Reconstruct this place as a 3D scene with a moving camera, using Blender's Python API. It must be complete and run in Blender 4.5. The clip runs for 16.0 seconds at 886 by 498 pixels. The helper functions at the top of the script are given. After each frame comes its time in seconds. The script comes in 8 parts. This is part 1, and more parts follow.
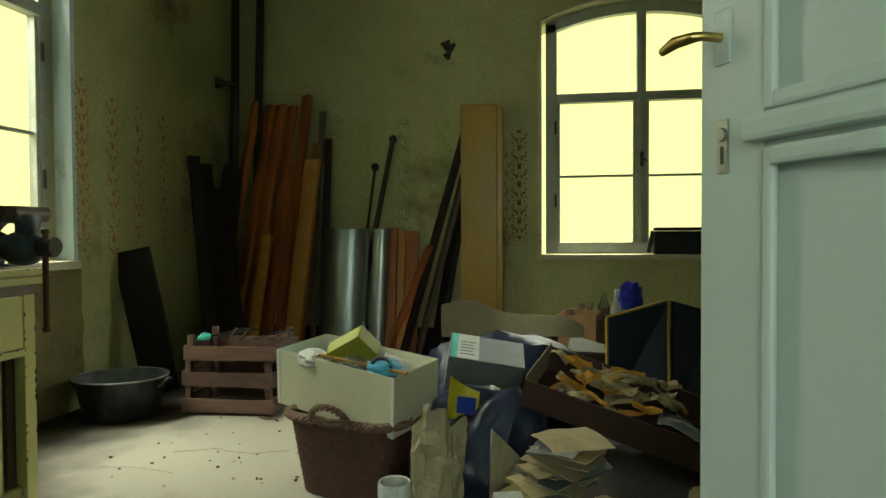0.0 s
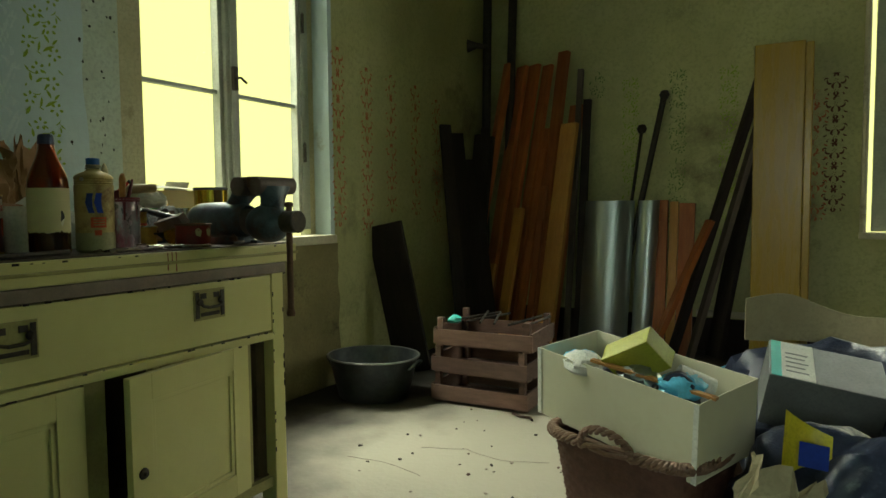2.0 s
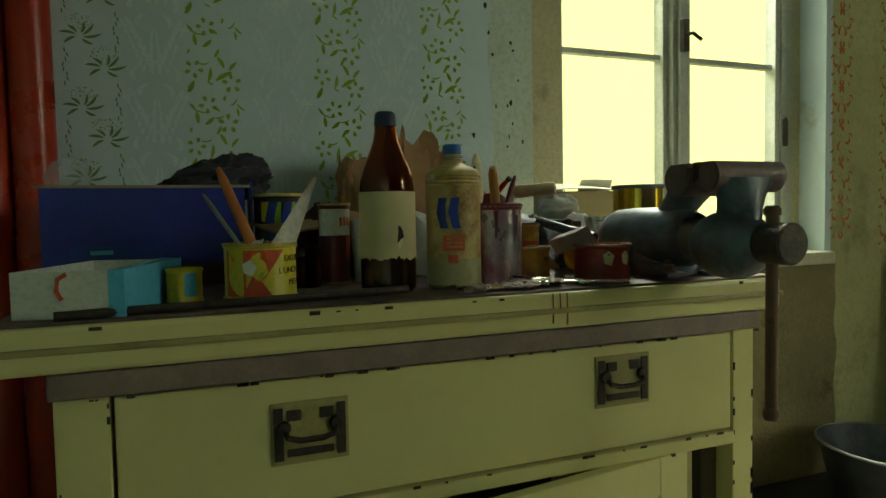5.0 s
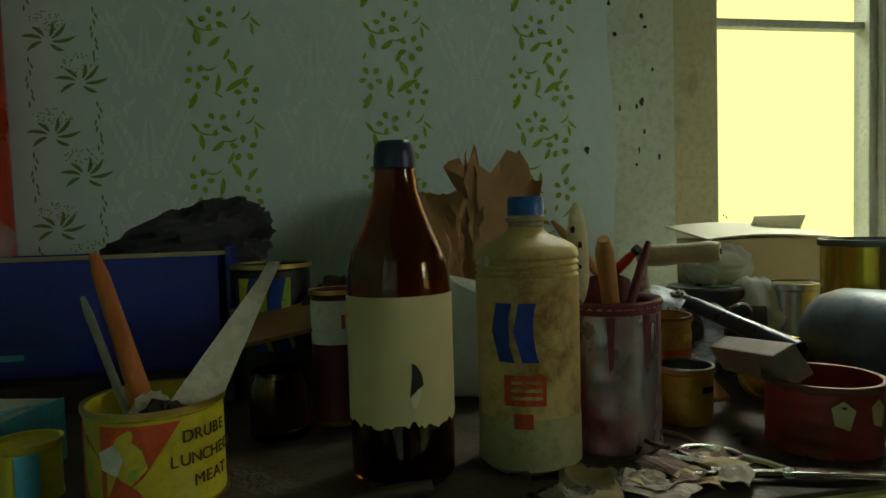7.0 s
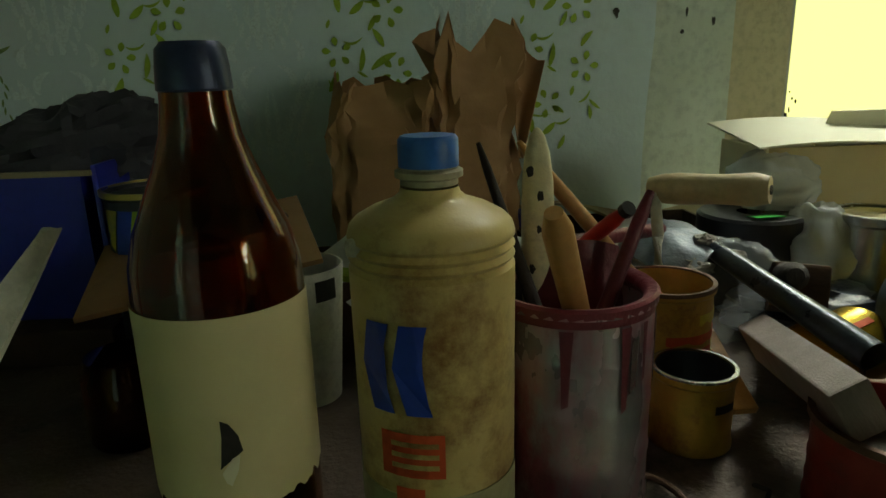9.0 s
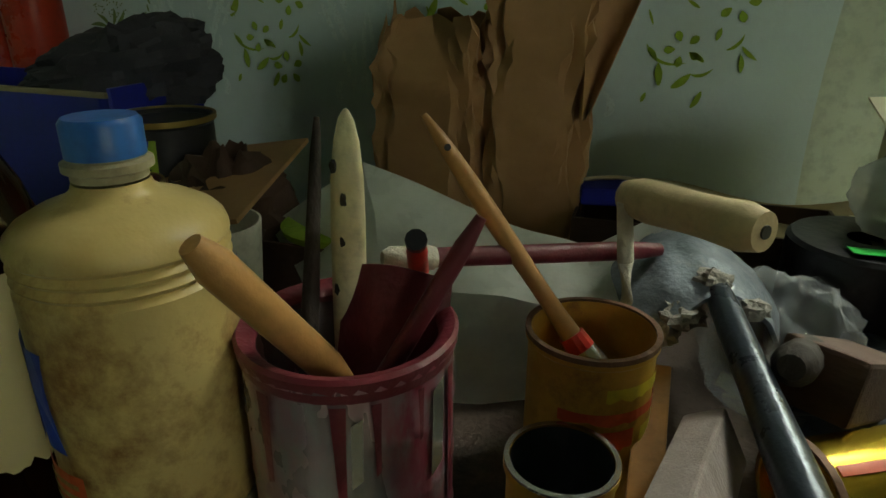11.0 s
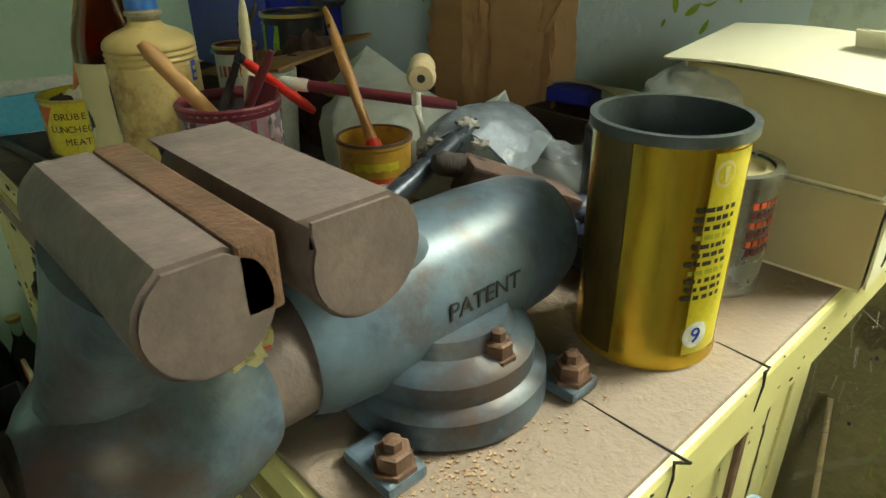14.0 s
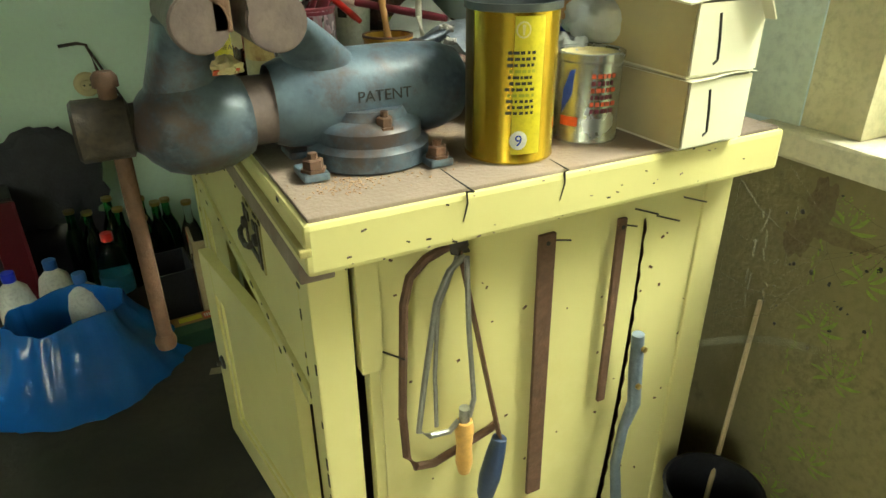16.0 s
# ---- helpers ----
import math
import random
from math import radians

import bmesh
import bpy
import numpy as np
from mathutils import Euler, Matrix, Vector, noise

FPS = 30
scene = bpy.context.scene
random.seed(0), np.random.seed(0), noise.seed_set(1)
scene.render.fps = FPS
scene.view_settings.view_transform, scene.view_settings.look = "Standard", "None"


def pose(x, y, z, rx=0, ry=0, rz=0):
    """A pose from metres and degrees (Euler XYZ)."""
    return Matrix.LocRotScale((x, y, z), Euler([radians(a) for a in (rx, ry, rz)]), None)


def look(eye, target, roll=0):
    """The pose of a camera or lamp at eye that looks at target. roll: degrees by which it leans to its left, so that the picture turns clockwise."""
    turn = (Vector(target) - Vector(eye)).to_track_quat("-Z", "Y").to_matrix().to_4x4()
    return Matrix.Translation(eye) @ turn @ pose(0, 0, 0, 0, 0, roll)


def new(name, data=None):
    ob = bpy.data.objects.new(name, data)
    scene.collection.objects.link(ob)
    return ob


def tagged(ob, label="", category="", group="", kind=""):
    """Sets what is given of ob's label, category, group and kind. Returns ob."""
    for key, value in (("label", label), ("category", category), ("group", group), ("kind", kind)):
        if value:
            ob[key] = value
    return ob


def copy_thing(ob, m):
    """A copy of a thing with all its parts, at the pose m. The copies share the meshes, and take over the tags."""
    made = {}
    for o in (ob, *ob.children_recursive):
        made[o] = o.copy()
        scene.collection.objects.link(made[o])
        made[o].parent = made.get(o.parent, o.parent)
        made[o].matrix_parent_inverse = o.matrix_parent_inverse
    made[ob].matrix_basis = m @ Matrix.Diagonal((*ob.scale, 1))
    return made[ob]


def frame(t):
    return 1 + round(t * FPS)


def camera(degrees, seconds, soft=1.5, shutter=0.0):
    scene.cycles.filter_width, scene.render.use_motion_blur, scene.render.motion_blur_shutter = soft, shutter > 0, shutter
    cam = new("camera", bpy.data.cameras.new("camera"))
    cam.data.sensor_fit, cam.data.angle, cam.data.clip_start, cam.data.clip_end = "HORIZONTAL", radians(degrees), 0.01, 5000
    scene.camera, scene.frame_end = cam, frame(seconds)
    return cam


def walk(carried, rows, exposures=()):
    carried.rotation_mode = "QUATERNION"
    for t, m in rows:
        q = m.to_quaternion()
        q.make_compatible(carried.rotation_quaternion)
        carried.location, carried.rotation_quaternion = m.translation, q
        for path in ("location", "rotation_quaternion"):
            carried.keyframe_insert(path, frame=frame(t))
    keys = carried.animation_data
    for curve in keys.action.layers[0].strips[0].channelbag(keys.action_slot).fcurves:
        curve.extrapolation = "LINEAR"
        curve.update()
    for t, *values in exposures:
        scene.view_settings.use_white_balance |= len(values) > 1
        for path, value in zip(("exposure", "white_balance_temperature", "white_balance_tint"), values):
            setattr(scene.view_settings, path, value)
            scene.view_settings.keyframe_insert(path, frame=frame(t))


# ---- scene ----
import itertools

cam = camera(68.1, 16.0)
PATH = [
    (0, (1.412, 1.872, 0.885), (1.091, 3.845, 0.837), -0.3),
    (0.5, (1.34, 1.996, 0.877), (1.0, 3.967, 0.828), -0.4),
    (1, (1.275, 2.116, 0.876), (0.77, 4.049, 0.793), -0.4),
    (1.5, (1.227, 2.214, 0.876), (0.49, 4.07, 0.758), -0.5),
    (2, (1.171, 2.302, 0.883), (0.163, 4.025, 0.759), -0.5),
    (2.5, (1.1, 2.363, 0.876), (-0.157, 3.914, 0.754), -0.5),
    (3, (0.953, 2.488, 0.892), (-0.502, 3.854, 0.77), -0.4),
    (3.5, (0.845, 2.579, 0.9), (-0.729, 3.808, 0.79), -0.5),
    (4, (0.798, 2.681, 0.894), (-0.902, 3.729, 0.789), -0.6),
    (6.5, (0.264, 3.01, 0.949), (-1.685, 3.45, 0.861), -1.7),
    (7, (0.19, 3.066, 0.994), (-1.774, 3.428, 0.894), -1.7),
    (7.5, (0.136, 3.083, 1.023), (-1.837, 3.369, 0.865), -1.8),
    (8, (0.084, 3.074, 1.031), (-1.89, 3.32, 0.822), -1.7),
    (8.5, (0.022, 3.107, 1.042), (-1.927, 3.344, 0.664), -1.5),
    (9, (-0.009, 3.207, 1.039), (-1.928, 3.391, 0.508), -1.7),
    (9.5, (-0.028, 3.299, 1.046), (-1.917, 3.327, 0.39), -1.7),
    (10, (-0.065, 3.343, 1.045), (-1.946, 3.213, 0.378), -1.0),
    (12.5, (-0.173, 3.615, 1.077), (-1.506, 2.454, 0.141), -0.7),
    (13, (-0.148, 3.691, 1.078), (-1.386, 2.429, 0.143), -0.8),
    (13.5, (-0.094, 3.809, 1.08), (-1.312, 2.526, 0.147), -1.0),
    (14, (-0.095, 3.904, 1.069), (-1.297, 2.592, 0.156), -1.0),
    (14.5, (-0.116, 4.026, 1.058), (-1.288, 2.686, 0.147), -1.2),
    (15, (-0.12, 4.133, 1.06), (-1.173, 2.704, 0.139), -1.4),
    (15.5, (-0.106, 4.21, 1.049), (-1.015, 2.677, 0.142), -1.0),
    (16, (-0.082, 4.319, 1.029), (-0.892, 2.728, 0.128), -0.5),
]
walk(cam, [(t, look(eye, target, roll)) for t, eye, target, roll in PATH],
     exposures=[(0, -0.5), (1.5, -0.6), (2.5, -0.55), (4, -0.15), (6.5, -0.68), (10, -0.62), (12.5, -0.42), (13.5, -0.05), (14.5, 0.2), (16, 0.36)])

# ---- world, sun and sky ----
world = bpy.data.worlds.new("overcast_sky")
scene.world = world
world.use_nodes = True
wn = world.node_tree
sky = wn.nodes.new("ShaderNodeTexSky")
sky.sky_type, sky.sun_disc = 'NISHITA', False
sky.sun_elevation, sky.sun_rotation = radians(40), radians(300)
wn.links.new(sky.outputs[0], wn.nodes["Background"].inputs[0])
wn.nodes["Background"].inputs[1].default_value = 0.12
sun_data = bpy.data.lights.new("sun", 'SUN')
sun_data.energy, sun_data.angle, sun_data.color = 0.6, radians(12), (1.0, 0.96, 0.8)
sun_ob = new("sun", sun_data)
sun_ob.matrix_world = look((-6, 9, 9), (0, 3, 0))


def light_patch(name, eye, aim, size, power, colour=(0.93, 1.0, 0.82)):
    """An area lamp for the open sky above a window, or for added fill."""
    d = bpy.data.lights.new(name, 'AREA')
    d.shape, d.size, d.size_y, d.energy, d.color = 'RECTANGLE', size, size * 0.8, power, colour
    new(name, d).matrix_world = look(eye, aim)


WX, FY, BY, RX, CZ = -0.96, 6.56, 1.98, 3.70, 3.05   # wall faces of the room and its ceiling
light_patch("sky_left", (-2.25, 4.35, 3.35), (0.1, 4.1, 0.3), 1.9, 430)
light_patch("sky_far", (2.0, 7.95, 3.80), (1.2, 4.6, 0.5), 2.1, 430)
# Added unseen fill beside the far window, to brighten the bench wall.
light_patch("fill_far_side", (3.95, 8.55, 2.6), (-0.96, 3.2, 1.1), 1.8, 120)
# Added fill from the unseen corridor, for door leaf and cabinet front.
light_patch("corridor_fill", (1.55, -0.56, 1.45), (0.3, 3.4, 0.9), 1.0, 42, (0.9, 1.0, 0.86))


# ---- materials ----
def shade(name, cols, rough=0.7, metal=0.0, scale=12.0, bump=0.15, fine=140.0, dirt=None, dirt_at=0.62, stretch=(1, 1, 1), spec=0.4, vary=0.0, grain=0.72):
    """A node material: two colours mixed by broad noise, a fine grain, an optional dirt colour in patches, and relief."""
    m = bpy.data.materials.new(name)
    m.use_nodes = True
    nt = m.node_tree
    b = nt.nodes["Principled BSDF"]
    tc = nt.nodes.new("ShaderNodeTexCoord")
    mp = nt.nodes.new("ShaderNodeMapping")
    mp.inputs["Scale"].default_value = stretch
    nt.links.new(tc.outputs["Object"], mp.inputs[0])

    def nz(s, detail=5.0, rg=0.6):
        n = nt.nodes.new("ShaderNodeTexNoise")
        n.inputs["Scale"].default_value, n.inputs["Detail"].default_value, n.inputs["Roughness"].default_value = s, detail, rg
        nt.links.new(mp.outputs[0], n.inputs["Vector"])
        return n.outputs["Fac"]

    def ramp(src, lo, hi):
        r = nt.nodes.new("ShaderNodeMapRange")
        r.inputs["From Min"].default_value, r.inputs["From Max"].default_value = lo, hi
        nt.links.new(src, r.inputs["Value"])
        return r.outputs["Result"]

    def mix(f, a, c):
        x = nt.nodes.new("ShaderNodeMix")
        x.data_type = 'RGBA'
        for sock, val in ((x.inputs[0], f), (x.inputs[6], a), (x.inputs[7], c)):
            if isinstance(val, bpy.types.NodeSocket):
                nt.links.new(val, sock)
            else:
                sock.default_value = val if isinstance(val, float) else (*val, 1)
        return x.outputs[2]
    big, small = nz(scale), nz(fine, 3.0)
    col = mix(ramp(big, 0.35, 0.65), cols[0], cols[1])
    col = mix(ramp(small, 0.45, 0.75), col, tuple(c * grain for c in cols[0]))
    if dirt:
        d = nz(scale * 0.6, 8.0, 0.72)
        col = mix(ramp(d, dirt_at - 0.05, dirt_at + 0.08), col, dirt)
    if vary:
        oi = nt.nodes.new("ShaderNodeObjectInfo")
        hs = nt.nodes.new("ShaderNodeHueSaturation")
        mr = nt.nodes.new("ShaderNodeMapRange")
        mr.inputs["To Min"].default_value, mr.inputs["To Max"].default_value = 1 - vary, 1 + vary
        nt.links.new(oi.outputs["Random"], mr.inputs["Value"])
        nt.links.new(mr.outputs[0], hs.inputs["Value"])
        nt.links.new(col, hs.inputs["Color"])
        col = hs.outputs[0]
    nt.links.new(col, b.inputs["Base Color"])
    b.inputs["Metallic"].default_value = metal
    b.inputs["Specular IOR Level"].default_value = spec
    rr = nt.nodes.new("ShaderNodeMapRange")
    rr.inputs["To Min"].default_value, rr.inputs["To Max"].default_value = max(0.03, rough - 0.12), min(1.0, rough + 0.12)
    nt.links.new(big, rr.inputs["Value"])
    nt.links.new(rr.outputs[0], b.inputs["Roughness"])
    bp = nt.nodes.new("ShaderNodeBump")
    bp.inputs["Strength"].default_value, bp.inputs["Distance"].default_value = bump, 0.01
    nt.links.new(mix(0.5, big, small), bp.inputs["Height"])
    nt.links.new(bp.outputs[0], b.inputs["Normal"])
    return m


def clear(name, col, rough=0.05, ior=1.45):
    m = bpy.data.materials.new(name)
    m.use_nodes = True
    b = m.node_tree.nodes["Principled BSDF"]
    b.inputs["Base Color"].default_value = (*col, 1)
    b.inputs["Roughness"].default_value, b.inputs["Transmission Weight"].default_value, b.inputs["IOR"].default_value = rough, 1.0, ior
    return m


def film(name, col, alpha, rough=0.2):
    """Thin crumpled plastic film: partly see-through, glossy."""
    m = shade(name, (col, tuple(min(1, c * 1.2) for c in col)), rough, 0, 30, 0.25, 90, grain=0.95)
    nt = m.node_tree
    b = nt.nodes["Principled BSDF"]
    b.inputs["Specular IOR Level"].default_value = 0.9
    through_light, both = nt.nodes.new("ShaderNodeBsdfTranslucent"), nt.nodes.new("ShaderNodeMixShader")
    clear_part, whole = nt.nodes.new("ShaderNodeBsdfTransparent"), nt.nodes.new("ShaderNodeMixShader")
    b.inputs["Alpha"].default_value = 1.0
    through_light.inputs[0].default_value = (0.9, 0.93, 0.95, 1)
    both.inputs[0].default_value, whole.inputs[0].default_value = 0.45, alpha
    nt.links.new(b.outputs[0], both.inputs[1]), nt.links.new(through_light.outputs[0], both.inputs[2])
    nt.links.new(clear_part.outputs[0], whole.inputs[1]), nt.links.new(both.outputs[0], whole.inputs[2])
    nt.links.new(whole.outputs[0], nt.nodes["Material Output"].inputs[0])
    return m


plaster = shade("old_limewash", ((0.55, 0.55, 0.27), (0.45, 0.44, 0.21)), 0.9, 0, 2.2, 0.25, 60, (0.20, 0.18, 0.10), 0.63)
plaster_left = shade("grey_green_limewash", ((0.60, 0.72, 0.75), (0.52, 0.63, 0.65)), 0.9, 0, 2.6, 0.3, 60, (0.24, 0.22, 0.13), 0.66, grain=0.90)
plaster_dirty = shade("dark_dirty_plaster", ((0.27, 0.235, 0.11), (0.20, 0.17, 0.08)), 0.95, 0, 5.0, 0.4, 70, (0.055, 0.042, 0.024), 0.60)
plaster_back = shade("mint_limewash", ((0.66, 0.85, 0.72), (0.60, 0.79, 0.66)), 0.9, 0, 3.0, 0.2, 60, (0.36, 0.44, 0.34), 0.70, grain=0.93)
ceiling_paint = shade("ceiling_limewash", ((0.36, 0.36, 0.29), (0.30, 0.30, 0.24)), 0.95, 0, 2, 0.15)
floor_mat = shade("concrete_floor", ((0.058, 0.050, 0.041), (0.036, 0.032, 0.027)), 0.85, 0, 3.0, 0.3, 45, (0.05, 0.042, 0.034), 0.64)


def spread_pale(m, cx, cy, rx, ry, col):
    """A pale patch with a ragged outline, mixed into the material's colour."""
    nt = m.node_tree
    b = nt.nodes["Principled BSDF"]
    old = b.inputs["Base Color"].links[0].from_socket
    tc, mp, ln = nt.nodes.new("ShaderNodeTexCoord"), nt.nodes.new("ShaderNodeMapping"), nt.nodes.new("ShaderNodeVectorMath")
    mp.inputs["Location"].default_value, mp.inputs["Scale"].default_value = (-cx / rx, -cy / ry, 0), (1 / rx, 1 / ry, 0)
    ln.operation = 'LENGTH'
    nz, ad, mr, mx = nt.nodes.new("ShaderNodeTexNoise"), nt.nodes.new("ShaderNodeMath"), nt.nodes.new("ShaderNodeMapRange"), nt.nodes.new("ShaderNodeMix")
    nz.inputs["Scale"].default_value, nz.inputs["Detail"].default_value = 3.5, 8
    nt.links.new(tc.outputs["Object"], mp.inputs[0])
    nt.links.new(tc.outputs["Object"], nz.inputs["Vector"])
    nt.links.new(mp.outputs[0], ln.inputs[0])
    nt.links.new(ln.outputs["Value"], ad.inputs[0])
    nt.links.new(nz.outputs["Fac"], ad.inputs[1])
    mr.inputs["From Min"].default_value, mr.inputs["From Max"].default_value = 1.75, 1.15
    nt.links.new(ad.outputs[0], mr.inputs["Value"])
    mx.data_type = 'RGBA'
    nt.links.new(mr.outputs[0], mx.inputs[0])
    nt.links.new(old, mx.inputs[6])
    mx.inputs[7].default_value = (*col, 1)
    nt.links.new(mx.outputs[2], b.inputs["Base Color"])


# Paler ellipse on the dark floor in front of the left window.
spread_pale(floor_mat, 0.35, 4.35, 0.95, 0.85, (0.29, 0.262, 0.205))
stencil_green = shade("green_stencil_paint", ((0.33, 0.47, 0.05), (0.26, 0.39, 0.04)), 0.9, 0, 60, 0.1, 300)
stencil_leaf = shade("leaf_green_stencil_paint", ((0.27, 0.37, 0.06), (0.20, 0.24, 0.07)), 0.9, 0, 60, 0.1, 300)
stain_brown = shade("brown_damp_stain", ((0.15, 0.115, 0.058), (0.19, 0.155, 0.075)), 0.95, 0, 18, 0.4, 120, (0.06, 0.044, 0.026), 0.60)
stencil_dark = shade("dark_green_stencil_paint", ((0.15, 0.24, 0.07), (0.20, 0.29, 0.10)), 0.9, 0, 60, 0.1, 300)
stencil_red = shade("faded_red_stencil_paint", ((0.52, 0.17, 0.07), (0.42, 0.14, 0.055)), 0.9, 0, 60, 0.1, 300)
stencil_brown = shade("dark_red_stencil_paint", ((0.15, 0.055, 0.03), (0.12, 0.06, 0.03)), 0.9, 0, 60, 0.1, 300)
stencil_silver = shade("pale_silver_stencil_paint", ((0.68, 0.79, 0.80), (0.62, 0.73, 0.74)), 0.6, 0, 60, 0.1, 300)
cream = shade("cream_yellow_oil_paint", ((0.66, 0.60, 0.26), (0.60, 0.54, 0.22)), 0.36, 0, 1.6, 0.06, 30, (0.46, 0.39, 0.17), 0.72, grain=0.95)
# Dark olive for the pull plates, and for shade put into set-back stiles.
cream_dark = shade("worn_olive_shade_paint", ((0.40, 0.35, 0.13), (0.30, 0.25, 0.10)), 0.5, 0, 9, 0.2, 120, (0.16, 0.11, 0.06), 0.62)
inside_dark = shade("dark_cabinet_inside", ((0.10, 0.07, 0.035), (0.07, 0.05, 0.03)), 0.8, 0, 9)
bench_skin = shade("worn_bench_board", ((0.12, 0.082, 0.064), (0.075, 0.052, 0.041)), 0.72, 0, 16, 0.35, 160, (0.035, 0.026, 0.022), 0.56)
# Dusty, paler stretch at the bench's window end.
spread_pale(bench_skin, 0.12, 0.52, 0.44, 0.14, (0.22, 0.165, 0.125))
edge_band = shade("grey_brown_band", ((0.26, 0.19, 0.15), (0.19, 0.14, 0.11)), 0.5, 0, 20, 0.1)
white_paint = shade("dirty_white_door_paint", ((0.66, 0.71, 0.69), (0.61, 0.66, 0.63)), 0.4, 0, 1.2, 0.04, 40, (0.47, 0.49, 0.43), 0.72, grain=0.95)
sash_paint = shade("grey_window_paint", ((0.50, 0.52, 0.44), (0.40, 0.42, 0.36)), 0.55, 0, 10, 0.15, 90, (0.25, 0.24, 0.18), 0.66)
cream_plaster = shade("stained_cream_plaster", ((0.58, 0.54, 0.34), (0.48, 0.43, 0.26)), 0.85, 0, 5, 0.2, 80, (0.26, 0.20, 0.11), 0.64)
cream_grey = shade("yellowed_grey_plaster", ((0.60, 0.68, 0.60), (0.53, 0.59, 0.49)), 0.9, 0, 6, 0.2, 80, (0.42, 0.42, 0.29), 0.68)
sill_paint = shade("pale_sill_paint", ((0.66, 0.62, 0.45), (0.55, 0.50, 0.36)), 0.6, 0, 9, 0.2, 90, (0.28, 0.23, 0.15), 0.62)
brass = shade("tarnished_brass", ((0.55, 0.40, 0.13), (0.40, 0.28, 0.09)), 0.35, 1.0, 30, 0.1)
iron = shade("black_iron", ((0.055, 0.05, 0.045), (0.09, 0.07, 0.055)), 0.5, 0.7, 40, 0.2)
rust = shade("rusty_steel", ((0.17, 0.09, 0.055), (0.11, 0.065, 0.045)), 0.65, 0.4, 45, 0.3)
steel = shade("dull_steel", ((0.42, 0.42, 0.40), (0.32, 0.32, 0.31)), 0.38, 0.9, 40, 0.1)
bright_steel = shade("polished_steel", ((0.75, 0.74, 0.68), (0.62, 0.61, 0.56)), 0.22, 1.0, 50, 0.05)
zinc = shade("dull_zinc", ((0.14, 0.155, 0.165), (0.085, 0.095, 0.105)), 0.42, 0.8, 14, 0.15, 90, (0.12, 0.12, 0.11), 0.62)
sheet_zinc = shade("galvanised_sheet", ((0.46, 0.50, 0.51), (0.40, 0.45, 0.46)), 0.34, 0.9, 5, 0.012, 60, grain=0.92)
vise_paint = shade("worn_blue_grey_vise_paint", ((0.105, 0.145, 0.185), (0.030, 0.040, 0.056)), 0.36, 0.1, 16, 0.07, 120, (0.075, 0.052, 0.045), 0.54, grain=0.85)
vise_jaw = shade("brown_worn_jaw_steel", ((0.19, 0.14, 0.125), (0.12, 0.09, 0.085)), 0.55, 0.3, 30, 0.15)
wood_red = shade("red_brown_planed_wood", ((0.48, 0.15, 0.036), (0.33, 0.085, 0.022)), 0.45, 0, 6, 0.15, 60, None, 0.6, (6, 6, 0.7), vary=0.25)
wood_orange = shade("orange_pine", ((0.66, 0.33, 0.075), (0.54, 0.23, 0.05)), 0.45, 0, 6, 0.15, 60, None, 0.6, (6, 6, 0.7), vary=0.2)
wood_olive = shade("yellowed_varnished_board", ((0.46, 0.30, 0.045), (0.38, 0.24, 0.035)), 0.28, 0, 5, 0.05, 60, None, 0.6, (6, 6, 0.6))
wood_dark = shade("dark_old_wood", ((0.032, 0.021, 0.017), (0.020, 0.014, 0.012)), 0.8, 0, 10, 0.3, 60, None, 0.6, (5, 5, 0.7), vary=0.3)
wood_grey = shade("weathered_plank", ((0.17, 0.13, 0.10), (0.11, 0.085, 0.07)), 0.85, 0, 8, 0.3, 60, None, 0.6, (5, 5, 0.7))
crate_wood = shade("dusty_crate_slat", ((0.145, 0.082, 0.062), (0.10, 0.058, 0.045)), 0.85, 0, 12, 0.25, 90, None, 0.6, (1, 5, 5), vary=0.35)
pale_wood = shade("pale_turned_wood", ((0.58, 0.46, 0.28), (0.48, 0.36, 0.20)), 0.5, 0, 14, 0.1, 150, (0.25, 0.17, 0.09), 0.70)
stick_wood = shade("brush_handle_wood", ((0.46, 0.24, 0.08), (0.36, 0.17, 0.055)), 0.4, 0, 20, 0.08)
grey_wood = shade("grey_planed_batten", ((0.28, 0.225, 0.215), (0.21, 0.17, 0.16)), 0.7, 0, 10, 0.2, 120, None, 0.6, (1, 6, 6))
wicker = shade("dark_wicker", ((0.115, 0.05, 0.035), (0.075, 0.035, 0.026)), 0.6, 0, 40, 0.3)
wicker_rim = shade("brown_wicker_rim", ((0.22, 0.13, 0.085), (0.15, 0.085, 0.06)), 0.6, 0, 40, 0.3)
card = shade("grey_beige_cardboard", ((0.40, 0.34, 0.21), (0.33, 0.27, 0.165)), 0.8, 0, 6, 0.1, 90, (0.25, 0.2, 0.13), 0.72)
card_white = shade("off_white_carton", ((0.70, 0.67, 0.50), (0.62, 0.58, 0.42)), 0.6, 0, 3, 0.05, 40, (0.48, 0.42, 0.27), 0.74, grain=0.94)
# Carton colour with the shade of the room-facing side put into it.
carton_shaded = shade("shaded_tan_carton_side", ((0.44, 0.37, 0.20), (0.37, 0.30, 0.155)), 0.75, 0, 4, 0.06, 60, (0.27, 0.20, 0.10), 0.70, grain=0.93)
kraft = shade("brown_kraft_paper", ((0.36, 0.20, 0.09), (0.28, 0.15, 0.065)), 0.7, 0, 7, 0.12, 60, (0.17, 0.09, 0.045), 0.66, grain=0.92)
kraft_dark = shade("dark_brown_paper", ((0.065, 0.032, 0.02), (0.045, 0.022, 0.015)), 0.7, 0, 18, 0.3)
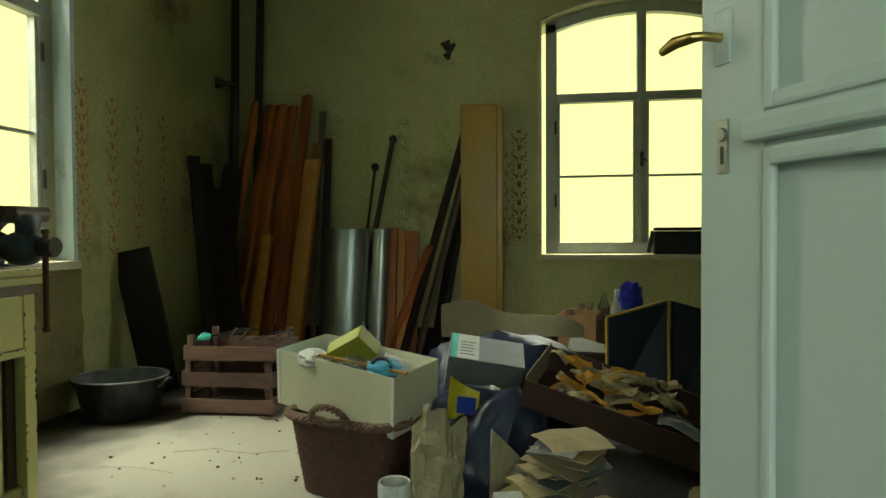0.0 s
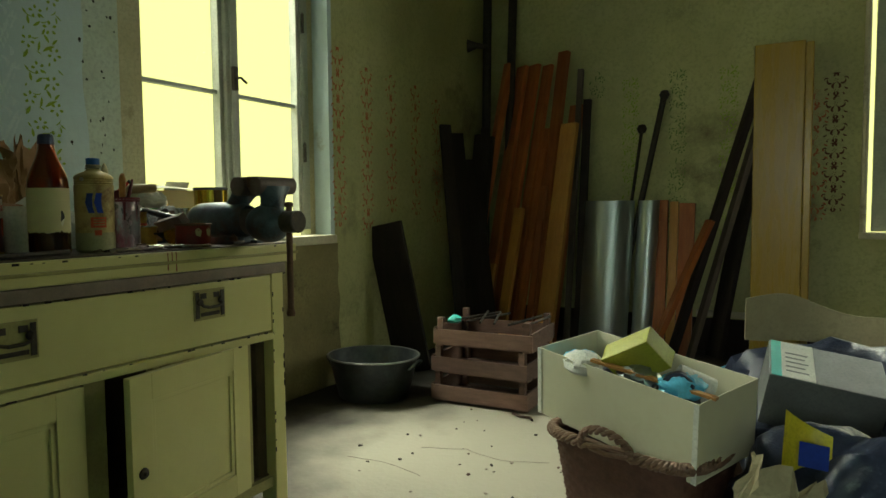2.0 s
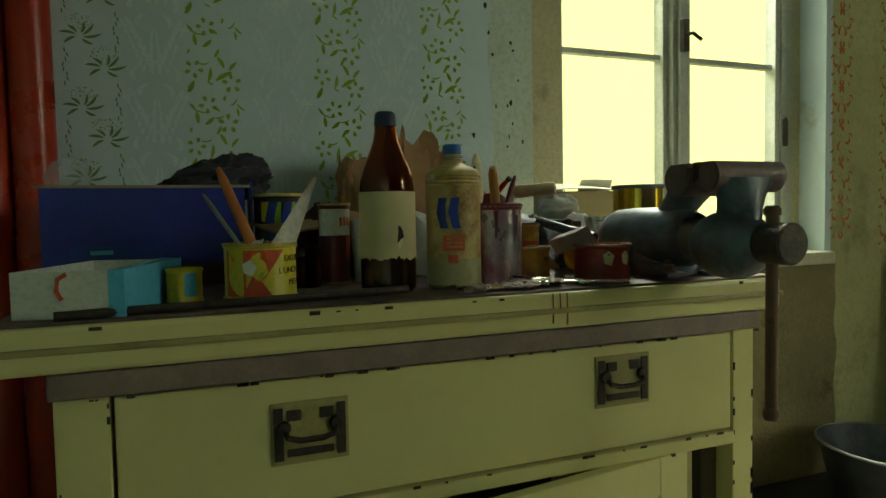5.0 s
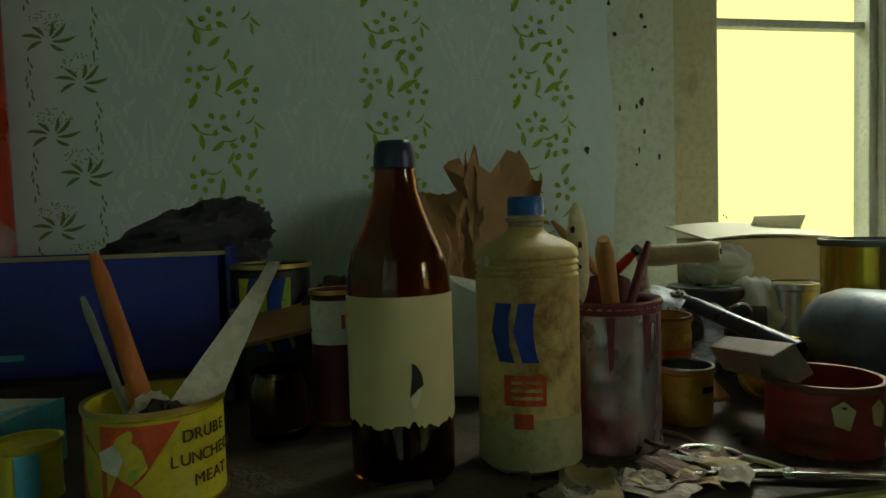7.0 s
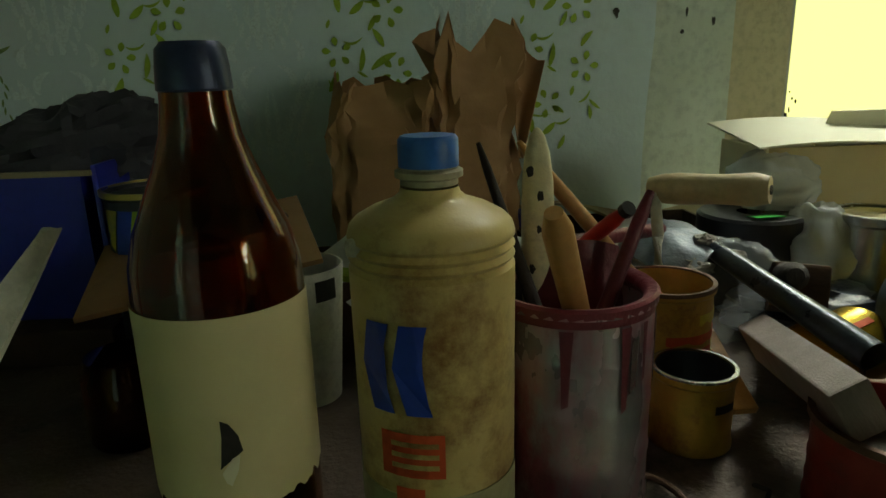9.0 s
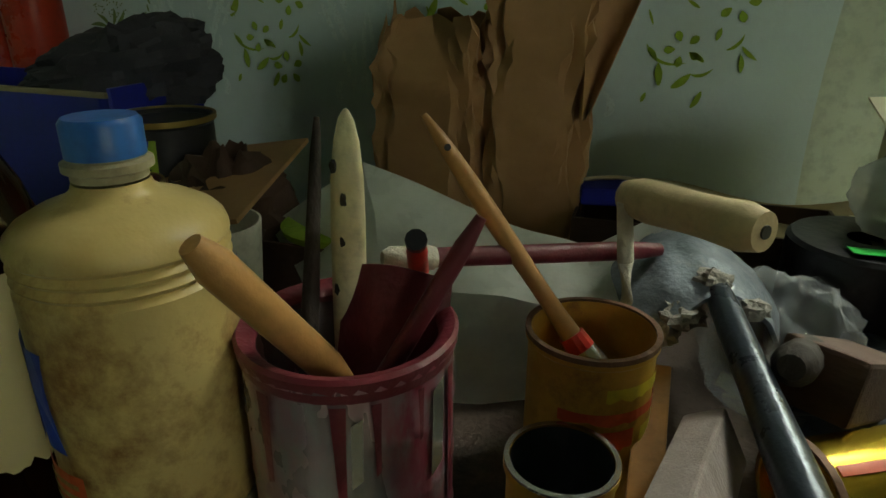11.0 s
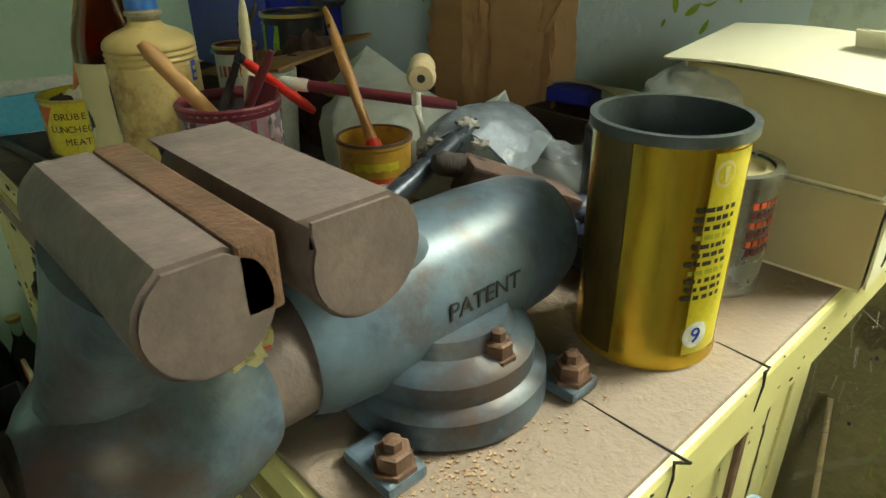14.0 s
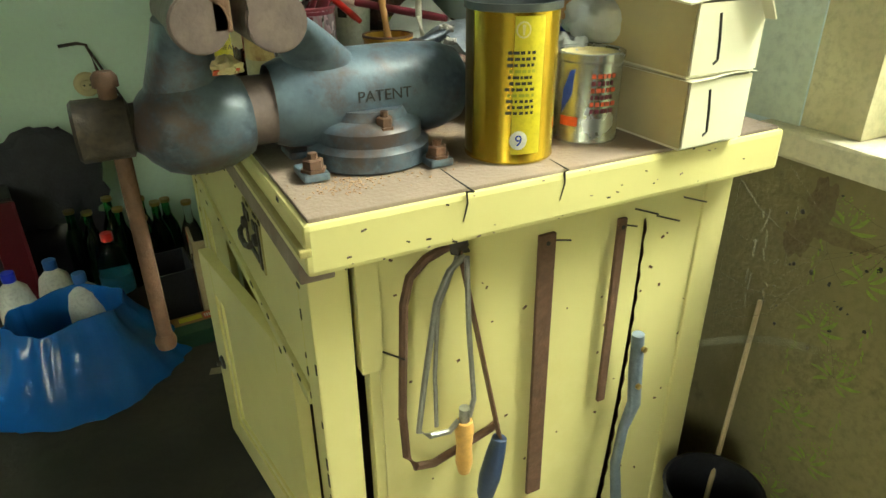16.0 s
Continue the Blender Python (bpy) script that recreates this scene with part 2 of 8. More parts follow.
old_paper = shade("yellowed_paper", ((0.42, 0.33, 0.18), (0.33, 0.25, 0.13)), 0.85, 0, 14, 0.15, 90, None, 0.6, vary=0.3)
label_paper = shade("aged_label_paper", ((0.62, 0.54, 0.30), (0.55, 0.47, 0.25)), 0.7, 0, 14, 0.04, 60, (0.40, 0.30, 0.15), 0.66, grain=0.93)
white_paper = shade("white_paper", ((0.74, 0.74, 0.68), (0.66, 0.66, 0.60)), 0.7, 0, 20, 0.2)
amber = clear("amber_bottle_glass", (0.42, 0.10, 0.012), 0.04, 1.5)
green_glass = clear("green_bottle_glass", (0.10, 0.48, 0.16), 0.05, 1.5)
clear_glass = clear("clear_window_glass", (0.97, 0.98, 0.95), 0.02, 1.05)
clear_plastic = clear("clear_bottle_plastic", (0.85, 0.9, 0.92), 0.1, 1.2)
hdpe = shade("yellowed_plastic_bottle", ((0.55, 0.42, 0.17), (0.46, 0.33, 0.12)), 0.4, 0, 14, 0.08, 90, (0.19, 0.085, 0.022), 0.52, grain=0.92)
hdpe_low = shade("murky_plastic_bottle_base", ((0.40, 0.36, 0.19), (0.34, 0.31, 0.17)), 0.4, 0, 14, 0.08)
blue_cap = shade("blue_plastic_cap", ((0.025, 0.12, 0.42), (0.02, 0.10, 0.34)), 0.35, 0, 30, 0.05)
navy_cap = shade("dark_crown_cap", ((0.02, 0.03, 0.07), (0.03, 0.04, 0.09)), 0.35, 0.4, 30, 0.05)
cap_grey = shade("grimy_bottle_neck", ((0.42, 0.37, 0.24), (0.2, 0.17, 0.11)), 0.5, 0, 60, 0.1)
blue_print = shade("blue_print", ((0.012, 0.045, 0.36), (0.01, 0.035, 0.28)), 0.4, 0, 40, 0.02)
red_print = shade("orange_red_print", ((0.62, 0.09, 0.025), (0.52, 0.07, 0.02)), 0.45, 0, 40, 0.02)
black_ink = shade("black_ink", ((0.015, 0.014, 0.012), (0.025, 0.022, 0.02)), 0.6, 0, 60, 0.02)
blue_card = shade("blue_carton", ((0.022, 0.03, 0.34), (0.016, 0.022, 0.26)), 0.35, 0, 9, 0.04)
light_blue_card = shade("light_blue_carton", ((0.10, 0.48, 0.72), (0.08, 0.40, 0.62)), 0.45, 0, 9, 0.04)
teal_print = shade("turquoise_print", ((0.05, 0.48, 0.42), (0.04, 0.40, 0.35)), 0.5, 0, 9, 0.02)
grey_card = shade("grey_carton", ((0.15, 0.16, 0.16), (0.12, 0.125, 0.12)), 0.6, 0, 9, 0.05)
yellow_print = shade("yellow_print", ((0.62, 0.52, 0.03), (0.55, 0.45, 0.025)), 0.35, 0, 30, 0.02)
olive_print = shade("green_yellow_carton", ((0.36, 0.36, 0.04), (0.30, 0.30, 0.03)), 0.4, 0, 12, 0.03)
gold_tin = shade("gold_lacquered_tin", ((0.66, 0.47, 0.05), (0.50, 0.30, 0.025)), 0.22, 0.8, 14, 0.04, 90, (0.26, 0.13, 0.015), 0.62, (1, 1, 0.35))
# Gold lacquer darkened for the shadowed side of the tall tin.
gold_shade = shade("shaded_gold_lacquer", ((0.10, 0.075, 0.03), (0.16, 0.10, 0.025)), 0.3, 0.6, 16, 0.05, 90, (0.05, 0.04, 0.025), 0.6, (1, 1, 0.3))
rusty_tin = shade("yellow_rusty_tin", ((0.55, 0.33, 0.045), (0.40, 0.20, 0.03)), 0.45, 0.3, 26, 0.1, 90, (0.20, 0.08, 0.03), 0.58)
silver_tin = shade("tinplate", ((0.55, 0.56, 0.54), (0.42, 0.43, 0.42)), 0.25, 0.85, 20, 0.06, 90, (0.25, 0.22, 0.2), 0.68)
maroon_paint = shade("dried_maroon_paint", ((0.16, 0.022, 0.035), (0.11, 0.016, 0.026)), 0.4, 0, 30, 0.2)
maroon_tin = shade("paint_smeared_tin", ((0.42, 0.44, 0.47), (0.34, 0.05, 0.10)), 0.28, 0.55, 15, 0.08, 90, (0.16, 0.03, 0.05), 0.58, (1, 1, 0.45))
red_paint = shade("red_lacquer", ((0.60, 0.03, 0.02), (0.50, 0.025, 0.018)), 0.3, 0, 30, 0.04)
dark_red_tin = shade("dark_red_tin", ((0.26, 0.022, 0.015), (0.19, 0.018, 0.013)), 0.4, 0.1, 16, 0.05, 90, (0.09, 0.03, 0.02), 0.6)
red_pipe = shade("red_oil_paint", ((0.42, 0.035, 0.012), (0.34, 0.025, 0.01)), 0.3, 0, 10, 0.06)
dark_red_paint = shade("dark_red_paint", ((0.115, 0.012, 0.02), (0.09, 0.01, 0.016)), 0.35, 0, 10, 0.06)
pale_cream = shade("cream_painted_stick", ((0.72, 0.66, 0.44), (0.62, 0.55, 0.34)), 0.45, 0, 40, 0.12, 150, (0.35, 0.27, 0.16), 0.70)
spade_steel = shade("mortar_smeared_steel", ((0.21, 0.24, 0.29), (0.10, 0.115, 0.145)), 0.5, 0.3, 40, 0.2, 160, (0.34, 0.35, 0.36), 0.64)
socket_steel = shade("oily_dark_socket_steel", ((0.055, 0.065, 0.085), (0.03, 0.036, 0.05)), 0.3, 0.5, 30, 0.1, 120, (0.12, 0.12, 0.12), 0.66)
mortar = shade("dried_mortar", ((0.36, 0.34, 0.31), (0.20, 0.18, 0.165)), 0.95, 0, 60, 0.6, 200)
dusty_scrap = shade("dusty_grey_scrap", ((0.33, 0.28, 0.24), (0.22, 0.18, 0.15)), 0.9, 0, 40, 0.3)
mud_white = shade("paint_crusted_white", ((0.66, 0.64, 0.55), (0.52, 0.49, 0.40)), 0.7, 0, 50, 0.4)
cloth_grey = shade("dark_grey_cloth", ((0.050, 0.050, 0.064), (0.034, 0.034, 0.044)), 0.75, 0, 14, 0.3)
cloth_navy = shade("navy_plastic_sack", ((0.014, 0.02, 0.045), (0.022, 0.03, 0.06)), 0.35, 0, 14, 0.3)
black_plastic = shade("black_plastic", ((0.012, 0.012, 0.016), (0.02, 0.02, 0.026)), 0.35, 0, 14, 0.1)
navy_board = shade("dark_navy_board", ((0.010, 0.022, 0.042), (0.014, 0.028, 0.05)), 0.45, 0, 6, 0.05)
blue_bag_mat = shade("glossy_blue_plastic_bag", ((0.012, 0.135, 0.48), (0.01, 0.11, 0.40)), 0.15, 0, 9, 0.10, 40, grain=0.92)
green_paint = shade("dark_green_tray", ((0.02, 0.07, 0.04), (0.016, 0.055, 0.032)), 0.5, 0, 16, 0.05)
neon_green = shade("bright_green_tag", ((0.05, 0.75, 0.12), (0.045, 0.65, 0.10)), 0.4, 0, 16, 0.02)
white_film = film("white_plastic_film", (0.74, 0.76, 0.72), 0.93, 0.3)
clear_film = film("clear_plastic_film", (0.70, 0.76, 0.82), 0.26, 0.08)
pale_film = film("pale_plastic_film", (0.80, 0.86, 0.90), 0.50, 0.10)
orange_paper = shade("orange_paper", ((0.55, 0.27, 0.03), (0.46, 0.20, 0.02)), 0.7, 0, 20, 0.2)
cobweb_mat = film("cobweb", (0.62, 0.60, 0.55), 0.22, 0.8)
crumbs_mat = shade("wood_shavings", ((0.50, 0.33, 0.20), (0.38, 0.22, 0.13)), 0.8, 0, 30, 0.2, vary=0.2)
outside_mat = bpy.data.materials.new("bright_overcast_distance")
outside_mat.use_nodes = True
on = outside_mat.node_tree
on.nodes.remove(on.nodes["Principled BSDF"])
em = on.nodes.new("ShaderNodeEmission")
em.inputs[0].default_value, em.inputs[1].default_value = (0.97, 0.985, 0.36, 1), 2.0
on.links.new(em.outputs[0], on.nodes["Material Output"].inputs[0])


# ---- mesh helpers ----
def done(bm, name, material, smooth=False):
    bmesh.ops.recalc_face_normals(bm, faces=bm.faces)
    me = bpy.data.meshes.new(name)
    bm.to_mesh(me)
    bm.free()
    me.materials.append(material)
    if smooth:
        me.polygons.foreach_set("use_smooth", [True] * len(me.polygons))
        me.set_sharp_from_angle(angle=radians(38 if smooth is True else 180))
    return me


def part(name, bm, material, parent, label="", smooth=False):
    ob = new(name, done(bm, name, material, smooth))
    ob.parent = parent
    return tagged(ob, label)


def solo(name, bm, material, label, category, m=None, smooth=False, group="", kind=""):
    """A thing that is one mesh."""
    ob = new(name, done(bm, name, material, smooth))
    if m is not None:
        ob.matrix_world = m
    return tagged(ob, label, category, group, kind)


def thing(name, label, category, m=None, group="", kind=""):
    ob = new(name)
    ob.empty_display_size = 0.05
    if m is not None:
        ob.matrix_world = m
    return tagged(ob, label, category, group, kind)


def box(x0, x1, y0, y1, z0, z1, bevel=0.0, bm=None):
    own = bmesh.new()
    bmesh.ops.create_cube(own, size=1)
    for v in own.verts:
        v.co = Vector((x0 + (v.co.x + .5) * (x1 - x0), y0 + (v.co.y + .5) * (y1 - y0), z0 + (v.co.z + .5) * (z1 - z0)))
    if bevel:
        bmesh.ops.bevel(own, geom=own.edges[:], offset=bevel, segments=2, affect='EDGES', profile=0.6)
    return own if bm is None else merge(bm, own)


def merge(bm, own, m=None):
    tmp = bpy.data.meshes.new("tmp")
    if m is not None:
        own.transform(m)
    own.to_mesh(tmp)
    own.free()
    bm.from_mesh(tmp)
    bpy.data.meshes.remove(tmp)
    return bm


def lathe(profile, seg=32, close=True):
    """Turns (radius, height) pairs about the z axis."""
    bm = bmesh.new()
    rings = []
    for r, z in profile:
        if r < 1e-5:
            rings.append([bm.verts.new((0, 0, z))])
        else:
            rings.append([bm.verts.new((r * math.cos(2 * math.pi * k / seg), r * math.sin(2 * math.pi * k / seg), z)) for k in range(seg)])
    for a, b in zip(rings, rings[1:]):
        for k in range(seg):
            n = (k + 1) % seg
            if len(a) == 1 and len(b) > 1:
                bm.faces.new((a[0], b[k], b[n]))
            elif len(b) == 1 and len(a) > 1:
                bm.faces.new((a[k], b[0], a[n]))
            elif len(a) > 1:
                bm.faces.new((a[k], b[k], b[n], a[n]))
    return bm


def tube(points, radius, seg=10, ends=True):
    """A round bar along a line of points; radius may be a list."""
    bm = bmesh.new()
    pts = [Vector(p) for p in points]
    rad = radius if isinstance(radius, (list, tuple)) else [radius] * len(pts)
    up = Vector((0, 0, 1))
    rings = []
    for i, p in enumerate(pts):
        d = (pts[min(i + 1, len(pts) - 1)] - pts[max(i - 1, 0)]).normalized()
        side = d.cross(up if abs(d.z) < 0.95 else Vector((1, 0, 0))).normalized()
        over = side.cross(d)
        rings.append([bm.verts.new(p + rad[i] * (math.cos(2 * math.pi * k / seg) * side + math.sin(2 * math.pi * k / seg) * over)) for k in range(seg)])
    for a, b in zip(rings, rings[1:]):
        for k in range(seg):
            bm.faces.new((a[k], a[(k + 1) % seg], b[(k + 1) % seg], b[k]))
    if ends:
        bm.faces.new(rings[0]), bm.faces.new(rings[-1])
    return bm


def plank(a, b, width, thick, bevel=0.002, turn=0.0):
    """A bevelled board whose axis runs from a to b; turn spins it about its axis."""
    a, b = Vector(a), Vector(b)
    L = (b - a).length
    bm = box(-width / 2, width / 2, -thick / 2, thick / 2, 0, L, bevel)
    q = (b - a).to_track_quat('Z', 'Y').to_matrix().to_4x4()
    return bm, Matrix.Translation(a) @ q @ Matrix.Rotation(radians(turn), 4, 'Z')


def sheet(w, h, nx, ny, fn, thick=0.0):
    """A grid in x and y from 0 to w and h, moved by fn(u, v) -> point, with a thickness."""
    bm = bmesh.new()
    vs = [[bm.verts.new(fn(i / nx, j / ny)) for i in range(nx + 1)] for j in range(ny + 1)]
    for j in range(ny):
        for i in range(nx):
            bm.faces.new((vs[j][i], vs[j][i + 1], vs[j + 1][i + 1], vs[j + 1][i]))
    if thick:
        bmesh.ops.recalc_face_normals(bm, faces=bm.faces)
        bmesh.ops.solidify(bm, geom=bm.faces[:], thickness=thick)
    return bm


def lump(rx, ry, rz, rough, scale, seg=28, seed=0.0, flat=True, ridged=False):
    """A crumpled, bag-like body that stands on z = 0."""
    bm = bmesh.new()
    bmesh.ops.create_uvsphere(bm, u_segments=seg, v_segments=seg * 2 // 3, radius=1)
    off = Vector((seed * 3.7, seed * 1.3, seed * 2.1))
    for v in bm.verts:
        n = noise.noise(v.co * scale + off) + 0.5 * noise.noise(v.co * scale * 2.3 + off)
        if ridged:
            n = 0.5 - abs(n) * 1.6
        k = 1 + rough * n
        v.co = Vector((v.co.x * rx * k, v.co.y * ry * k, (v.co.z * k) * rz))
        if flat and v.co.z < -rz * 0.7:
            v.co.z = -rz * 0.7
    for v in bm.verts:
        v.co.z += rz * 0.7 if flat else rz
    return bm


def crumpled_film(r, h, seed, seg=44):
    """A thin bag: ridged folds that run up and down, open and torn at its top."""
    bm = lump(r, r, h, 0.16, 2.0, seg, seed, True)
    off = Vector((seed, seed * 0.7, 3.1))
    for v in bm.verts:
        d = Vector((v.co.x, v.co.y, 0)).normalized() if v.co.xy.length > 1e-6 else Vector((0, 0, 0))
        q = Vector((v.co.x * 42, v.co.y * 42, v.co.z * 16)) + off
        f = 0.5 - abs(noise.noise(q)) * 2 + 0.5 * (0.4 - abs(noise.noise(q * 2.1)) * 2)
        v.co += d * r * 0.16 * f + Vector((0, 0, h * 0.14 * f if v.co.z > h * 0.4 else 0))
    return bm


def open_box(parent, w, d, h, t, material):
    """Floor and four walls of an open carton, each a part of its own."""
    part("carton_floor", box(-w / 2, w / 2, -d / 2, d / 2, 0, t), material, parent)
    for a in ((-w / 2, w / 2, -d / 2, -d / 2 + t, t, h), (-w / 2, w / 2, d / 2 - t, d / 2, t, h), (-w / 2, -w / 2 + t, -d / 2 + t, d / 2 - t, t, h), (w / 2 - t, w / 2, -d / 2 + t, d / 2 - t, t, h)):
        part("carton_wall", box(*a), material, parent)
    return parent


def can_body(r, h, open_top=True, wall=0.0012, ribs=True, seg=36):
    rim = 0.0018
    prof = [(0, 0.002), (r - 0.004, 0.002), (r - 0.002, 0), (r + rim * .5, 0.001), (r + rim * .5, 0.004), (r, 0.006)]
    if ribs:
        for k in range(3):
            z = h * (0.25 + 0.25 * k)
            prof += [(r, z - 0.003), (r + 0.0006, z), (r, z + 0.003)]
    prof += [(r, h - 0.006), (r + rim, h - 0.004), (r + rim, h), (r - wall, h)]
    if open_top:
        prof += [(r - wall, 0.006), (0, 0.006)]
    else:
        prof += [(r - wall, h - 0.004), (0, h - 0.004)]
    return lathe(prof, seg)


def band(r, z0, z1, a0=0.0, a1=360.0, seg=40, push=0.0006, wave=0.0):
    """A paper label or a print that lies round a cylinder, with a torn lower edge when wave is given."""
    bm = bmesh.new()
    rows = []
    for j in range(5):
        row = []
        for k in range(seg + 1):
            a = radians(a0 + (a1 - a0) * k / seg)
            lo = z0 + wave * (noise.noise(Vector((k * 0.37, 2.2, 0))) + 0.6 * noise.noise(Vector((k * 1.1, 5.2, 0))))
            z = lo + (z1 - lo) * j / 4
            row.append(bm.verts.new(((r + push) * math.cos(a), (r + push) * math.sin(a), z)))
        rows.append(row)
    for a, b in zip(rows, rows[1:]):
        for k in range(seg):
            bm.faces.new((a[k], a[k + 1], b[k + 1], b[k]))
    return bm


def wrap_poly(pts, r, push=0.0011):
    """A flat printed shape, in (degrees, height), wrapped on a cylinder."""
    bm = bmesh.new()
    fine = []
    for (a, z), (b, w) in zip(pts, pts[1:] + pts[:1]):
        for k in range(4):
            fine.append((a + (b - a) * k / 4, z + (w - z) * k / 4))
    f = bm.faces.new([bm.verts.new(((r + push) * math.cos(radians(a)), (r + push) * math.sin(radians(a)), z)) for a, z in fine])
    bmesh.ops.triangulate(bm, faces=[f])
    return bm


# ---- the room ----
def wall_with_opening(name, axis, face, back, a0, a1, z1, openings, material):
    """A thick wall made of blocks round its openings (from, to, sill, head); axis is the way that it faces."""
    bm = bmesh.new()
    cuts = sorted(openings)
    edge = a0
    spans = []
    for o0, o1, zs, zh in cuts:
        spans += [(edge, o0, 0, z1), (o0, o1, 0, zs), (o0, o1, zh, z1)]
        edge = o1
    spans.append((edge, a1, 0, z1))
    for p, q, zb, zt in spans:
        if zt - zb > 0.001 and q - p > 0.001:
            if axis == "x":
                box(min(face, back), max(face, back), p, q, zb, zt, bm=bm)
            else:
                box(p, q, min(face, back), max(face, back), zb, zt, bm=bm)
    return tagged(new(name, done(bm, name, material)), kind="structure")


LW = (3.73, 4.84, 0.745, 2.50)     # left window: from, to, sill, head
FW = (1.355, 2.735, 0.70, 2.50)    # far window
wall_with_opening("wall_west", "x", WX, WX - 0.17, BY - 0.3, FY + 0.36, CZ, [LW], plaster_left)
wall_with_opening("wall_north", "y", FY, FY + 0.34, WX, RX, CZ, [FW], plaster)
wall_with_opening("wall_south", "y", BY, BY - 0.22, WX, RX, CZ, [(0.98, 2.02, 0.0, 2.1)], plaster_back)
# Unseen east wall and ceiling, coloured dark to cut the bounced light.
tagged(new("wall_east", done(box(RX, RX + 0.3, BY - 0.3, FY + 0.36, 0, CZ), "wall_east", wood_grey)), kind="structure")
tagged(new("ceiling", done(box(WX - 0.36, RX + 0.3, BY - 0.3, FY + 0.36, CZ, CZ + 0.15), "ceiling", ceiling_paint)), kind="structure")
bmf = sheet(1, 1, 60, 60, lambda u, v: Vector((WX - 0.1 + u * (RX - WX + 0.2), -0.6 + v * (FY + 0.7), 0.004 * noise.noise(Vector((u * 9, v * 9, 0))) - 0.004)))
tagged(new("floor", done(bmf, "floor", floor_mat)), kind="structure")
tagged(new("ground_slab", done(box(WX - 0.4, RX + 0.3, -0.7, FY + 0.4, -0.2, -0.012), "ground_slab", floor_mat)), kind="structure")
# the unseen corridor behind the door, its end opening added for the fill lamp
for nm, a in (("corridor_wall_left", (0.5, 0.7, -0.6, BY - 0.22, 0, 2.6)), ("corridor_wall_right", (2.3, 2.5, -0.6, BY - 0.22, 0, 2.6)),
              ("corridor_sill", (0.5, 2.5, -0.8, -0.6, 0, 0.9)), ("corridor_lintel", (0.5, 2.5, -0.8, -0.6, 2.0, 2.6)), ("corridor_pier", (0.5, 1.0, -0.8, -0.6, 0.9, 2.0)), ("corridor_pier", (2.1, 2.5, -0.8, -0.6, 0.9, 2.0)), ("corridor_ceiling", (0.5, 2.5, -0.8, BY - 0.22, 2.6, 2.7))):
    tagged(new(nm, done(box(*a), nm, plaster_back)), kind="structure")
# broken plaster under the left window and darker, dirty lower wall there
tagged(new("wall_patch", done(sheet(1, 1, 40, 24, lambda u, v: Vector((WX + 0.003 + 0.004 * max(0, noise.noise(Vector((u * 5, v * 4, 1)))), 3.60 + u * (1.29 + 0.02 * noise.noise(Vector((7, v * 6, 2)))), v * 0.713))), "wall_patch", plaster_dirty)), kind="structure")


def arch_z(u, w, spring, rise):
    return spring + rise * (1 - (2 * u - 1) ** 2) if rise else spring


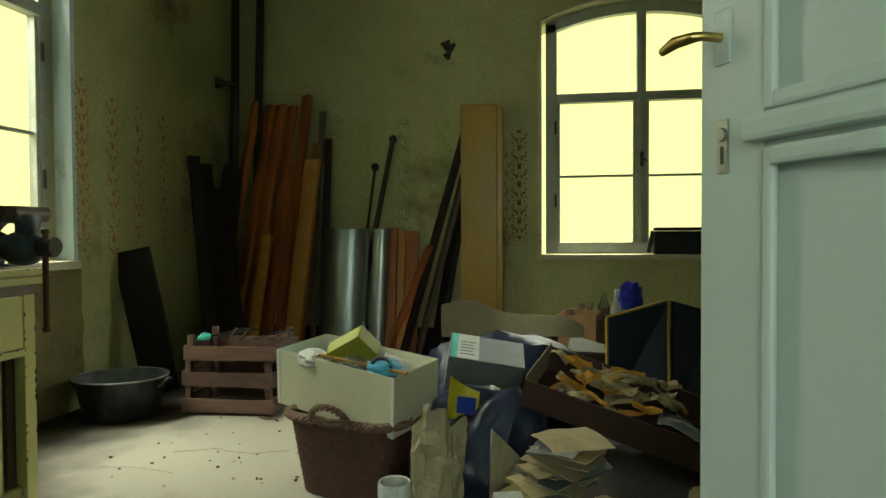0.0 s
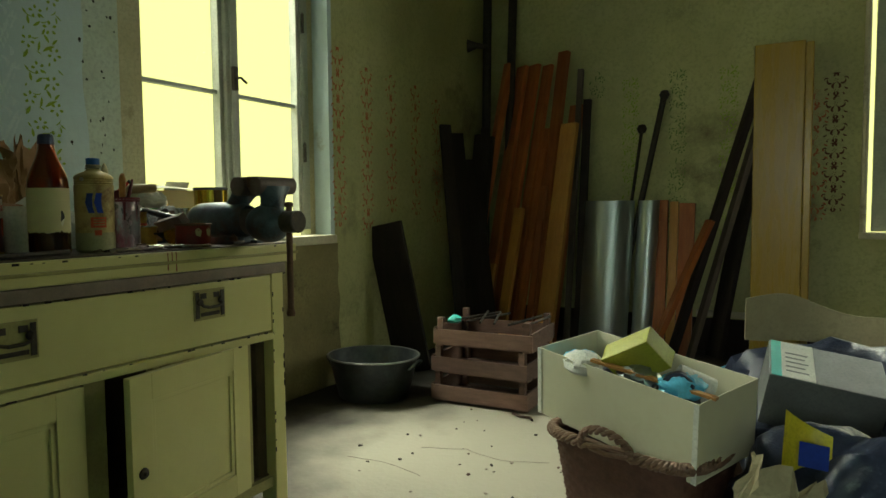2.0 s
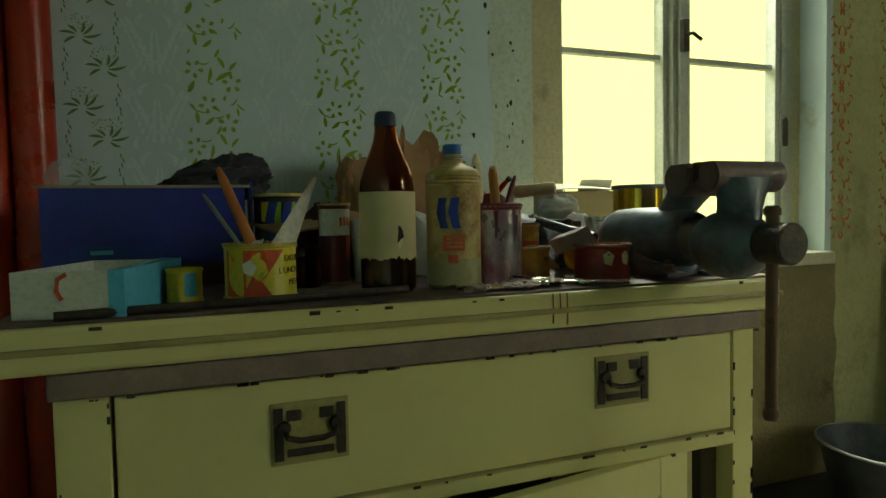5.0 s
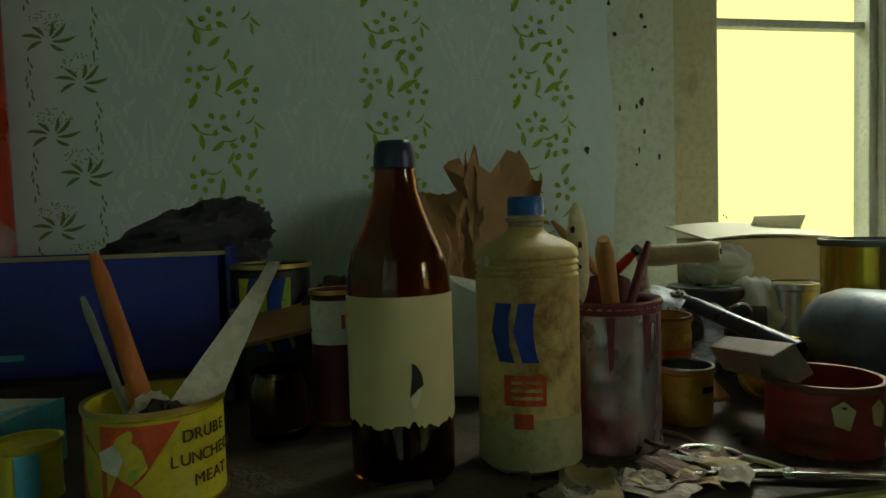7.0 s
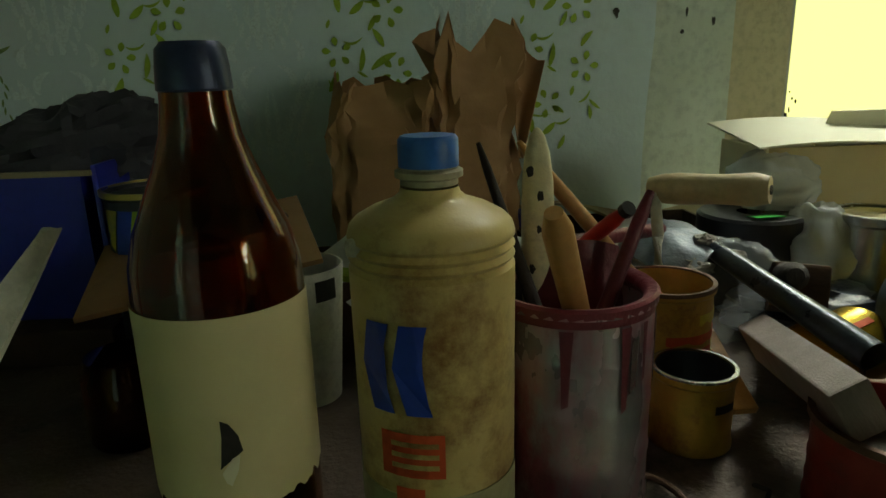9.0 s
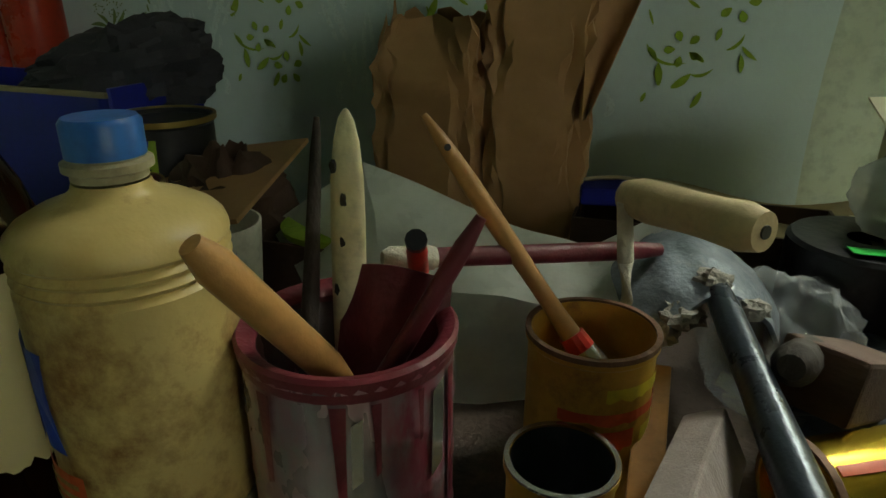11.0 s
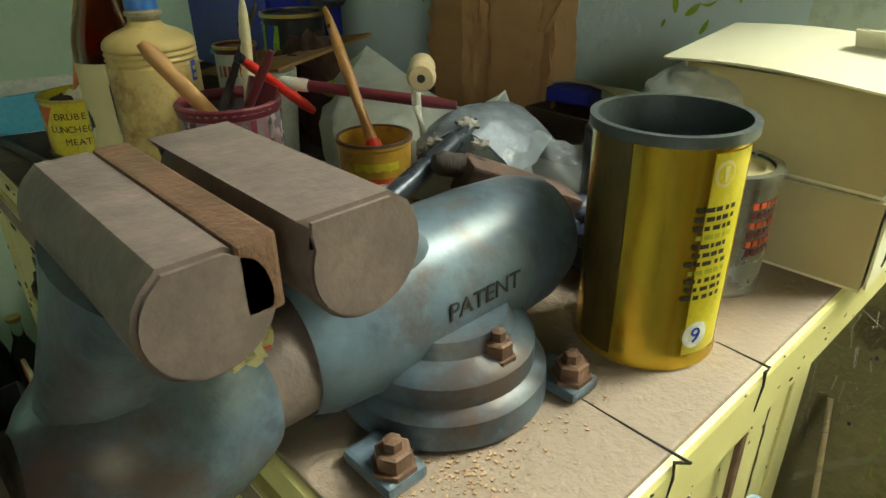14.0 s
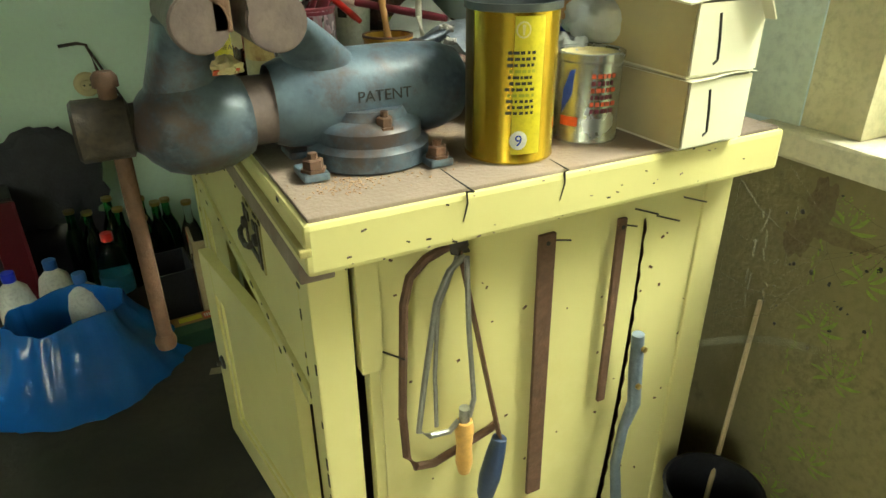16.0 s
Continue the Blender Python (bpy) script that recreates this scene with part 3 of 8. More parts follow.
def make_window(name, m, w, zs, zh, rise, bars, label, fr=0.055):
    """A two-light casement with a transom and thin bars; local x runs along the wall, y outwards."""
    win = thing(name, label, "window", m, kind="structure")
    t = 0.06
    spring = zh - rise

    def pane(x0, x1, z0, z1f, n=10):
        bm = bmesh.new()
        lo = [bm.verts.new((x0 + (x1 - x0) * k / n, 0.035, z0)) for k in range(n + 1)]
        hi = [bm.verts.new((x0 + (x1 - x0) * k / n, 0.035, z1f((x0 + (x1 - x0) * k / n)))) for k in range(n + 1)]
        for k in range(n):
            bm.faces.new((lo[k], lo[k + 1], hi[k + 1], hi[k]))
        return bm
    top = lambda x: arch_z(min(1, max(0, x / w)), w, spring, rise) - fr
    frame_bm = bmesh.new()
    for a in ((0, fr, 0, t, zs, spring), (w - fr, w, 0, t, zs, spring), (fr, w - fr, 0, t, zs, zs + fr)):
        box(*a, bevel=0.004, bm=frame_bm)
    n = 14
    for k in range(n):
        u0, u1 = k / n, (k + 1) / n
        vs = [frame_bm.verts.new((u * w, y, arch_z(u, w, spring, rise) - d)) for u in (u0, u1) for y in (0, t) for d in (0, fr)]
        for f in ((0, 4, 5, 1), (2, 3, 7, 6), (0, 2, 6, 4), (1, 5, 7, 3)):
            frame_bm.faces.new([vs[i] for i in f])
    part("window_frame", frame_bm, sash_paint, win)
    tr = bars[-1]
    part("mullion", box(w / 2 - 0.032, w / 2 + 0.032, -0.012, t - 0.005, zs + fr, spring + rise - fr, 0.006), sash_paint, win)
    part("mullion_bead", box(w / 2 - 0.012, w / 2 + 0.012, -0.024, -0.012, zs + fr, spring + rise - fr, 0.003), sash_paint, win)
    for x0, x1 in ((fr, w / 2 - 0.032), (w / 2 + 0.032, w - fr)):
        part("transom", box(x0, x1, -0.016, t - 0.005, tr - 0.032, tr + 0.032, 0.006), sash_paint, win)
        part("transom_bead", box(x0, x1, -0.03, -0.016, tr - 0.008, tr + 0.014, 0.003), sash_paint, win)
        for zb in bars[:-1]:
            part("glazing_bar", box(x0, x1, 0.02, 0.045, zb - 0.009, zb + 0.009, 0.003), sash_paint, win)
        zz = [zs + fr] + list(bars) + [None]
        for lo, hi in zip(zz, zz[1:]):
            p = part("pane", pane(x0, x1, lo, (lambda x, h=hi: h) if hi else top), clear_glass, win, "clear dusty pane")
            p.visible_shadow = False
        # sash stiles
        for xa in (x0, x1 - 0.022):
            part("sash_stile", box(xa, xa + 0.022, 0.006, 0.05, zs + fr, tr - 0.032, 0.003), sash_paint, win)
    for z in (zs + 0.33, tr - 0.25):
        for x in (fr - 0.01, w - fr + 0.01):
            part("hinge", lathe([(0, 0), (0.008, 0), (0.008, 0.09), (0, 0.1)], 10), iron, win).location = (x, -0.008, z)
    lv = part("latch", box(-0.012, 0.012, -0.02, 0, -0.05, 0.05, 0.003), iron, win)
    lv.location = (w / 2, -0.02, zs + 0.66)
    part("latch_knob", tube([(0, -0.02, 0), (0.0, -0.045, 0.0), (0.03, -0.05, -0.02)], 0.006, 8), iron, win).location = (w / 2, -0.02, zs + 0.66)
    return win


# left window, in the recess of the west wall
make_window("window_1", Matrix.Translation((WX - 0.10, LW[0] + 0.085, 0)) @ Matrix.Rotation(radians(90), 4, 'Z'), 0.995, 0.785, 2.50, 0.14, (1.385, 1.99),
            "grey-painted arched casement window with small panes")
# far window
make_window("window_2", Matrix.Translation((FW[0] + 0.03, FY + 0.07, 0)), FW[1] - FW[0] - 0.06, 0.735, 2.50, 0.13, (1.285, 1.835),
            "grey-painted arched casement window over a shallow sill", 0.080)
# reveals that fill between wall and frame, and arches
for nm, a in (("reveal", (WX - 0.168, WX - 0.003, LW[0], LW[0] + 0.09, 0.758, 2.36)), ("reveal", (WX - 0.168, WX - 0.10, LW[1] - 0.035, LW[1], 0.745, 2.5))):
    tagged(new(nm, done(box(*a), nm, cream_plaster)), kind="structure")


def arch_fill(name, m, w, spring, rise, z1, depth, material):
    bm = bmesh.new()
    n = 18
    for k in range(n):
        u0, u1 = k / n, (k + 1) / n
        vs = [bm.verts.new((u * w, y, z)) for u in (u0, u1) for y in (0, depth) for z in (arch_z(u, w, spring, rise), z1)]
        for f in ((0, 4, 6, 2), (0, 1, 5, 4), (2, 6, 7, 3)):
            bm.faces.new([vs[i] for i in f])
    ob = new(name, done(bm, name, material))
    ob.matrix_world = m
    tagged(ob, kind="structure")


arch_fill("window_arch", Matrix.Translation((FW[0], FY - 0.001, 0)), FW[1] - FW[0], 2.37, 0.13, 2.51, 0.34, plaster)
arch_fill("window_arch", Matrix.Translation((WX + 0.001, LW[0], 0)) @ Matrix.Rotation(radians(90), 4, 'Z'), LW[1] - LW[0], 2.36, 0.14, 2.51, 0.168, plaster_left)
# pale moulding round the far window
n = 22
bm = bmesh.new()
pts = [(FW[0] - 0.012, FY - 0.006, 0.70)] + [(FW[0] - 0.012 + (FW[1] - FW[0] + 0.024) * k / n, FY - 0.006, arch_z(k / n, 1, 2.375, 0.145)) for k in range(n + 1)] + [(FW[1] + 0.012, FY - 0.006, 0.70)]
tagged(new("trim", done(tube(pts, 0.016, 8), "trim", sill_paint, True)), kind="structure")
tagged(new("window_sill", done(box(FW[0] - 0.03, FW[1] + 0.03, FY - 0.035, FY + 0.08, 0.695, 0.732, 0.006), "window_sill", sill_paint)), kind="structure")
tagged(new("window_sill", done(box(WX - 0.12, WX + 0.03, LW[0] - 0.05, LW[1] + 0.015, 0.715, 0.757, 0.006), "window_sill", sill_paint)), kind="structure")
# the bright distance outside
for nm, a in (("backdrop", (-3.4, -3.3, 0, 9, -2, 7)), ("backdrop", (-2, 7, 9.0, 9.1, -2, 7))):
    o = tagged(new(nm, done(box(*a), nm, outside_mat)), kind="structure")
    o.visible_shadow = False
tagged(new("baseboard", done(box(WX, RX, FY - 0.03, FY, 0, 0.20, 0.004), "baseboard", wood_dark)), kind="structure")

# door leaf, standing open beside the doorway
door = thing("door_1", "white-painted panelled wooden door standing open, brass handle", "door", Matrix.Translation((1.615, 2.81, 0)) @ Matrix.Rotation(radians(-64.5), 4, 'Z') @ Matrix.Scale(-1, 4, (0, 1, 0)), kind="structure")
DW, DH = 0.84, 2.06
for nm, a in (("stile", (0, 0.115, -0.04, 0, 0, DH)), ("stile", (DW - 0.115, DW, -0.04, 0, 0, DH)), ("rail", (0.115, DW - 0.115, -0.04, 0, 0, 0.2)),
              ("rail", (0.115, DW - 0.115, -0.04, 0, 0.985, 1.03)), ("rail", (0.115, DW - 0.115, -0.04, 0, DH - 0.12, DH))):
    part(nm, box(*a, bevel=0.003), white_paint, door)
for z0, z1 in ((0.2, 0.985), (1.03, DH - 0.12)):
    part("panel", box(0.115, DW - 0.115, -0.026, -0.014, z0, z1), white_paint, door)
    for a in ((0.115, 0.132, -0.006, 0.006, z0, z1), (DW - 0.132, DW - 0.115, -0.006, 0.006, z0, z1), (0.132, DW - 0.132, -0.006, 0.012, z1 - 0.022, z1), (0.132, DW - 0.132, -0.006, 0.006, z0, z0 + 0.02)):
        part("moulding", box(*a, bevel=0.005), white_paint, door)
part("rail_cap", box(0.10, DW - 0.10, -0.004, 0.024, 0.992, 1.022, 0.007), white_paint, door)
part("handle_rose", box(0.030, 0.060, 0, 0.004, 1.10, 1.17, 0.003), white_paint, door)
part("door_handle", tube([(0.042, 0.003, 1.135), (0.042, 0.03, 1.135), (0.036, 0.038, 1.135), (0.0, 0.042, 1.137), (-0.030, 0.040, 1.133)], [0.006, 0.006, 0.007, 0.0085, 0.006], 12), brass, door, "brass lever handle", True)
part("escutcheon", box(0.035, 0.055, 0.0, 0.003, 0.960, 1.030, 0.0014), steel, door, "dull metal keyhole plate")
part("keyhole", box(0.042, 0.048, 0.003, 0.0042, 0.972, 0.995, 0.0006), iron, door)
part("key_cover", lathe([(0, 0), (0.009, 0), (0.008, 0.003), (0, 0.004)], 16), steel, door, "", True).matrix_basis = pose(0.045, 0.003, 1.010, -90, 0, 0)
for z in (0.3, 1.75):
    part("hinge", tube([(DW + 0.004, 0, z), (DW + 0.004, 0, z + 0.1)], 0.009, 10), steel, door)
for nm, a in (("door_frame", (0.92, 0.98, BY - 0.235, BY + 0.015, 0, 2.16)), ("door_frame", (2.02, 2.08, BY - 0.235, BY + 0.015, 0, 2.16)), ("door_frame", (0.98, 2.02, BY - 0.235, BY + 0.015, 2.1, 2.16))):
    tagged(new(nm, done(box(*a, bevel=0.004), nm, white_paint)), kind="structure")

# ---- the old kitchen cabinet that serves as a bench ----
CX, CY0, CY1, TOP = -0.222, 2.695, 3.737, 0.787
cab = thing("cabinet", "cream-yellow painted old kitchen base cabinet used as workbench, one door ajar", "cabinet", Matrix.Translation((-0.52, 3.21, 0)))
CO = Vector((-0.52, 3.21, 0))


def cpart(name, bm, material, parent=None, label="", smooth=False):
    bm.transform(Matrix.Translation(-CO))
    return part(name, bm, material, parent or cab, label, smooth)


BX = -0.835
for y0, y1 in ((CY0, CY0 + 0.058), (CY1 - 0.045, CY1)):
    cpart("corner_post", box(CX - 0.045, CX, y0, y1, 0, 0.728, 0.003), cream)
    cpart("corner_post", box(BX, BX + 0.05, y0, y1, 0, 0.728, 0.003), cream)
cpart("side_panel", box(BX + 0.05, CX - 0.075, CY1 - 0.018, CY1 - 0.004, 0.06, 0.728), cream, None, "cream-painted end panel with hooks for tools")
cpart("side_stile", box(CX - 0.080, CX - 0.052, CY1 - 0.022, CY1 - 0.001, 0.56, 0.728, 0.002), cream)
cpart("side_stile", box(CX - 0.080, CX - 0.062, CY1 - 0.026, CY1 - 0.006, 0.0, 0.56, 0.002), cream)
cpart("side_panel", box(BX + 0.05, CX - 0.045, CY0 + 0.004, CY0 + 0.018, 0.06, 0.728), cream)
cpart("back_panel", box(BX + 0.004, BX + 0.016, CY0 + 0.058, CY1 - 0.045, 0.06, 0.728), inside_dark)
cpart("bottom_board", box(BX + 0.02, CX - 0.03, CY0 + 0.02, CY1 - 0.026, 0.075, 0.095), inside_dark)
cpart("edge_band", box(CX - 0.03, CX + 0.008, CY0 - 0.004, CY1 + 0.004, 0.698, 0.728, 0.003), edge_band, None, "worn grey-brown band under the top")
cpart("drawer_rail", box(CX - 0.03, CX + 0.004, CY0 + 0.058, CY1 - 0.045, 0.505, 0.527, 0.004), cream)
drawer = cpart("drawer_front", box(CX - 0.02, CX - 0.001, CY0 + 0.062, CY1 - 0.049, 0.531, 0.694, 0.003), cream)
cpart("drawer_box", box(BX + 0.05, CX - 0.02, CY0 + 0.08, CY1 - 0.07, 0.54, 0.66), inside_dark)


def pull(y, z):
    """A pressed plate with a small bail handle."""
    pl = cpart("drawer_pull", box(CX - 0.001, CX + 0.0015, y - 0.05, y + 0.05, z - 0.04, z + 0.04, 0.0006), cream_dark, drawer, "black and cream pressed metal drawer pull")
    bm = bmesh.new()
    for a in ((-0.046, -0.034, -0.034, 0.034), (0.034, 0.046, -0.034, 0.034), (-0.03, -0.012, 0.016, 0.03), (0.012, 0.03, 0.016, 0.03), (-0.03, 0.03, -0.03, -0.020)):
        box(CX + 0.0015, CX + 0.004, y + a[0], y + a[1], z + a[2], z + a[3], 0.001, bm)
    merge(bm, tube([(CX + 0.004, y - 0.034, z + 0.008), (CX + 0.014, y - 0.03, z - 0.002), (CX + 0.016, y - 0.014, z - 0.006), (CX + 0.016, y + 0.014, z - 0.006), (CX + 0.014, y + 0.03, z - 0.002), (CX + 0.004, y + 0.034, z + 0.008)], 0.004, 8))
    for dy in (-0.034, 0.034):
        merge(bm, lathe([(0, 0), (0.010, 0.0), (0.008, 0.006), (0, 0.008)], 10), Matrix.Translation((CX + 0.003, y + dy, z + 0.008)) @ Matrix.Rotation(radians(90), 4, 'Y'))
    cpart("bail_handle", bm, iron, drawer)


pull(2.982, 0.625), pull(3.467, 0.638)
MID = 3.185
# Middle stile's shadow is painted in as darker olive; other set-back parts share it.
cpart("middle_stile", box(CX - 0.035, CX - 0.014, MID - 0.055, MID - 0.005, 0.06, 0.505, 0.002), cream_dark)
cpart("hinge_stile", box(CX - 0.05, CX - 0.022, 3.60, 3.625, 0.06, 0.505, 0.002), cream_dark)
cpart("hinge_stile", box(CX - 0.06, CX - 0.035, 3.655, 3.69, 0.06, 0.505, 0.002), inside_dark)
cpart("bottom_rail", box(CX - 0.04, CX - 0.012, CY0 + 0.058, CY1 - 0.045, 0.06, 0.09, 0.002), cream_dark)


def cab_door(width, height, m):
    st = 0.062
    p = box(-0.015, -0.009, st, width - st, st, height - st)
    p.transform(m)
    d = cpart("cabinet_door", p, cream, None, "cream-painted panelled cabinet door")
    for nm, a in (("stile", (-0.02, 0, 0, st, 0, height)), ("stile", (-0.02, 0, width - st, width, 0, height)), ("rail", (-0.02, 0, st, width - st, 0, st)), ("rail", (-0.02, 0, st, width - st, height - st, height)),
                  ("moulding", (-0.012, -0.004, st, st + 0.012, st, height - st)), ("moulding", (-0.012, -0.004, width - st - 0.012, width - st, st, height - st)),
                  ("moulding", (-0.012, -0.004, st, width - st, st, st + 0.012)), ("moulding", (-0.012, -0.004, st, width - st, height - st - 0.012, height - st))):
        p = box(*a, bevel=0.002)
        p.transform(m)
        cpart(nm, p, cream, d)
    return d


cab_door(MID - 0.06 - CY0 - 0.062, 0.405, Matrix.Translation((CX - 0.002, CY0 + 0.062, 0.095)))
ajar = Matrix.Translation((CX, 3.595, 0.095)) @ Matrix.Rotation(radians(8), 4, 'Z') @ Matrix.Translation((0, -0.405, 0))
dr = cab_door(0.405, 0.412, ajar)
bm = lathe([(0, 0), (0.014, 0), (0.012, 0.004), (0.004, 0.005), (0.004, 0.012), (0, 0.012)], 14)
bm.transform(ajar @ Matrix.Translation((0, 0.03, 0.185)) @ Matrix.Rotation(radians(90), 4, 'Y'))
cpart("keyhole_plate", bm, iron, dr)
cpart("cabinet_top", box(BX - 0.015, CX + 0.010, CY0 - 0.065, CY1 + 0.050, 0.729, TOP - 0.004, 0.006), cream, None, "thick cream-edged cabinet top")
cpart("top_board", box(BX - 0.008, CX + 0.004, CY0 - 0.058, CY1 + 0.045, TOP - 0.006, TOP, 0.002), bench_skin, None, "scuffed brown bench surface")
cpart("top_moulding", box(CX + 0.004, CX + 0.016, CY0 - 0.066, CY1 + 0.052, 0.752, 0.760, 0.002), cream_dark)
for a, b, c in (((-0.38, 3.801), (-0.383, 3.76), (-0.385, 3.718)), ((-0.5, 3.794), (-0.504, 3.774), (-0.507, 3.748))):
    cpart("crack", tube([(c[0], c[1], TOP + 0.0002), (b[0] - 0.001, b[1], TOP + 0.0003), (a[0] - 0.004, a[1] - 0.006, TOP + 0.0003), (a[0], CY1 + 0.0500, TOP - 0.002), (a[0] - 0.001, CY1 + 0.0506, TOP - 0.014), (a[0] + 0.004, CY1 + 0.0505, TOP - 0.034)], [0.0004, 0.0008, 0.0011, 0.0013, 0.0010, 0.0004], 6), black_ink)

for y, z0 in ((3.338, 0.738), (3.350, 0.752), (3.362, 0.734)):
    cpart("paint_run", tube([(CX + 0.0102, y, TOP - 0.006), (CX + 0.0108, y + 0.0005, (TOP + z0) / 2), (CX + 0.0106, y, z0)], [0.0012, 0.0010, 0.0016], 6), dark_red_tin, None, "dried red paint run")
tagged(new("wall_paint", done(sheet(1, 1, 4, 30, lambda u, v: Vector((WX + 0.0012, 3.605 + 0.02 * noise.noise(Vector((v * 7, 2, 0))) * (1 - u) + u * (LW[0] - 3.605), 0.757 + v * 1.60))), "wall_paint", cream_grey)), kind="structure")
# older olive paint on the stretch of wall beyond the left window
tagged(new("wall_paint", done(box(WX - 0.001, WX + 0.0009, LW[1] + 0.03, FY, 0.0, CZ), "wall_paint", plaster)), kind="structure")


# ---- things on the bench ----
def at(x, y, z=TOP, rz=0.0, rx=0.0, ry=0.0):
    return pose(x, y, z, rx, ry, rz)


def words(text, size, parent, m, material, name="lettering"):
    c = bpy.data.curves.new(name, 'FONT')
    c.body, c.size, c.extrude, c.align_x = text, size, 0.0003, 'CENTER'
    tmp = bpy.data.objects.new("tmp", c)
    me = bpy.data.meshes.new_from_object(tmp)
    bpy.data.objects.remove(tmp)
    me.name = name
    me.materials.clear()
    me.materials.append(material)
    ob = new(name, me)
    ob.parent, ob.matrix_basis = parent, m
    return ob


def words_round(text, size, parent, r, ang, z, material, tilt=0.0):
    """Letters set one by one round a tin."""
    step = math.degrees(size * 0.66 / r)
    for k, ch in enumerate(text):
        a = ang + (k - (len(text) - 1) / 2) * step
        if ch != " ":
            words(ch, size, parent, Matrix.Rotation(radians(a), 4, 'Z') @ Matrix.Translation((r + 0.0016, 0, z + tilt * (k - len(text) / 2))) @ Matrix.Rotation(radians(90), 4, 'Z') @ Matrix.Rotation(radians(90), 4, 'X'), material, "letter")


# amber beer bottle
bottle = thing("beer_bottle", "amber glass beer bottle with torn cream label and dark crown cap", "bottle", at(-0.331, 3.125))
R = 0.0415
out = [(0, 0.004), (0.030, 0.002), (R - 0.004, 0), (R, 0.005), (R, 0.152), (R - 0.0012, 0.166), (R - 0.005, 0.181), (R - 0.0115, 0.196), (0.0238, 0.211), (0.0188, 0.226), (0.0166, 0.240), (0.0158, 0.252), (0.0158, 0.258)]
inn = [(r - 0.003 if r > 0.004 else 0, z + (0.006 if z < 0.01 else 0)) for r, z in out]
part("glass", lathe(out + inn[::-1][:-1] + [(0, 0.010)], 48), amber, bottle, "", True)
part("beer_residue", lathe([(0, 0.0105), (R - 0.0045, 0.0105), (R - 0.0045, 0.055), (0, 0.055)], 32), black_plastic, bottle, "dark dried residue", True)
part("label", band(R, 0.050, 0.148, -110, 95, 60, 0.0007, 0.006), label_paper, bottle, "torn cream paper label", True)
part("label_hole", wrap_poly([(4, 0.0985), (9, 0.0965), (14, 0.090), (16, 0.0815), (10, 0.0800), (6, 0.0770), (1, 0.0730), (4, 0.082), (5, 0.090)], R, 0.0014), black_ink, bottle)
part("label_stain", wrap_poly([(2, 0.071), (9, 0.0785), (14, 0.080), (12, 0.072), (7, 0.064), (4, 0.066)], R, 0.0018), card_white, bottle, "pale torn flap of the label")
part("crown_cap", lathe([(0, 0.267), (0.013, 0.267), (0.0155, 0.264), (0.0165, 0.256), (0.0172, 0.246), (0.0160, 0.245)], 28), navy_cap, bottle, "dark blue crown cap", True)

# yellowed plastic bottle
pb = thing("plastic_bottle", "yellowed plastic bottle with blue screw cap and faded print", "bottle", at(-0.331, 3.232, TOP, -12))
R = 0.0425
prof = [(0, 0.003), (0.036, 0), (R, 0.006), (R, 0.155)]
for k in range(3):
    z = 0.157 + k * 0.0052
    prof += [(R, z), (R - 0.0022, z + 0.0026), (R, z + 0.0048)]
prof += [(R, 0.174), (R - 0.0012, 0.178), (R - 0.0045, 0.1815), (0.030, 0.1860), (0.019, 0.1900), (0.0155, 0.193), (0.0145, 0.196)]
part("body", lathe([(0, 0.046), (R - 0.0005, 0.046)] + prof[3:], 48), hdpe, pb, "", True)
part("filled_base", lathe(prof[:3] + [(R, 0.046)], 48), hdpe_low, pb, "murky lower part with settled liquid", True)
part("neck", lathe([(0.0145, 0.197), (0.0145, 0.200), (0.017, 0.201), (0.017, 0.204), (0.0145, 0.205), (0.0145, 0.210)], 28), cap_grey, pb, "", True)
bm = lathe([(0, 0.221), (0.0135, 0.221), (0.0150, 0.219), (0.0150, 0.206), (0.0138, 0.206)], 40)
part("screw_cap", bm, blue_cap, pb, "blue screw cap", True)
for a in (-40, -15):
    part("print_mark", wrap_poly([(a, 0.138), (a + 18, 0.138), (a + 10, 0.116), (a + 20, 0.092), (a + 3, 0.092), (a - 6, 0.116)], R), blue_print, pb)
part("print_box", wrap_poly([(-32, 0.058), (12, 0.058), (12, 0.082), (-32, 0.082)], R), red_print, pb, "faded orange print box")
for z in (0.063, 0.069, 0.075):
    part("print_line", wrap_poly([(-24, z), (8, z), (8, z + 0.0028), (-24, z + 0.0028)], R, 0.0016), hdpe, pb)
part("print_mark", wrap_poly([(-22, 0.040), (-2, 0.040), (-2, 0.052), (-22, 0.052)], R), red_print, pb)
part("print_mark", wrap_poly([(131, 0.141), (141, 0.141), (141, 0.160), (131, 0.160)], R), blue_print, pb)
for z in (0.144, 0.151):
    part("print_line", wrap_poly([(133, z), (139, z), (139, z + 0.004), (133, z + 0.004)], R, 0.0016), hdpe, pb)
# Pale block added for the glint on the bottle's shoulder.
part("spout_clip", box(0.038, 0.046, -0.004, 0.004, 0.166, 0.175, 0.003), mud_white, pb).rotation_euler = (0, 0, radians(-55))


def handle_rod(name, a, b, r0, r1, material, parent=None, label="", cat="", seg=12):
    a, b = Vector(a), Vector(b)
    pts = [a + (b - a) * k / 8 for k in range(9)]
    rad = [r0 + (r1 - r0) * k / 8 for k in range(9)]
    rad[0], rad[-1] = r0 * 0.6, r1 * 0.7
    bm = tube(pts, rad, seg)
    if parent:
        return part(name, bm, material, parent, label, True)
    return solo(name, bm, material, label, cat, None, True)


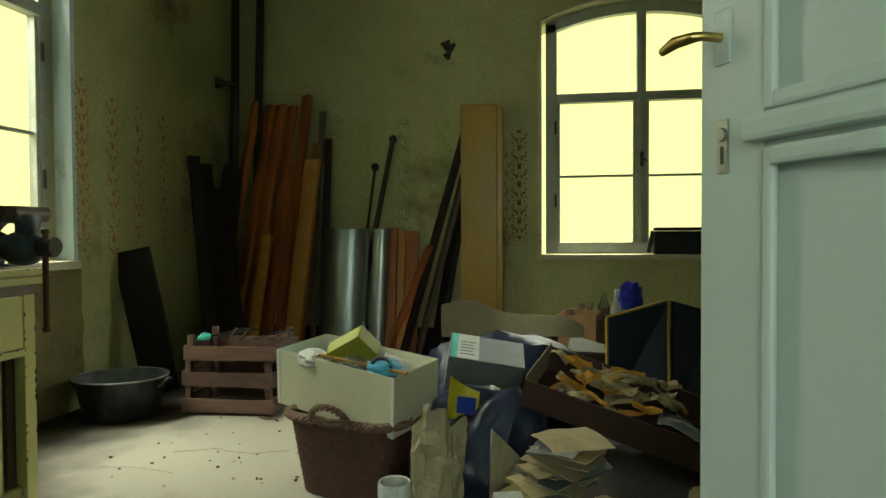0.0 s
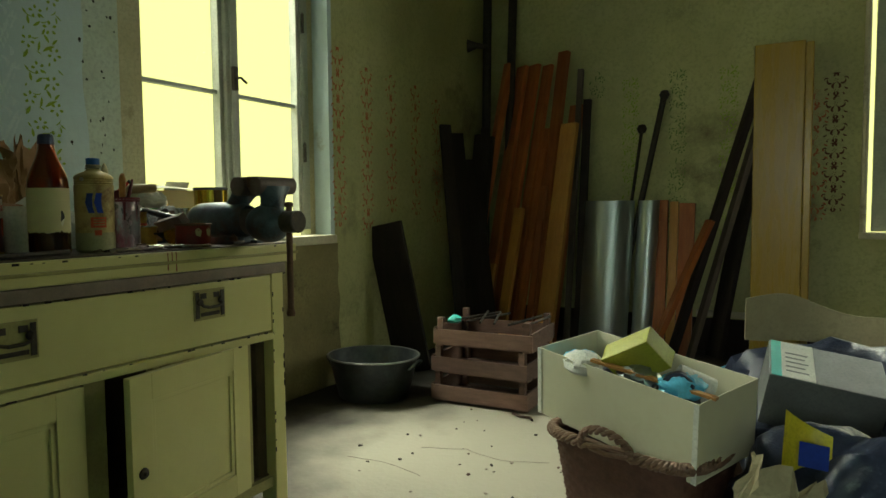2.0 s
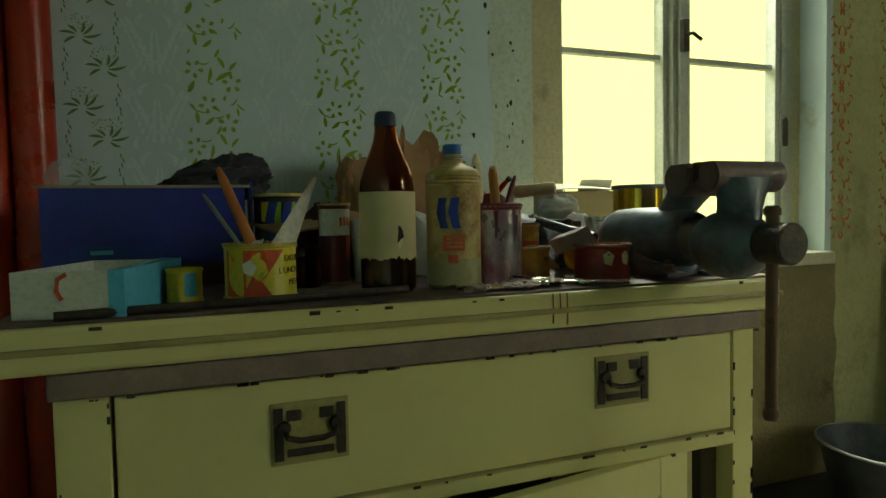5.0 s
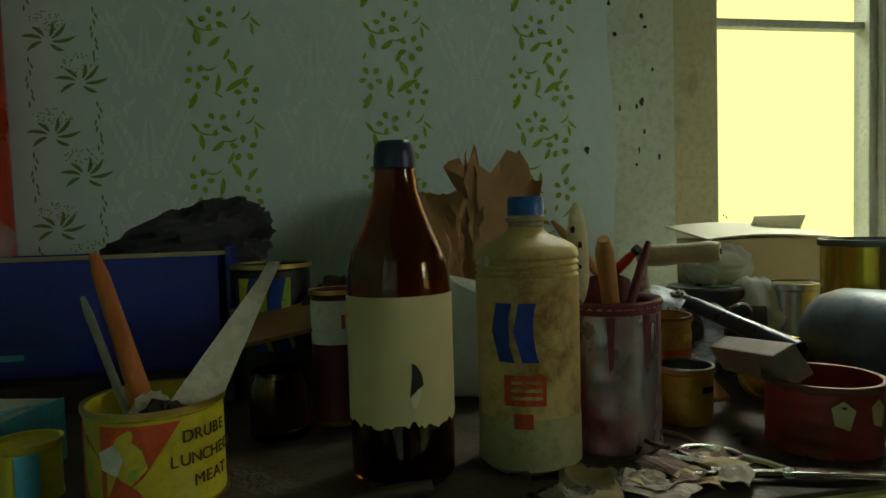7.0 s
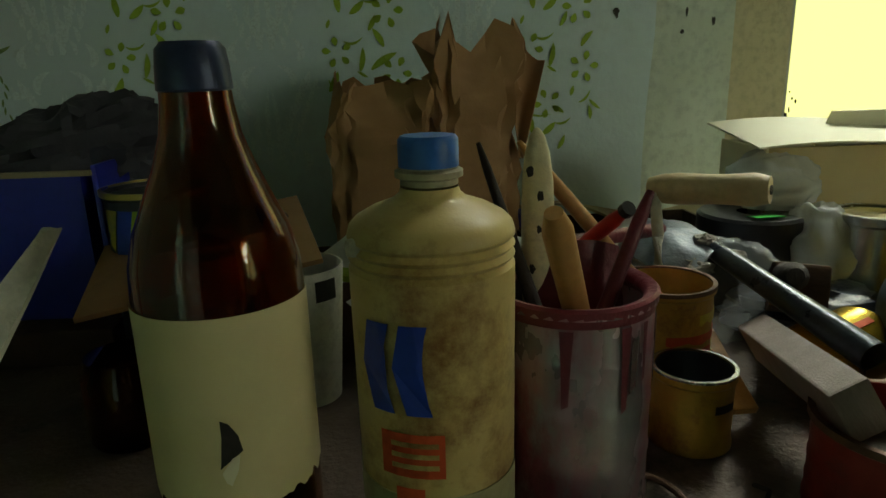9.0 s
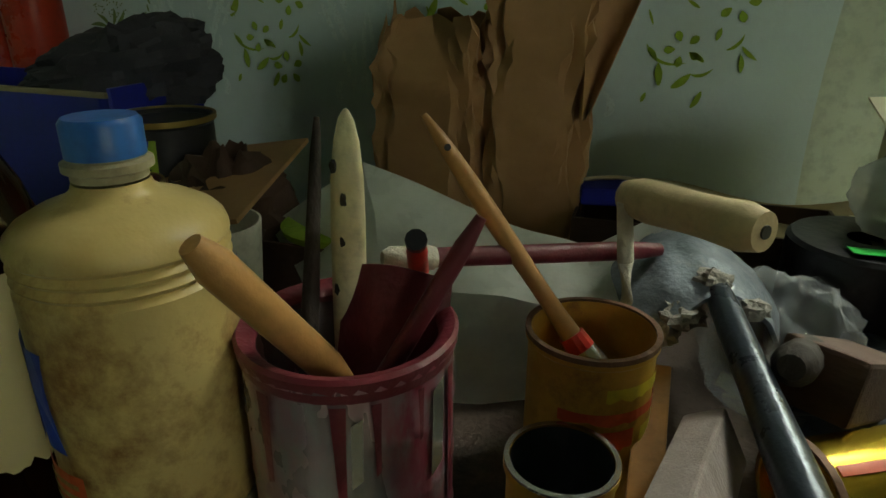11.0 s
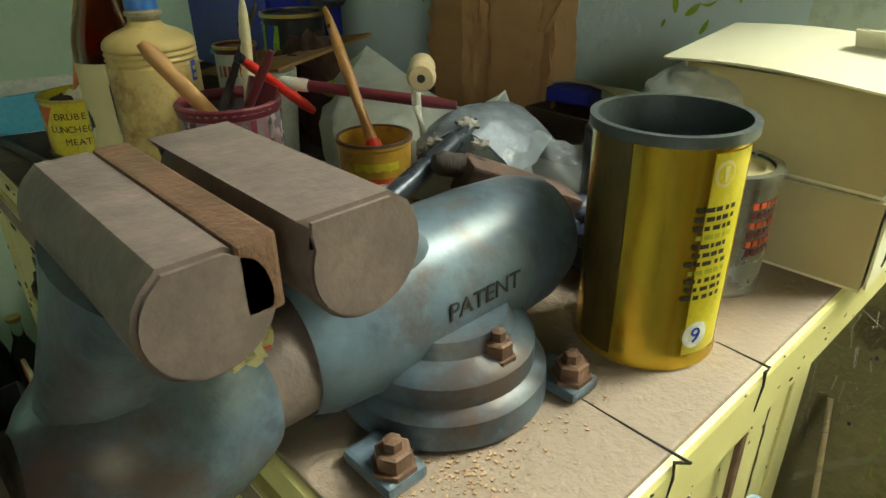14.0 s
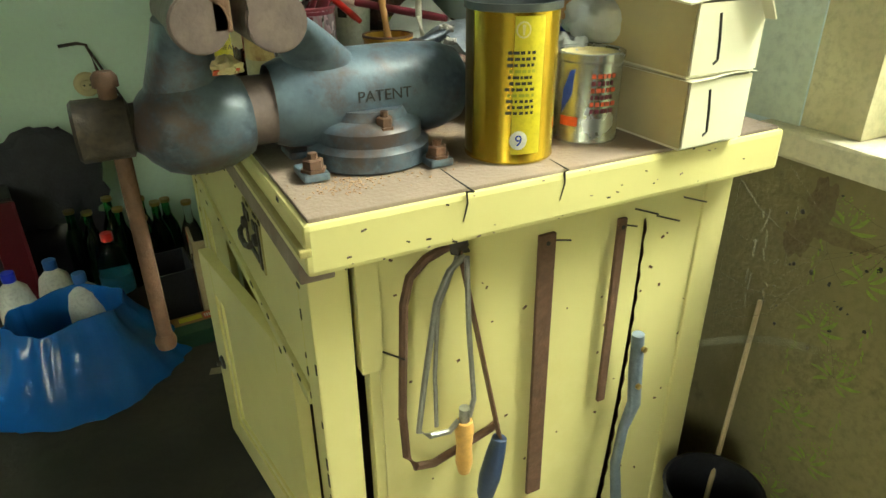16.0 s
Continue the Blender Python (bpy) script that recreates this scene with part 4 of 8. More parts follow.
# large paint can, maroon smears
rc = thing("paint_can", "open tin can smeared with maroon paint, holding stirring sticks", "can", at(-0.363, 3.316))
part("tin", can_body(0.0470, 0.128), maroon_tin, rc, "", True)
part("paint_rim", lathe([(0.0474, 0.119), (0.0487, 0.124), (0.0492, 0.1285), (0.0475, 0.1302), (0.0430, 0.1290), (0.0405, 0.1265), (0.0400, 0.124), (0.0440, 0.119)], 40), maroon_paint, rc, "thick dried paint round the rim", True)
part("dried_paint", lathe([(0, 0.062), (0.0455, 0.060)], 30), maroon_paint, rc)
for a, w, z0 in ((20, 8, 0.070), (38, 5, 0.085), (88, 7, 0.05), (150, 6, 0.06), (-20, 9, 0.075), (62, 4, 0.095)):
    part("paint_drip", wrap_poly([(a - w / 2, 0.118), (a + w / 2, 0.118), (a + w / 3, (z0 + 0.118) / 2), (a + w / 4, z0), (a - w / 4, z0 - 0.002), (a - w / 3, (z0 + 0.118) / 2)], 0.0472, 0.0009), maroon_paint, rc)
for a, w, z0, z1 in ((28, 7, 0.078, 0.112), (75, 12, 0.07, 0.116), (110, 5, 0.085, 0.118)):
    part("bare_patch", wrap_poly([(a - w / 2, z0), (a + w / 3, z0 + 0.004), (a + w / 2, z1), (a - w / 3, z1 - 0.003)], 0.0472, 0.0007), silver_tin, rc)
random.seed(31)
stk = thing("stirring_stick", "cream-painted pointed wooden stick standing in the can", "stick", None)
st = lathe([(0, 0), (0.0095, 0.002), (0.0102, 0.05), (0.0102, 0.095), (0.0094, 0.118), (0.0074, 0.134), (0.0045, 0.144), (0.0018, 0.148), (0, 0.149)], 20)
for v in st.verts:
    v.co.x *= 0.55
STM = Matrix.Translation((-0.388, 3.303, 0.855)) @ Matrix.Rotation(radians(-4), 4, 'Y') @ Matrix.Rotation(radians(-18), 4, 'Z')
st.transform(STM)
part("shaft", st, pale_cream, stk, "", True)
for z, dy in ((0.120, -0.004), (0.105, 0.002), (0.085, 0.001), (0.060, -0.003)):
    sp_ = lump(0.001, 0.0022, 0.003, 0.4, 3, 10, z * 90, False)
    sp_.transform(STM @ Matrix.Translation((0.0050, dy, z)))
    part("dark_knot", sp_, black_ink, stk)
hb = thing("brush", "brush with a bare brown wooden handle leaning in the can", "brush", None)
handle_rod("handle", (-0.304, 3.288, 0.972), (-0.352, 3.318, 0.893), 0.0080, 0.0075, stick_wood, hb)
handle_rod("dark_stick", (-0.428, 3.272, 0.992), (-0.350, 3.300, 0.880), 0.0026, 0.0050, wood_dark, None, "thin dark tapered stick standing in the can", "stick")
sp = sheet(1, 1, 10, 8, lambda u, v: Vector((-0.375 - 0.02 * v + 0.01 * math.sin(3 * u), 3.300 + 0.055 * u, 0.868 + 0.06 * v + 0.008 * math.sin(3.1 * u))), 0.003)
solo("scraper", sp, maroon_paint, "rusty paint scraper blade standing in the can", "scraper", None, True)
handle_rod("paint_stick", (-0.385, 3.370, 0.964), (-0.352, 3.318, 0.862), 0.0042, 0.005, maroon_paint, None, "dark thin stick standing in the can", "stick")
pbr = thing("paint_brush", "red-handled paint brush lying across the can rim", "brush", None)
handle_rod("handle", (-0.365, 3.348, 0.958), (-0.452, 3.318, 0.888), 0.0045, 0.0055, red_paint, pbr)
part("handle_tip", tube([(-0.3635, 3.3485, 0.9592), (-0.3672, 3.3472, 0.9562)], 0.0047, 10), black_plastic, pbr)

# orange can with brush
oc = thing("paint_can", "small open yellow and red tin can with rusty rim", "can", at(-0.456, 3.416))
part("tin", can_body(0.0345, 0.094, ribs=False), rusty_tin, oc, "", True)
part("rusty_rim", lathe([(0.0342, 0.0915), (0.0365, 0.0925), (0.0365, 0.0955), (0.0335, 0.0955), (0.0335, 0.0915)], 36), rust, oc, "", True)
for a0, a1, z0, z1, mt in ((-20, 110, 0.056, 0.063, red_print), (-10, 50, 0.040, 0.052, red_print), (20, 90, 0.070, 0.078, yellow_print), (60, 100, 0.03, 0.05, yellow_print)):
    part("print_band", band(0.0345, z0, z1, a0, a1, 20, 0.0007, 0.003), mt, oc)
part("paint_residue", lathe([(0, 0.03), (0.033, 0.03)], 26), rust, oc)
br = thing("paint_brush", "round brush with wooden handle and red ferrule standing in a can", "brush", None)
tip, fer = Vector((-0.483, 3.310, 0.986)), Vector((-0.462, 3.404, 0.872))
dirn = (fer - tip).normalized()
pts = [tip + (fer - tip) * k / 10 for k in range(11)]
part("handle", tube(pts, [0.002, 0.0042, 0.0052, 0.0056, 0.0058, 0.0058, 0.0056, 0.0052, 0.0050, 0.0052, 0.006], 14), stick_wood, br, "", True)
part("hang_hole", tube([tip + dirn * 0.022 + Vector((0.0046, 0.0026, 0.001)), tip + dirn * 0.022 + Vector((0.0054, 0.003, 0.0015))], 0.002, 10), black_ink, br)
part("red_collar", tube([fer, fer + dirn * 0.010], [0.0075, 0.0085], 14), red_paint, br, "red collar")
part("ferrule", tube([fer + dirn * 0.010, fer + dirn * 0.028], [0.0088, 0.0108], 14), bright_steel, br, "", True)
part("bristles", tube([fer + dirn * 0.028, fer + dirn * 0.050], [0.0105, 0.009], 14), kraft_dark, br, "", True)

# small can
sc2 = thing("tin_can", "small empty brown tin can, open at the top", "can", at(-0.394, 3.411))
part("tin", can_body(0.0265, 0.054, ribs=False), rusty_tin, sc2, "", True)
part("rim", lathe([(0.0262, 0.0525), (0.0282, 0.053), (0.0282, 0.0555), (0.0255, 0.0555)], 32), silver_tin, sc2, "bare tinplate rim", True)
part("lining", lathe([(0.0248, 0.0545), (0.0248, 0.009), (0, 0.009)], 32), zinc, sc2)
part("print_bar", wrap_poly([(5, 0.032), (40, 0.032), (40, 0.038), (5, 0.038)], 0.0265), black_ink, sc2)

# luncheon tin with sticks
lc = thing("food_tin", "opened yellow and red meat tin holding brushes", "tin", at(-0.330, 2.938, TOP, 42))
R = 0.0485
part("tin", can_body(R, 0.078, ribs=False), yellow_print, lc, "yellow printed tin", True)
part("red_print", wrap_poly([(-75, 0.070), (-10, 0.070), (-40, 0.034), (-60, 0.020), (-75, 0.008)], R, 0.0008), red_print, lc)
part("red_print", wrap_poly([(-110, 0.008), (-30, 0.008), (-45, 0.026), (-62, 0.036), (-110, 0.072), (-110, 0.04)], R, 0.0009), red_print, lc)
part("pale_print", wrap_poly([(-74, 0.040), (-60, 0.036), (-54, 0.048), (-62, 0.058), (-76, 0.052)], R, 0.0013), white_paper, lc)
part("green_print", wrap_poly([(-52, 0.032), (-44, 0.034), (-42, 0.042), (-50, 0.040)], R, 0.0014), stencil_green, lc)
for k, tx in enumerate(("DRUBE", "LUNCHEON", "MEAT")):
    words_round(tx, 0.0120, lc, R, 14 + 2 * k, 0.054 - 0.0165 * k, kraft_dark)
for z in (0.002, 0.075):
    part("rim", lathe([(R, z), (R + 0.0022, z), (R + 0.0022, z + 0.004), (R, z + 0.004)], 40), brass, lc, "", True)
part("paint_residue", lathe([(0, 0.045), (R - 0.002, 0.045)], 28), kraft_dark, lc)
wb = thing("paint_brush", "flat brush with worn pale handle leaning out of a tin", "brush", None)
part("handle", sheet(1, 1, 6, 14, lambda u, v: Vector((-0.304 - 0.075 * v + 0.004 * math.cos(3 * u), 2.952 + 0.075 * v + (u - 0.5) * (0.036 * (1 - v) + 0.008), 0.835 + 0.125 * v)), 0.007), mud_white, wb, "", True)
part("crust", lump(0.022, 0.018, 0.014, 0.5, 3, 14, 3), wood_dark, wb).matrix_basis = pose(-0.309, 2.949, 0.842)
handle_rod("brush_stick", (-0.370, 2.888, 0.972), (-0.328, 2.935, 0.842), 0.006, 0.0085, wood_red, None, "dark red wooden brush handle standing in a tin", "brush")
part("crust", lump(0.016, 0.016, 0.016, 0.4, 3, 14, 5), mud_white, wb).matrix_basis = pose(-0.324, 2.937, 0.842)
handle_rod("screwdriver", (-0.40, 2.868, 0.935), (-0.322, 2.925, 0.84), 0.0035, 0.003, steel, None, "thin steel rod leaning in a tin", "rod")

yc0 = thing("tin_can", "small yellow tin with a pale blue label", "can", at(-0.355, 2.838))
part("tin", can_body(0.0230, 0.046, False, ribs=False), yellow_print, yc0, "", True)
part("label", band(0.0230, 0.008, 0.040, 0, 40, 14), light_blue_card, yc0, "pale blue and white label")

# white and blue carton tray with a red stroke
ct = thing("carton", "white and light blue open carton with a red stroke", "box", at(-0.351, 2.742, TOP, -16))
open_box(ct, 0.22, 0.125, 0.055, 0.002, white_paper)
part("blue_side", box(-0.112, 0.110, 0.0627, 0.0640, 0.001, 0.056), light_blue_card, ct, "light blue side")
part("blue_corner", box(0.1102, 0.1114, 0.046, 0.0640, 0.001, 0.056), light_blue_card, ct, "light blue corner")
part("red_stroke", tube([(0.1104, 0.000, 0.052), (0.1104, -0.010, 0.046), (0.1104, -0.012, 0.032), (0.1104, -0.006, 0.022)], 0.0028, 8), red_print, ct)
part("folded_flap", sheet(1, 1, 6, 4, lambda u, v: Vector((-0.10 + 0.19 * u, 0.060 - 0.055 * v, 0.0565 - 0.012 * v + 0.004 * math.sin(4 * u))), 0.0012), light_blue_card, ct, "light blue flap folded inwards")

# cardboard pile and blue box behind
# Dark brown here: the deep shade on the cardboard is in its colour.
solo("cardboard", box(-0.78, -0.59, 2.64, 2.96, TOP, TOP + 0.034, 0.002), kraft_dark, "flattened grey-beige cardboard lying on the bench, coloured dark for its shade", "cardboard")
solo("cardboard", box(-0.09, 0.09, -0.09, 0.09, 0, 0.004), kraft, "bent cardboard flap lying over a dark box", "cardboard", at(-0.575, 3.055, 0.893, 12, 8, 6))
bb = thing("carton", "long glossy blue carton, slightly open", "box", at(-0.69, 2.785, TOP + 0.036, -3, 0, 0))
open_box(bb, 0.13, 0.325, 0.135, 0.002, blue_card)
part("top_edge", box(0.060, 0.0665, -0.172, 0.172, 0.133, 0.138, 0.001), card, bb, "bare cardboard edge")
part("end_flap", box(-0.06, 0.062, 0.171, 0.176, 0.02, 0.142, 0.001), blue_card, bb)
part("print_patch", box(0.0652, 0.066, -0.12, 0.02, 0.01, 0.035), blue_print, bb, "lighter blue print")
part("print_mark", box(0.066, 0.0665, -0.09, -0.055, 0.020, 0.027), light_blue_card, bb)
jk = lump(0.065, 0.095, 0.045, 0.34, 2.1, 48, 2.0, True, True)
for v in jk.verts:
    v.co.z *= 0.55 + 0.9 * (v.co.y + 0.12) / 0.24
solo("jacket", jk, cloth_grey, "crumpled dark grey cloth lying on the blue carton", "cloth", at(-0.70, 2.90, TOP + 0.15, 12), True)
solo("plastic_bag", crumpled_film(0.035, 0.035, 6.0, 28), clear_film, "crumpled clear plastic bag on the carton", "bag", at(-0.70, 2.655, TOP + 0.165), 2)
cc = thing("paint_can", "dark printed tin with blue and green chevrons", "can", at(-0.625, 3.005))
part("tin", can_body(0.045, 0.155, False), black_plastic, cc, "", True)
for a in (-28, 6):
    part("chevron", wrap_poly([(a, 0.142), (a + 18, 0.142), (a + 6, 0.100), (a + 24, 0.058), (a + 6, 0.058), (a - 12, 0.100)], 0.045, 0.001), blue_print, cc)
    part("chevron", wrap_poly([(a + 18, 0.142), (a + 25, 0.142), (a + 13, 0.100), (a + 31, 0.058), (a + 24, 0.058), (a + 6, 0.100)], 0.045, 0.001), stencil_green, cc)
part("chevron", wrap_poly([(-50, 0.142), (-30, 0.142), (-42, 0.105), (-50, 0.11)], 0.045, 0.001), yellow_print, cc)
part("rim", lathe([(0.045, 0.152), (0.048, 0.152), (0.048, 0.157), (0.045, 0.157)], 36), brass, cc, "", True)
cr = lump(0.055, 0.055, 0.075, 0.45, 2.4, 30, 4.0, True, True)
solo("paper_bag", cr, kraft_dark, "crumpled dark brown paper bag", "bag", at(-0.60, 3.085), True)
solo("jar", lathe([(0, 0), (0.028, 0), (0.030, 0.004), (0.030, 0.05), (0.026, 0.058), (0.026, 0.064), (0, 0.064)], 28), amber, "small reddish brown glass jar in the shade", "jar", at(-0.46, 3.02), True)

# small red and white tin, cup and green lid behind the bottles
rt = thing("food_tin", "small red and white printed tin with gold rims", "tin", at(-0.492, 3.078))
# Red lower half: shade painted in as dark red, bright band where lit.
part("tin", can_body(0.026, 0.135, False, ribs=False), dark_red_paint, rt, "", True)
part("red_band", band(0.026, 0.040, 0.0815, 35, 150, 20), red_print, rt, "red lower half, painted brighter on its lit side")
part("label", band(0.026, 0.082, 0.126, -80, 100, 24), white_paper, rt, "white printed upper part")
for k in range(5):
    part("print_bar", wrap_poly([(8 + k * 15, 0.098), (16 + k * 15, 0.098), (16 + k * 15, 0.112), (8 + k * 15, 0.112)], 0.026, 0.0013), red_print, rt)
for z in (0.0, 0.132):
    part("rim", lathe([(0.026, z), (0.0282, z), (0.0282, z + 0.004), (0.026, z + 0.004)], 30), brass, rt, "", True)
cup = thing("cup", "white plastic cup with a small dark mark", "cup", at(-0.502, 3.142))
part("body", lathe([(0, 0.002), (0.026, 0), (0.034, 0.11), (0.0325, 0.11), (0.025, 0.004), (0, 0.004)], 32), white_paper, cup, "", True)
part("mark", wrap_poly([(25, 0.088), (55, 0.088), (55, 0.104), (25, 0.104)], 0.0335, 0.001), black_ink, cup)
solo("green_disc", lathe([(0, 0), (0.045, 0), (0.047, 0.006), (0.044, 0.008), (0, 0.006)], 32), stencil_green, "green plastic lid lying flat", "lid", at(-0.60, 3.19, TOP + 0.075), True)
open_box(thing("cardboard_box", "dark brown open cardboard box under a lid", "box", at(-0.62, 3.19)), 0.13, 0.12, 0.075, 0.003, kraft_dark)


# paper bags against the wall
def paper_bag(w, d, h, seed, crumple):
    """A standing kraft bag: folded sides, crushed and torn open mouth."""
    bm = bmesh.new()
    n, rows = 44, 26
    rings = []
    for j in range(rows + 1):
        v = j / rows
        ring = []
        for k in range(n):
            a = 2 * math.pi * k / n
            c, s = math.cos(a), math.sin(a)
            sx, sy = abs(c) ** 0.45 * (1 if c > 0 else -1), abs(s) ** 0.45 * (1 if s > 0 else -1)
            p = Vector((sx * d / 2, sy * w / 2, h * v))
            q = Vector((c * 1.5, s * 1.5, v * 2.6)) + Vector((seed, seed * 2, 0))
            cr = (abs(noise.noise(q)) - 0.25) + 0.6 * (abs(noise.noise(q * 2.4)) - 0.2)
            amp = crumple * (0.35 + 0.9 * v)
            p.x *= 1 - amp * (cr + 0.25 * v)
            p.y *= 1 - amp * 0.8 * (cr + 0.1 * v)
            if v > 0.75:
                p.z += (v - 0.75) * h * 0.9 * noise.noise(Vector((c * 2.2, s * 2.2, seed)))
                p.x += (v - 0.75) * 0.12 * noise.noise(Vector((c * 1.7, s * 1.7, seed + 5)))
                p.y += (v - 0.75) * 0.12 * noise.noise(Vector((c * 1.7, s * 1.7, seed + 9)))
            jit = 0.0022 * min(1, v * 4)
            ring.append(bm.verts.new(p + jit * Vector((noise.noise(q * 6), noise.noise(q * 6 + Vector((9, 0, 0))), noise.noise(q * 6 + Vector((0, 9, 0)))))))
        rings.append(ring)
    for j, (a, b) in enumerate(zip(rings, rings[1:])):
        for k in range(n):
            c, d = a[(k + 1) % n], b[(k + 1) % n]
            for tri in (((a[k], c, d), (a[k], d, b[k])) if (j + k) % 2 else ((a[k], c, b[k]), (c, d, b[k]))):
                bm.faces.new(tri)
    bm.faces.new(rings[0])
    return bm


solo("paper_bag", paper_bag(0.100, 0.080, 0.290, 3.3, 0.66), kraft, "crumpled brown kraft paper bag standing against the wall", "bag", at(-0.795, 3.322, TOP, 4), True)
solo("paper_bag", paper_bag(0.12, 0.08, 0.235, 7.9, 0.5), kraft, "crumpled open brown paper bag beside a taller one", "bag", at(-0.785, 3.215, TOP, -8), True)
solo("torn_paper", sheet(1, 1, 8, 10, lambda u, v: Vector((-0.750 - 0.05 * v - 0.02 * math.sin(3 * u), 3.372 + 0.050 * (u - 0.45) * (0.10 + 0.90 * v) + 0.012 * v, 0.936 + 0.120 * v + 0.012 * math.sin(5 * u) * v)), 0.001), kraft, "torn flap of brown kraft paper hanging from the bag", "paper", None, True)

# white bag, maroon stick, trowel
FOLD = (((-0.66, 3.13, 0.79), (-0.66, 3.22, 0.79), (-0.66, 3.33, 0.79), (-0.66, 3.40, 0.79), (-0.65, 3.46, 0.79)),
        ((-0.60, 3.124, 0.858), (-0.60, 3.217, 0.923), (-0.60, 3.332, 0.884), (-0.60, 3.40, 0.872), (-0.60, 3.452, 0.907)),
        ((-0.53, 3.20, 0.835), (-0.505, 3.272, 0.868), (-0.515, 3.35, 0.862), (-0.535, 3.41, 0.852), (-0.54, 3.45, 0.868)),
        ((-0.53, 3.205, 0.79), (-0.485, 3.30, 0.79), (-0.495, 3.345, 0.79), (-0.53, 3.41, 0.79), (-0.54, 3.45, 0.80)))


def folded(u, v):
    """A stiff folded bag: straight creases between a few corners, slightly crumpled."""
    i, j = min(3, int(u * 4)), min(2, int(v * 3))
    f, g = u * 4 - i, v * 3 - j
    a, b, c, d = (Vector(FOLD[j + q][i + p]) for q in (0, 1) for p in (0, 1))
    w = 0.006 * noise.noise(Vector((u * 9, v * 7, 2)))
    return (a * (1 - f) + b * f) * (1 - g) + (c * (1 - f) + d * f) * g + Vector((w, w, w if v > 0.05 else 0))


wbg = sheet(1, 1, 32, 24, folded, 0.0015)
solo("plastic_bag", wbg, white_film, "crumpled white plastic bag with folded corners", "bag", None, True)
ms = thing("wooden_stick", "long maroon-painted stick with a worn pale end", "stick", None)
handle_rod("shaft", (-0.428, 3.312, 0.920), (-0.535, 3.447, 0.901), 0.0055, 0.006, maroon_paint, ms)
handle_rod("bare_end", (-0.424, 3.307, 0.9207), (-0.444, 3.332, 0.917), 0.0068, 0.0066, mud_white, ms)
tr = thing("trowel", "plasterer's tool with turned pale wooden handle and crusted bent stem", "trowel", None)
hp = [Vector((-0.512, 3.424, 0.941)) + (Vector((-0.453, 3.490, 0.947)) - Vector((-0.512, 3.424, 0.941))) * k / 8 for k in range(9)]
part("handle", tube(hp, [0.009, 0.0118, 0.0126, 0.0122, 0.0116, 0.0115, 0.0120, 0.0128, 0.010], 18), pale_wood, tr, "turned pale wooden handle", True)
part("handle_hole", tube([hp[-1], hp[-1] + (hp[-1] - hp[-2]).normalized() * 0.0012], 0.0035, 10), black_ink, tr)
part("stem", tube([(-0.502, 3.424, 0.940), (-0.500, 3.428, 0.905), (-0.505, 3.432, 0.872), (-0.525, 3.445, 0.862)], [0.0045, 0.0048, 0.005, 0.006], 10), mud_white, tr, "plaster-crusted stem", True)
sd = thing("spade", "small mortar-crusted steel spade blade with a bare socket, lying on tins", "spade", None)


def spade_blade(u, v):
    """Domed blade: u from the shoulder to the rounded edge, v across."""
    mid = Vector((-0.508, 3.486, 0.888)).lerp(Vector((-0.612, 3.452, 0.889)), u)
    half = 0.060 * (1 - max(0, u - 0.45) ** 2 * 2.6) ** 0.5 * (0.80 + 0.20 * min(1, u * 5))
    w = (v - 0.5) * 2
    crust = 0.0022 * noise.noise(Vector((u * 7, v * 7, 1))) + 0.0010 * noise.noise(Vector((u * 22, v * 22, 4)))
    return mid + Vector((-0.56, 0.80, -0.12)) * half * w + Vector((0, 0, 0.012 * math.sin(math.pi * u) - 0.034 * w * w * (1 - 0.3 * u) + crust))


part("blade", sheet(1, 1, 26, 26, spade_blade, 0.003), spade_steel, sd, "grey steel blade with dried mortar", True)
sk0, sk1 = Vector((-0.540, 3.476, 0.893)), Vector((-0.366, 3.516, 0.853))
part("socket", tube([sk0 + (sk1 - sk0) * k / 8 for k in range(9)], [0.004, 0.007, 0.0085, 0.0088, 0.009, 0.0095, 0.0100, 0.0105, 0.0108], 20, False), socket_steel, sd, "dark steel socket, open at its end", True)
part("socket_lining", tube([sk0 + (sk1 - sk0) * k / 4 for k in (2, 3, 4)], [0.007, 0.0082, 0.0098], 16, False), iron, sd)
for k, (x, y, z, r_) in enumerate(((-0.503, 3.462, 0.876, 0.014), (-0.518, 3.478, 0.893, 0.010), (-0.495, 3.452, 0.866, 0.012), (-0.512, 3.502, 0.880, 0.009))):
    part("mortar_crust", lump(r_, r_, r_ * 0.6, 0.6, 3.0, 16, 7.0 + k), mortar, sd, "", True).matrix_basis = pose(x, y, z - r_ * 0.5)
# battens, angle, block, gold tin, roll
bm, m = plank((-0.291, 3.450, 0.861), (-0.436, 3.483, 0.840), 0.030, 0.022, 0.002, 60)
solo("wooden_batten", bm, grey_wood, "grey planed wooden batten lying across the bench", "batten", m)
bm, m = plank((-0.395, 3.452, 0.803), (-0.488, 3.452, 0.845), 0.018, 0.006, 0.001)
solo("wooden_strip", bm, stick_wood, "thin brown wooden strip", "strip", m)
bm, m = plank((-0.462, 3.528, 0.868), (-0.545, 3.580, 0.828), 0.042, 0.036, 0.003)
solo("wooden_block", bm, crate_wood, "dark brown wooden block", "block", m)
handle_rod("wooden_peg", (-0.445, 3.512, 0.882), (-0.490, 3.530, 0.868), 0.011, 0.011, wood_dark, None, "short dark round wooden peg", "peg")
gt = thing("tin_can", "gold lacquered tin lying on its side", "can", pose(-0.455, 3.578, TOP + 0.0315, 90, 0, 28))
part("tin", can_body(0.030, 0.062, False, ribs=False), gold_tin, gt, "", True)
part("red_stripe", band(0.030, 0.012, 0.055, 62, 72, 8), red_print, gt)
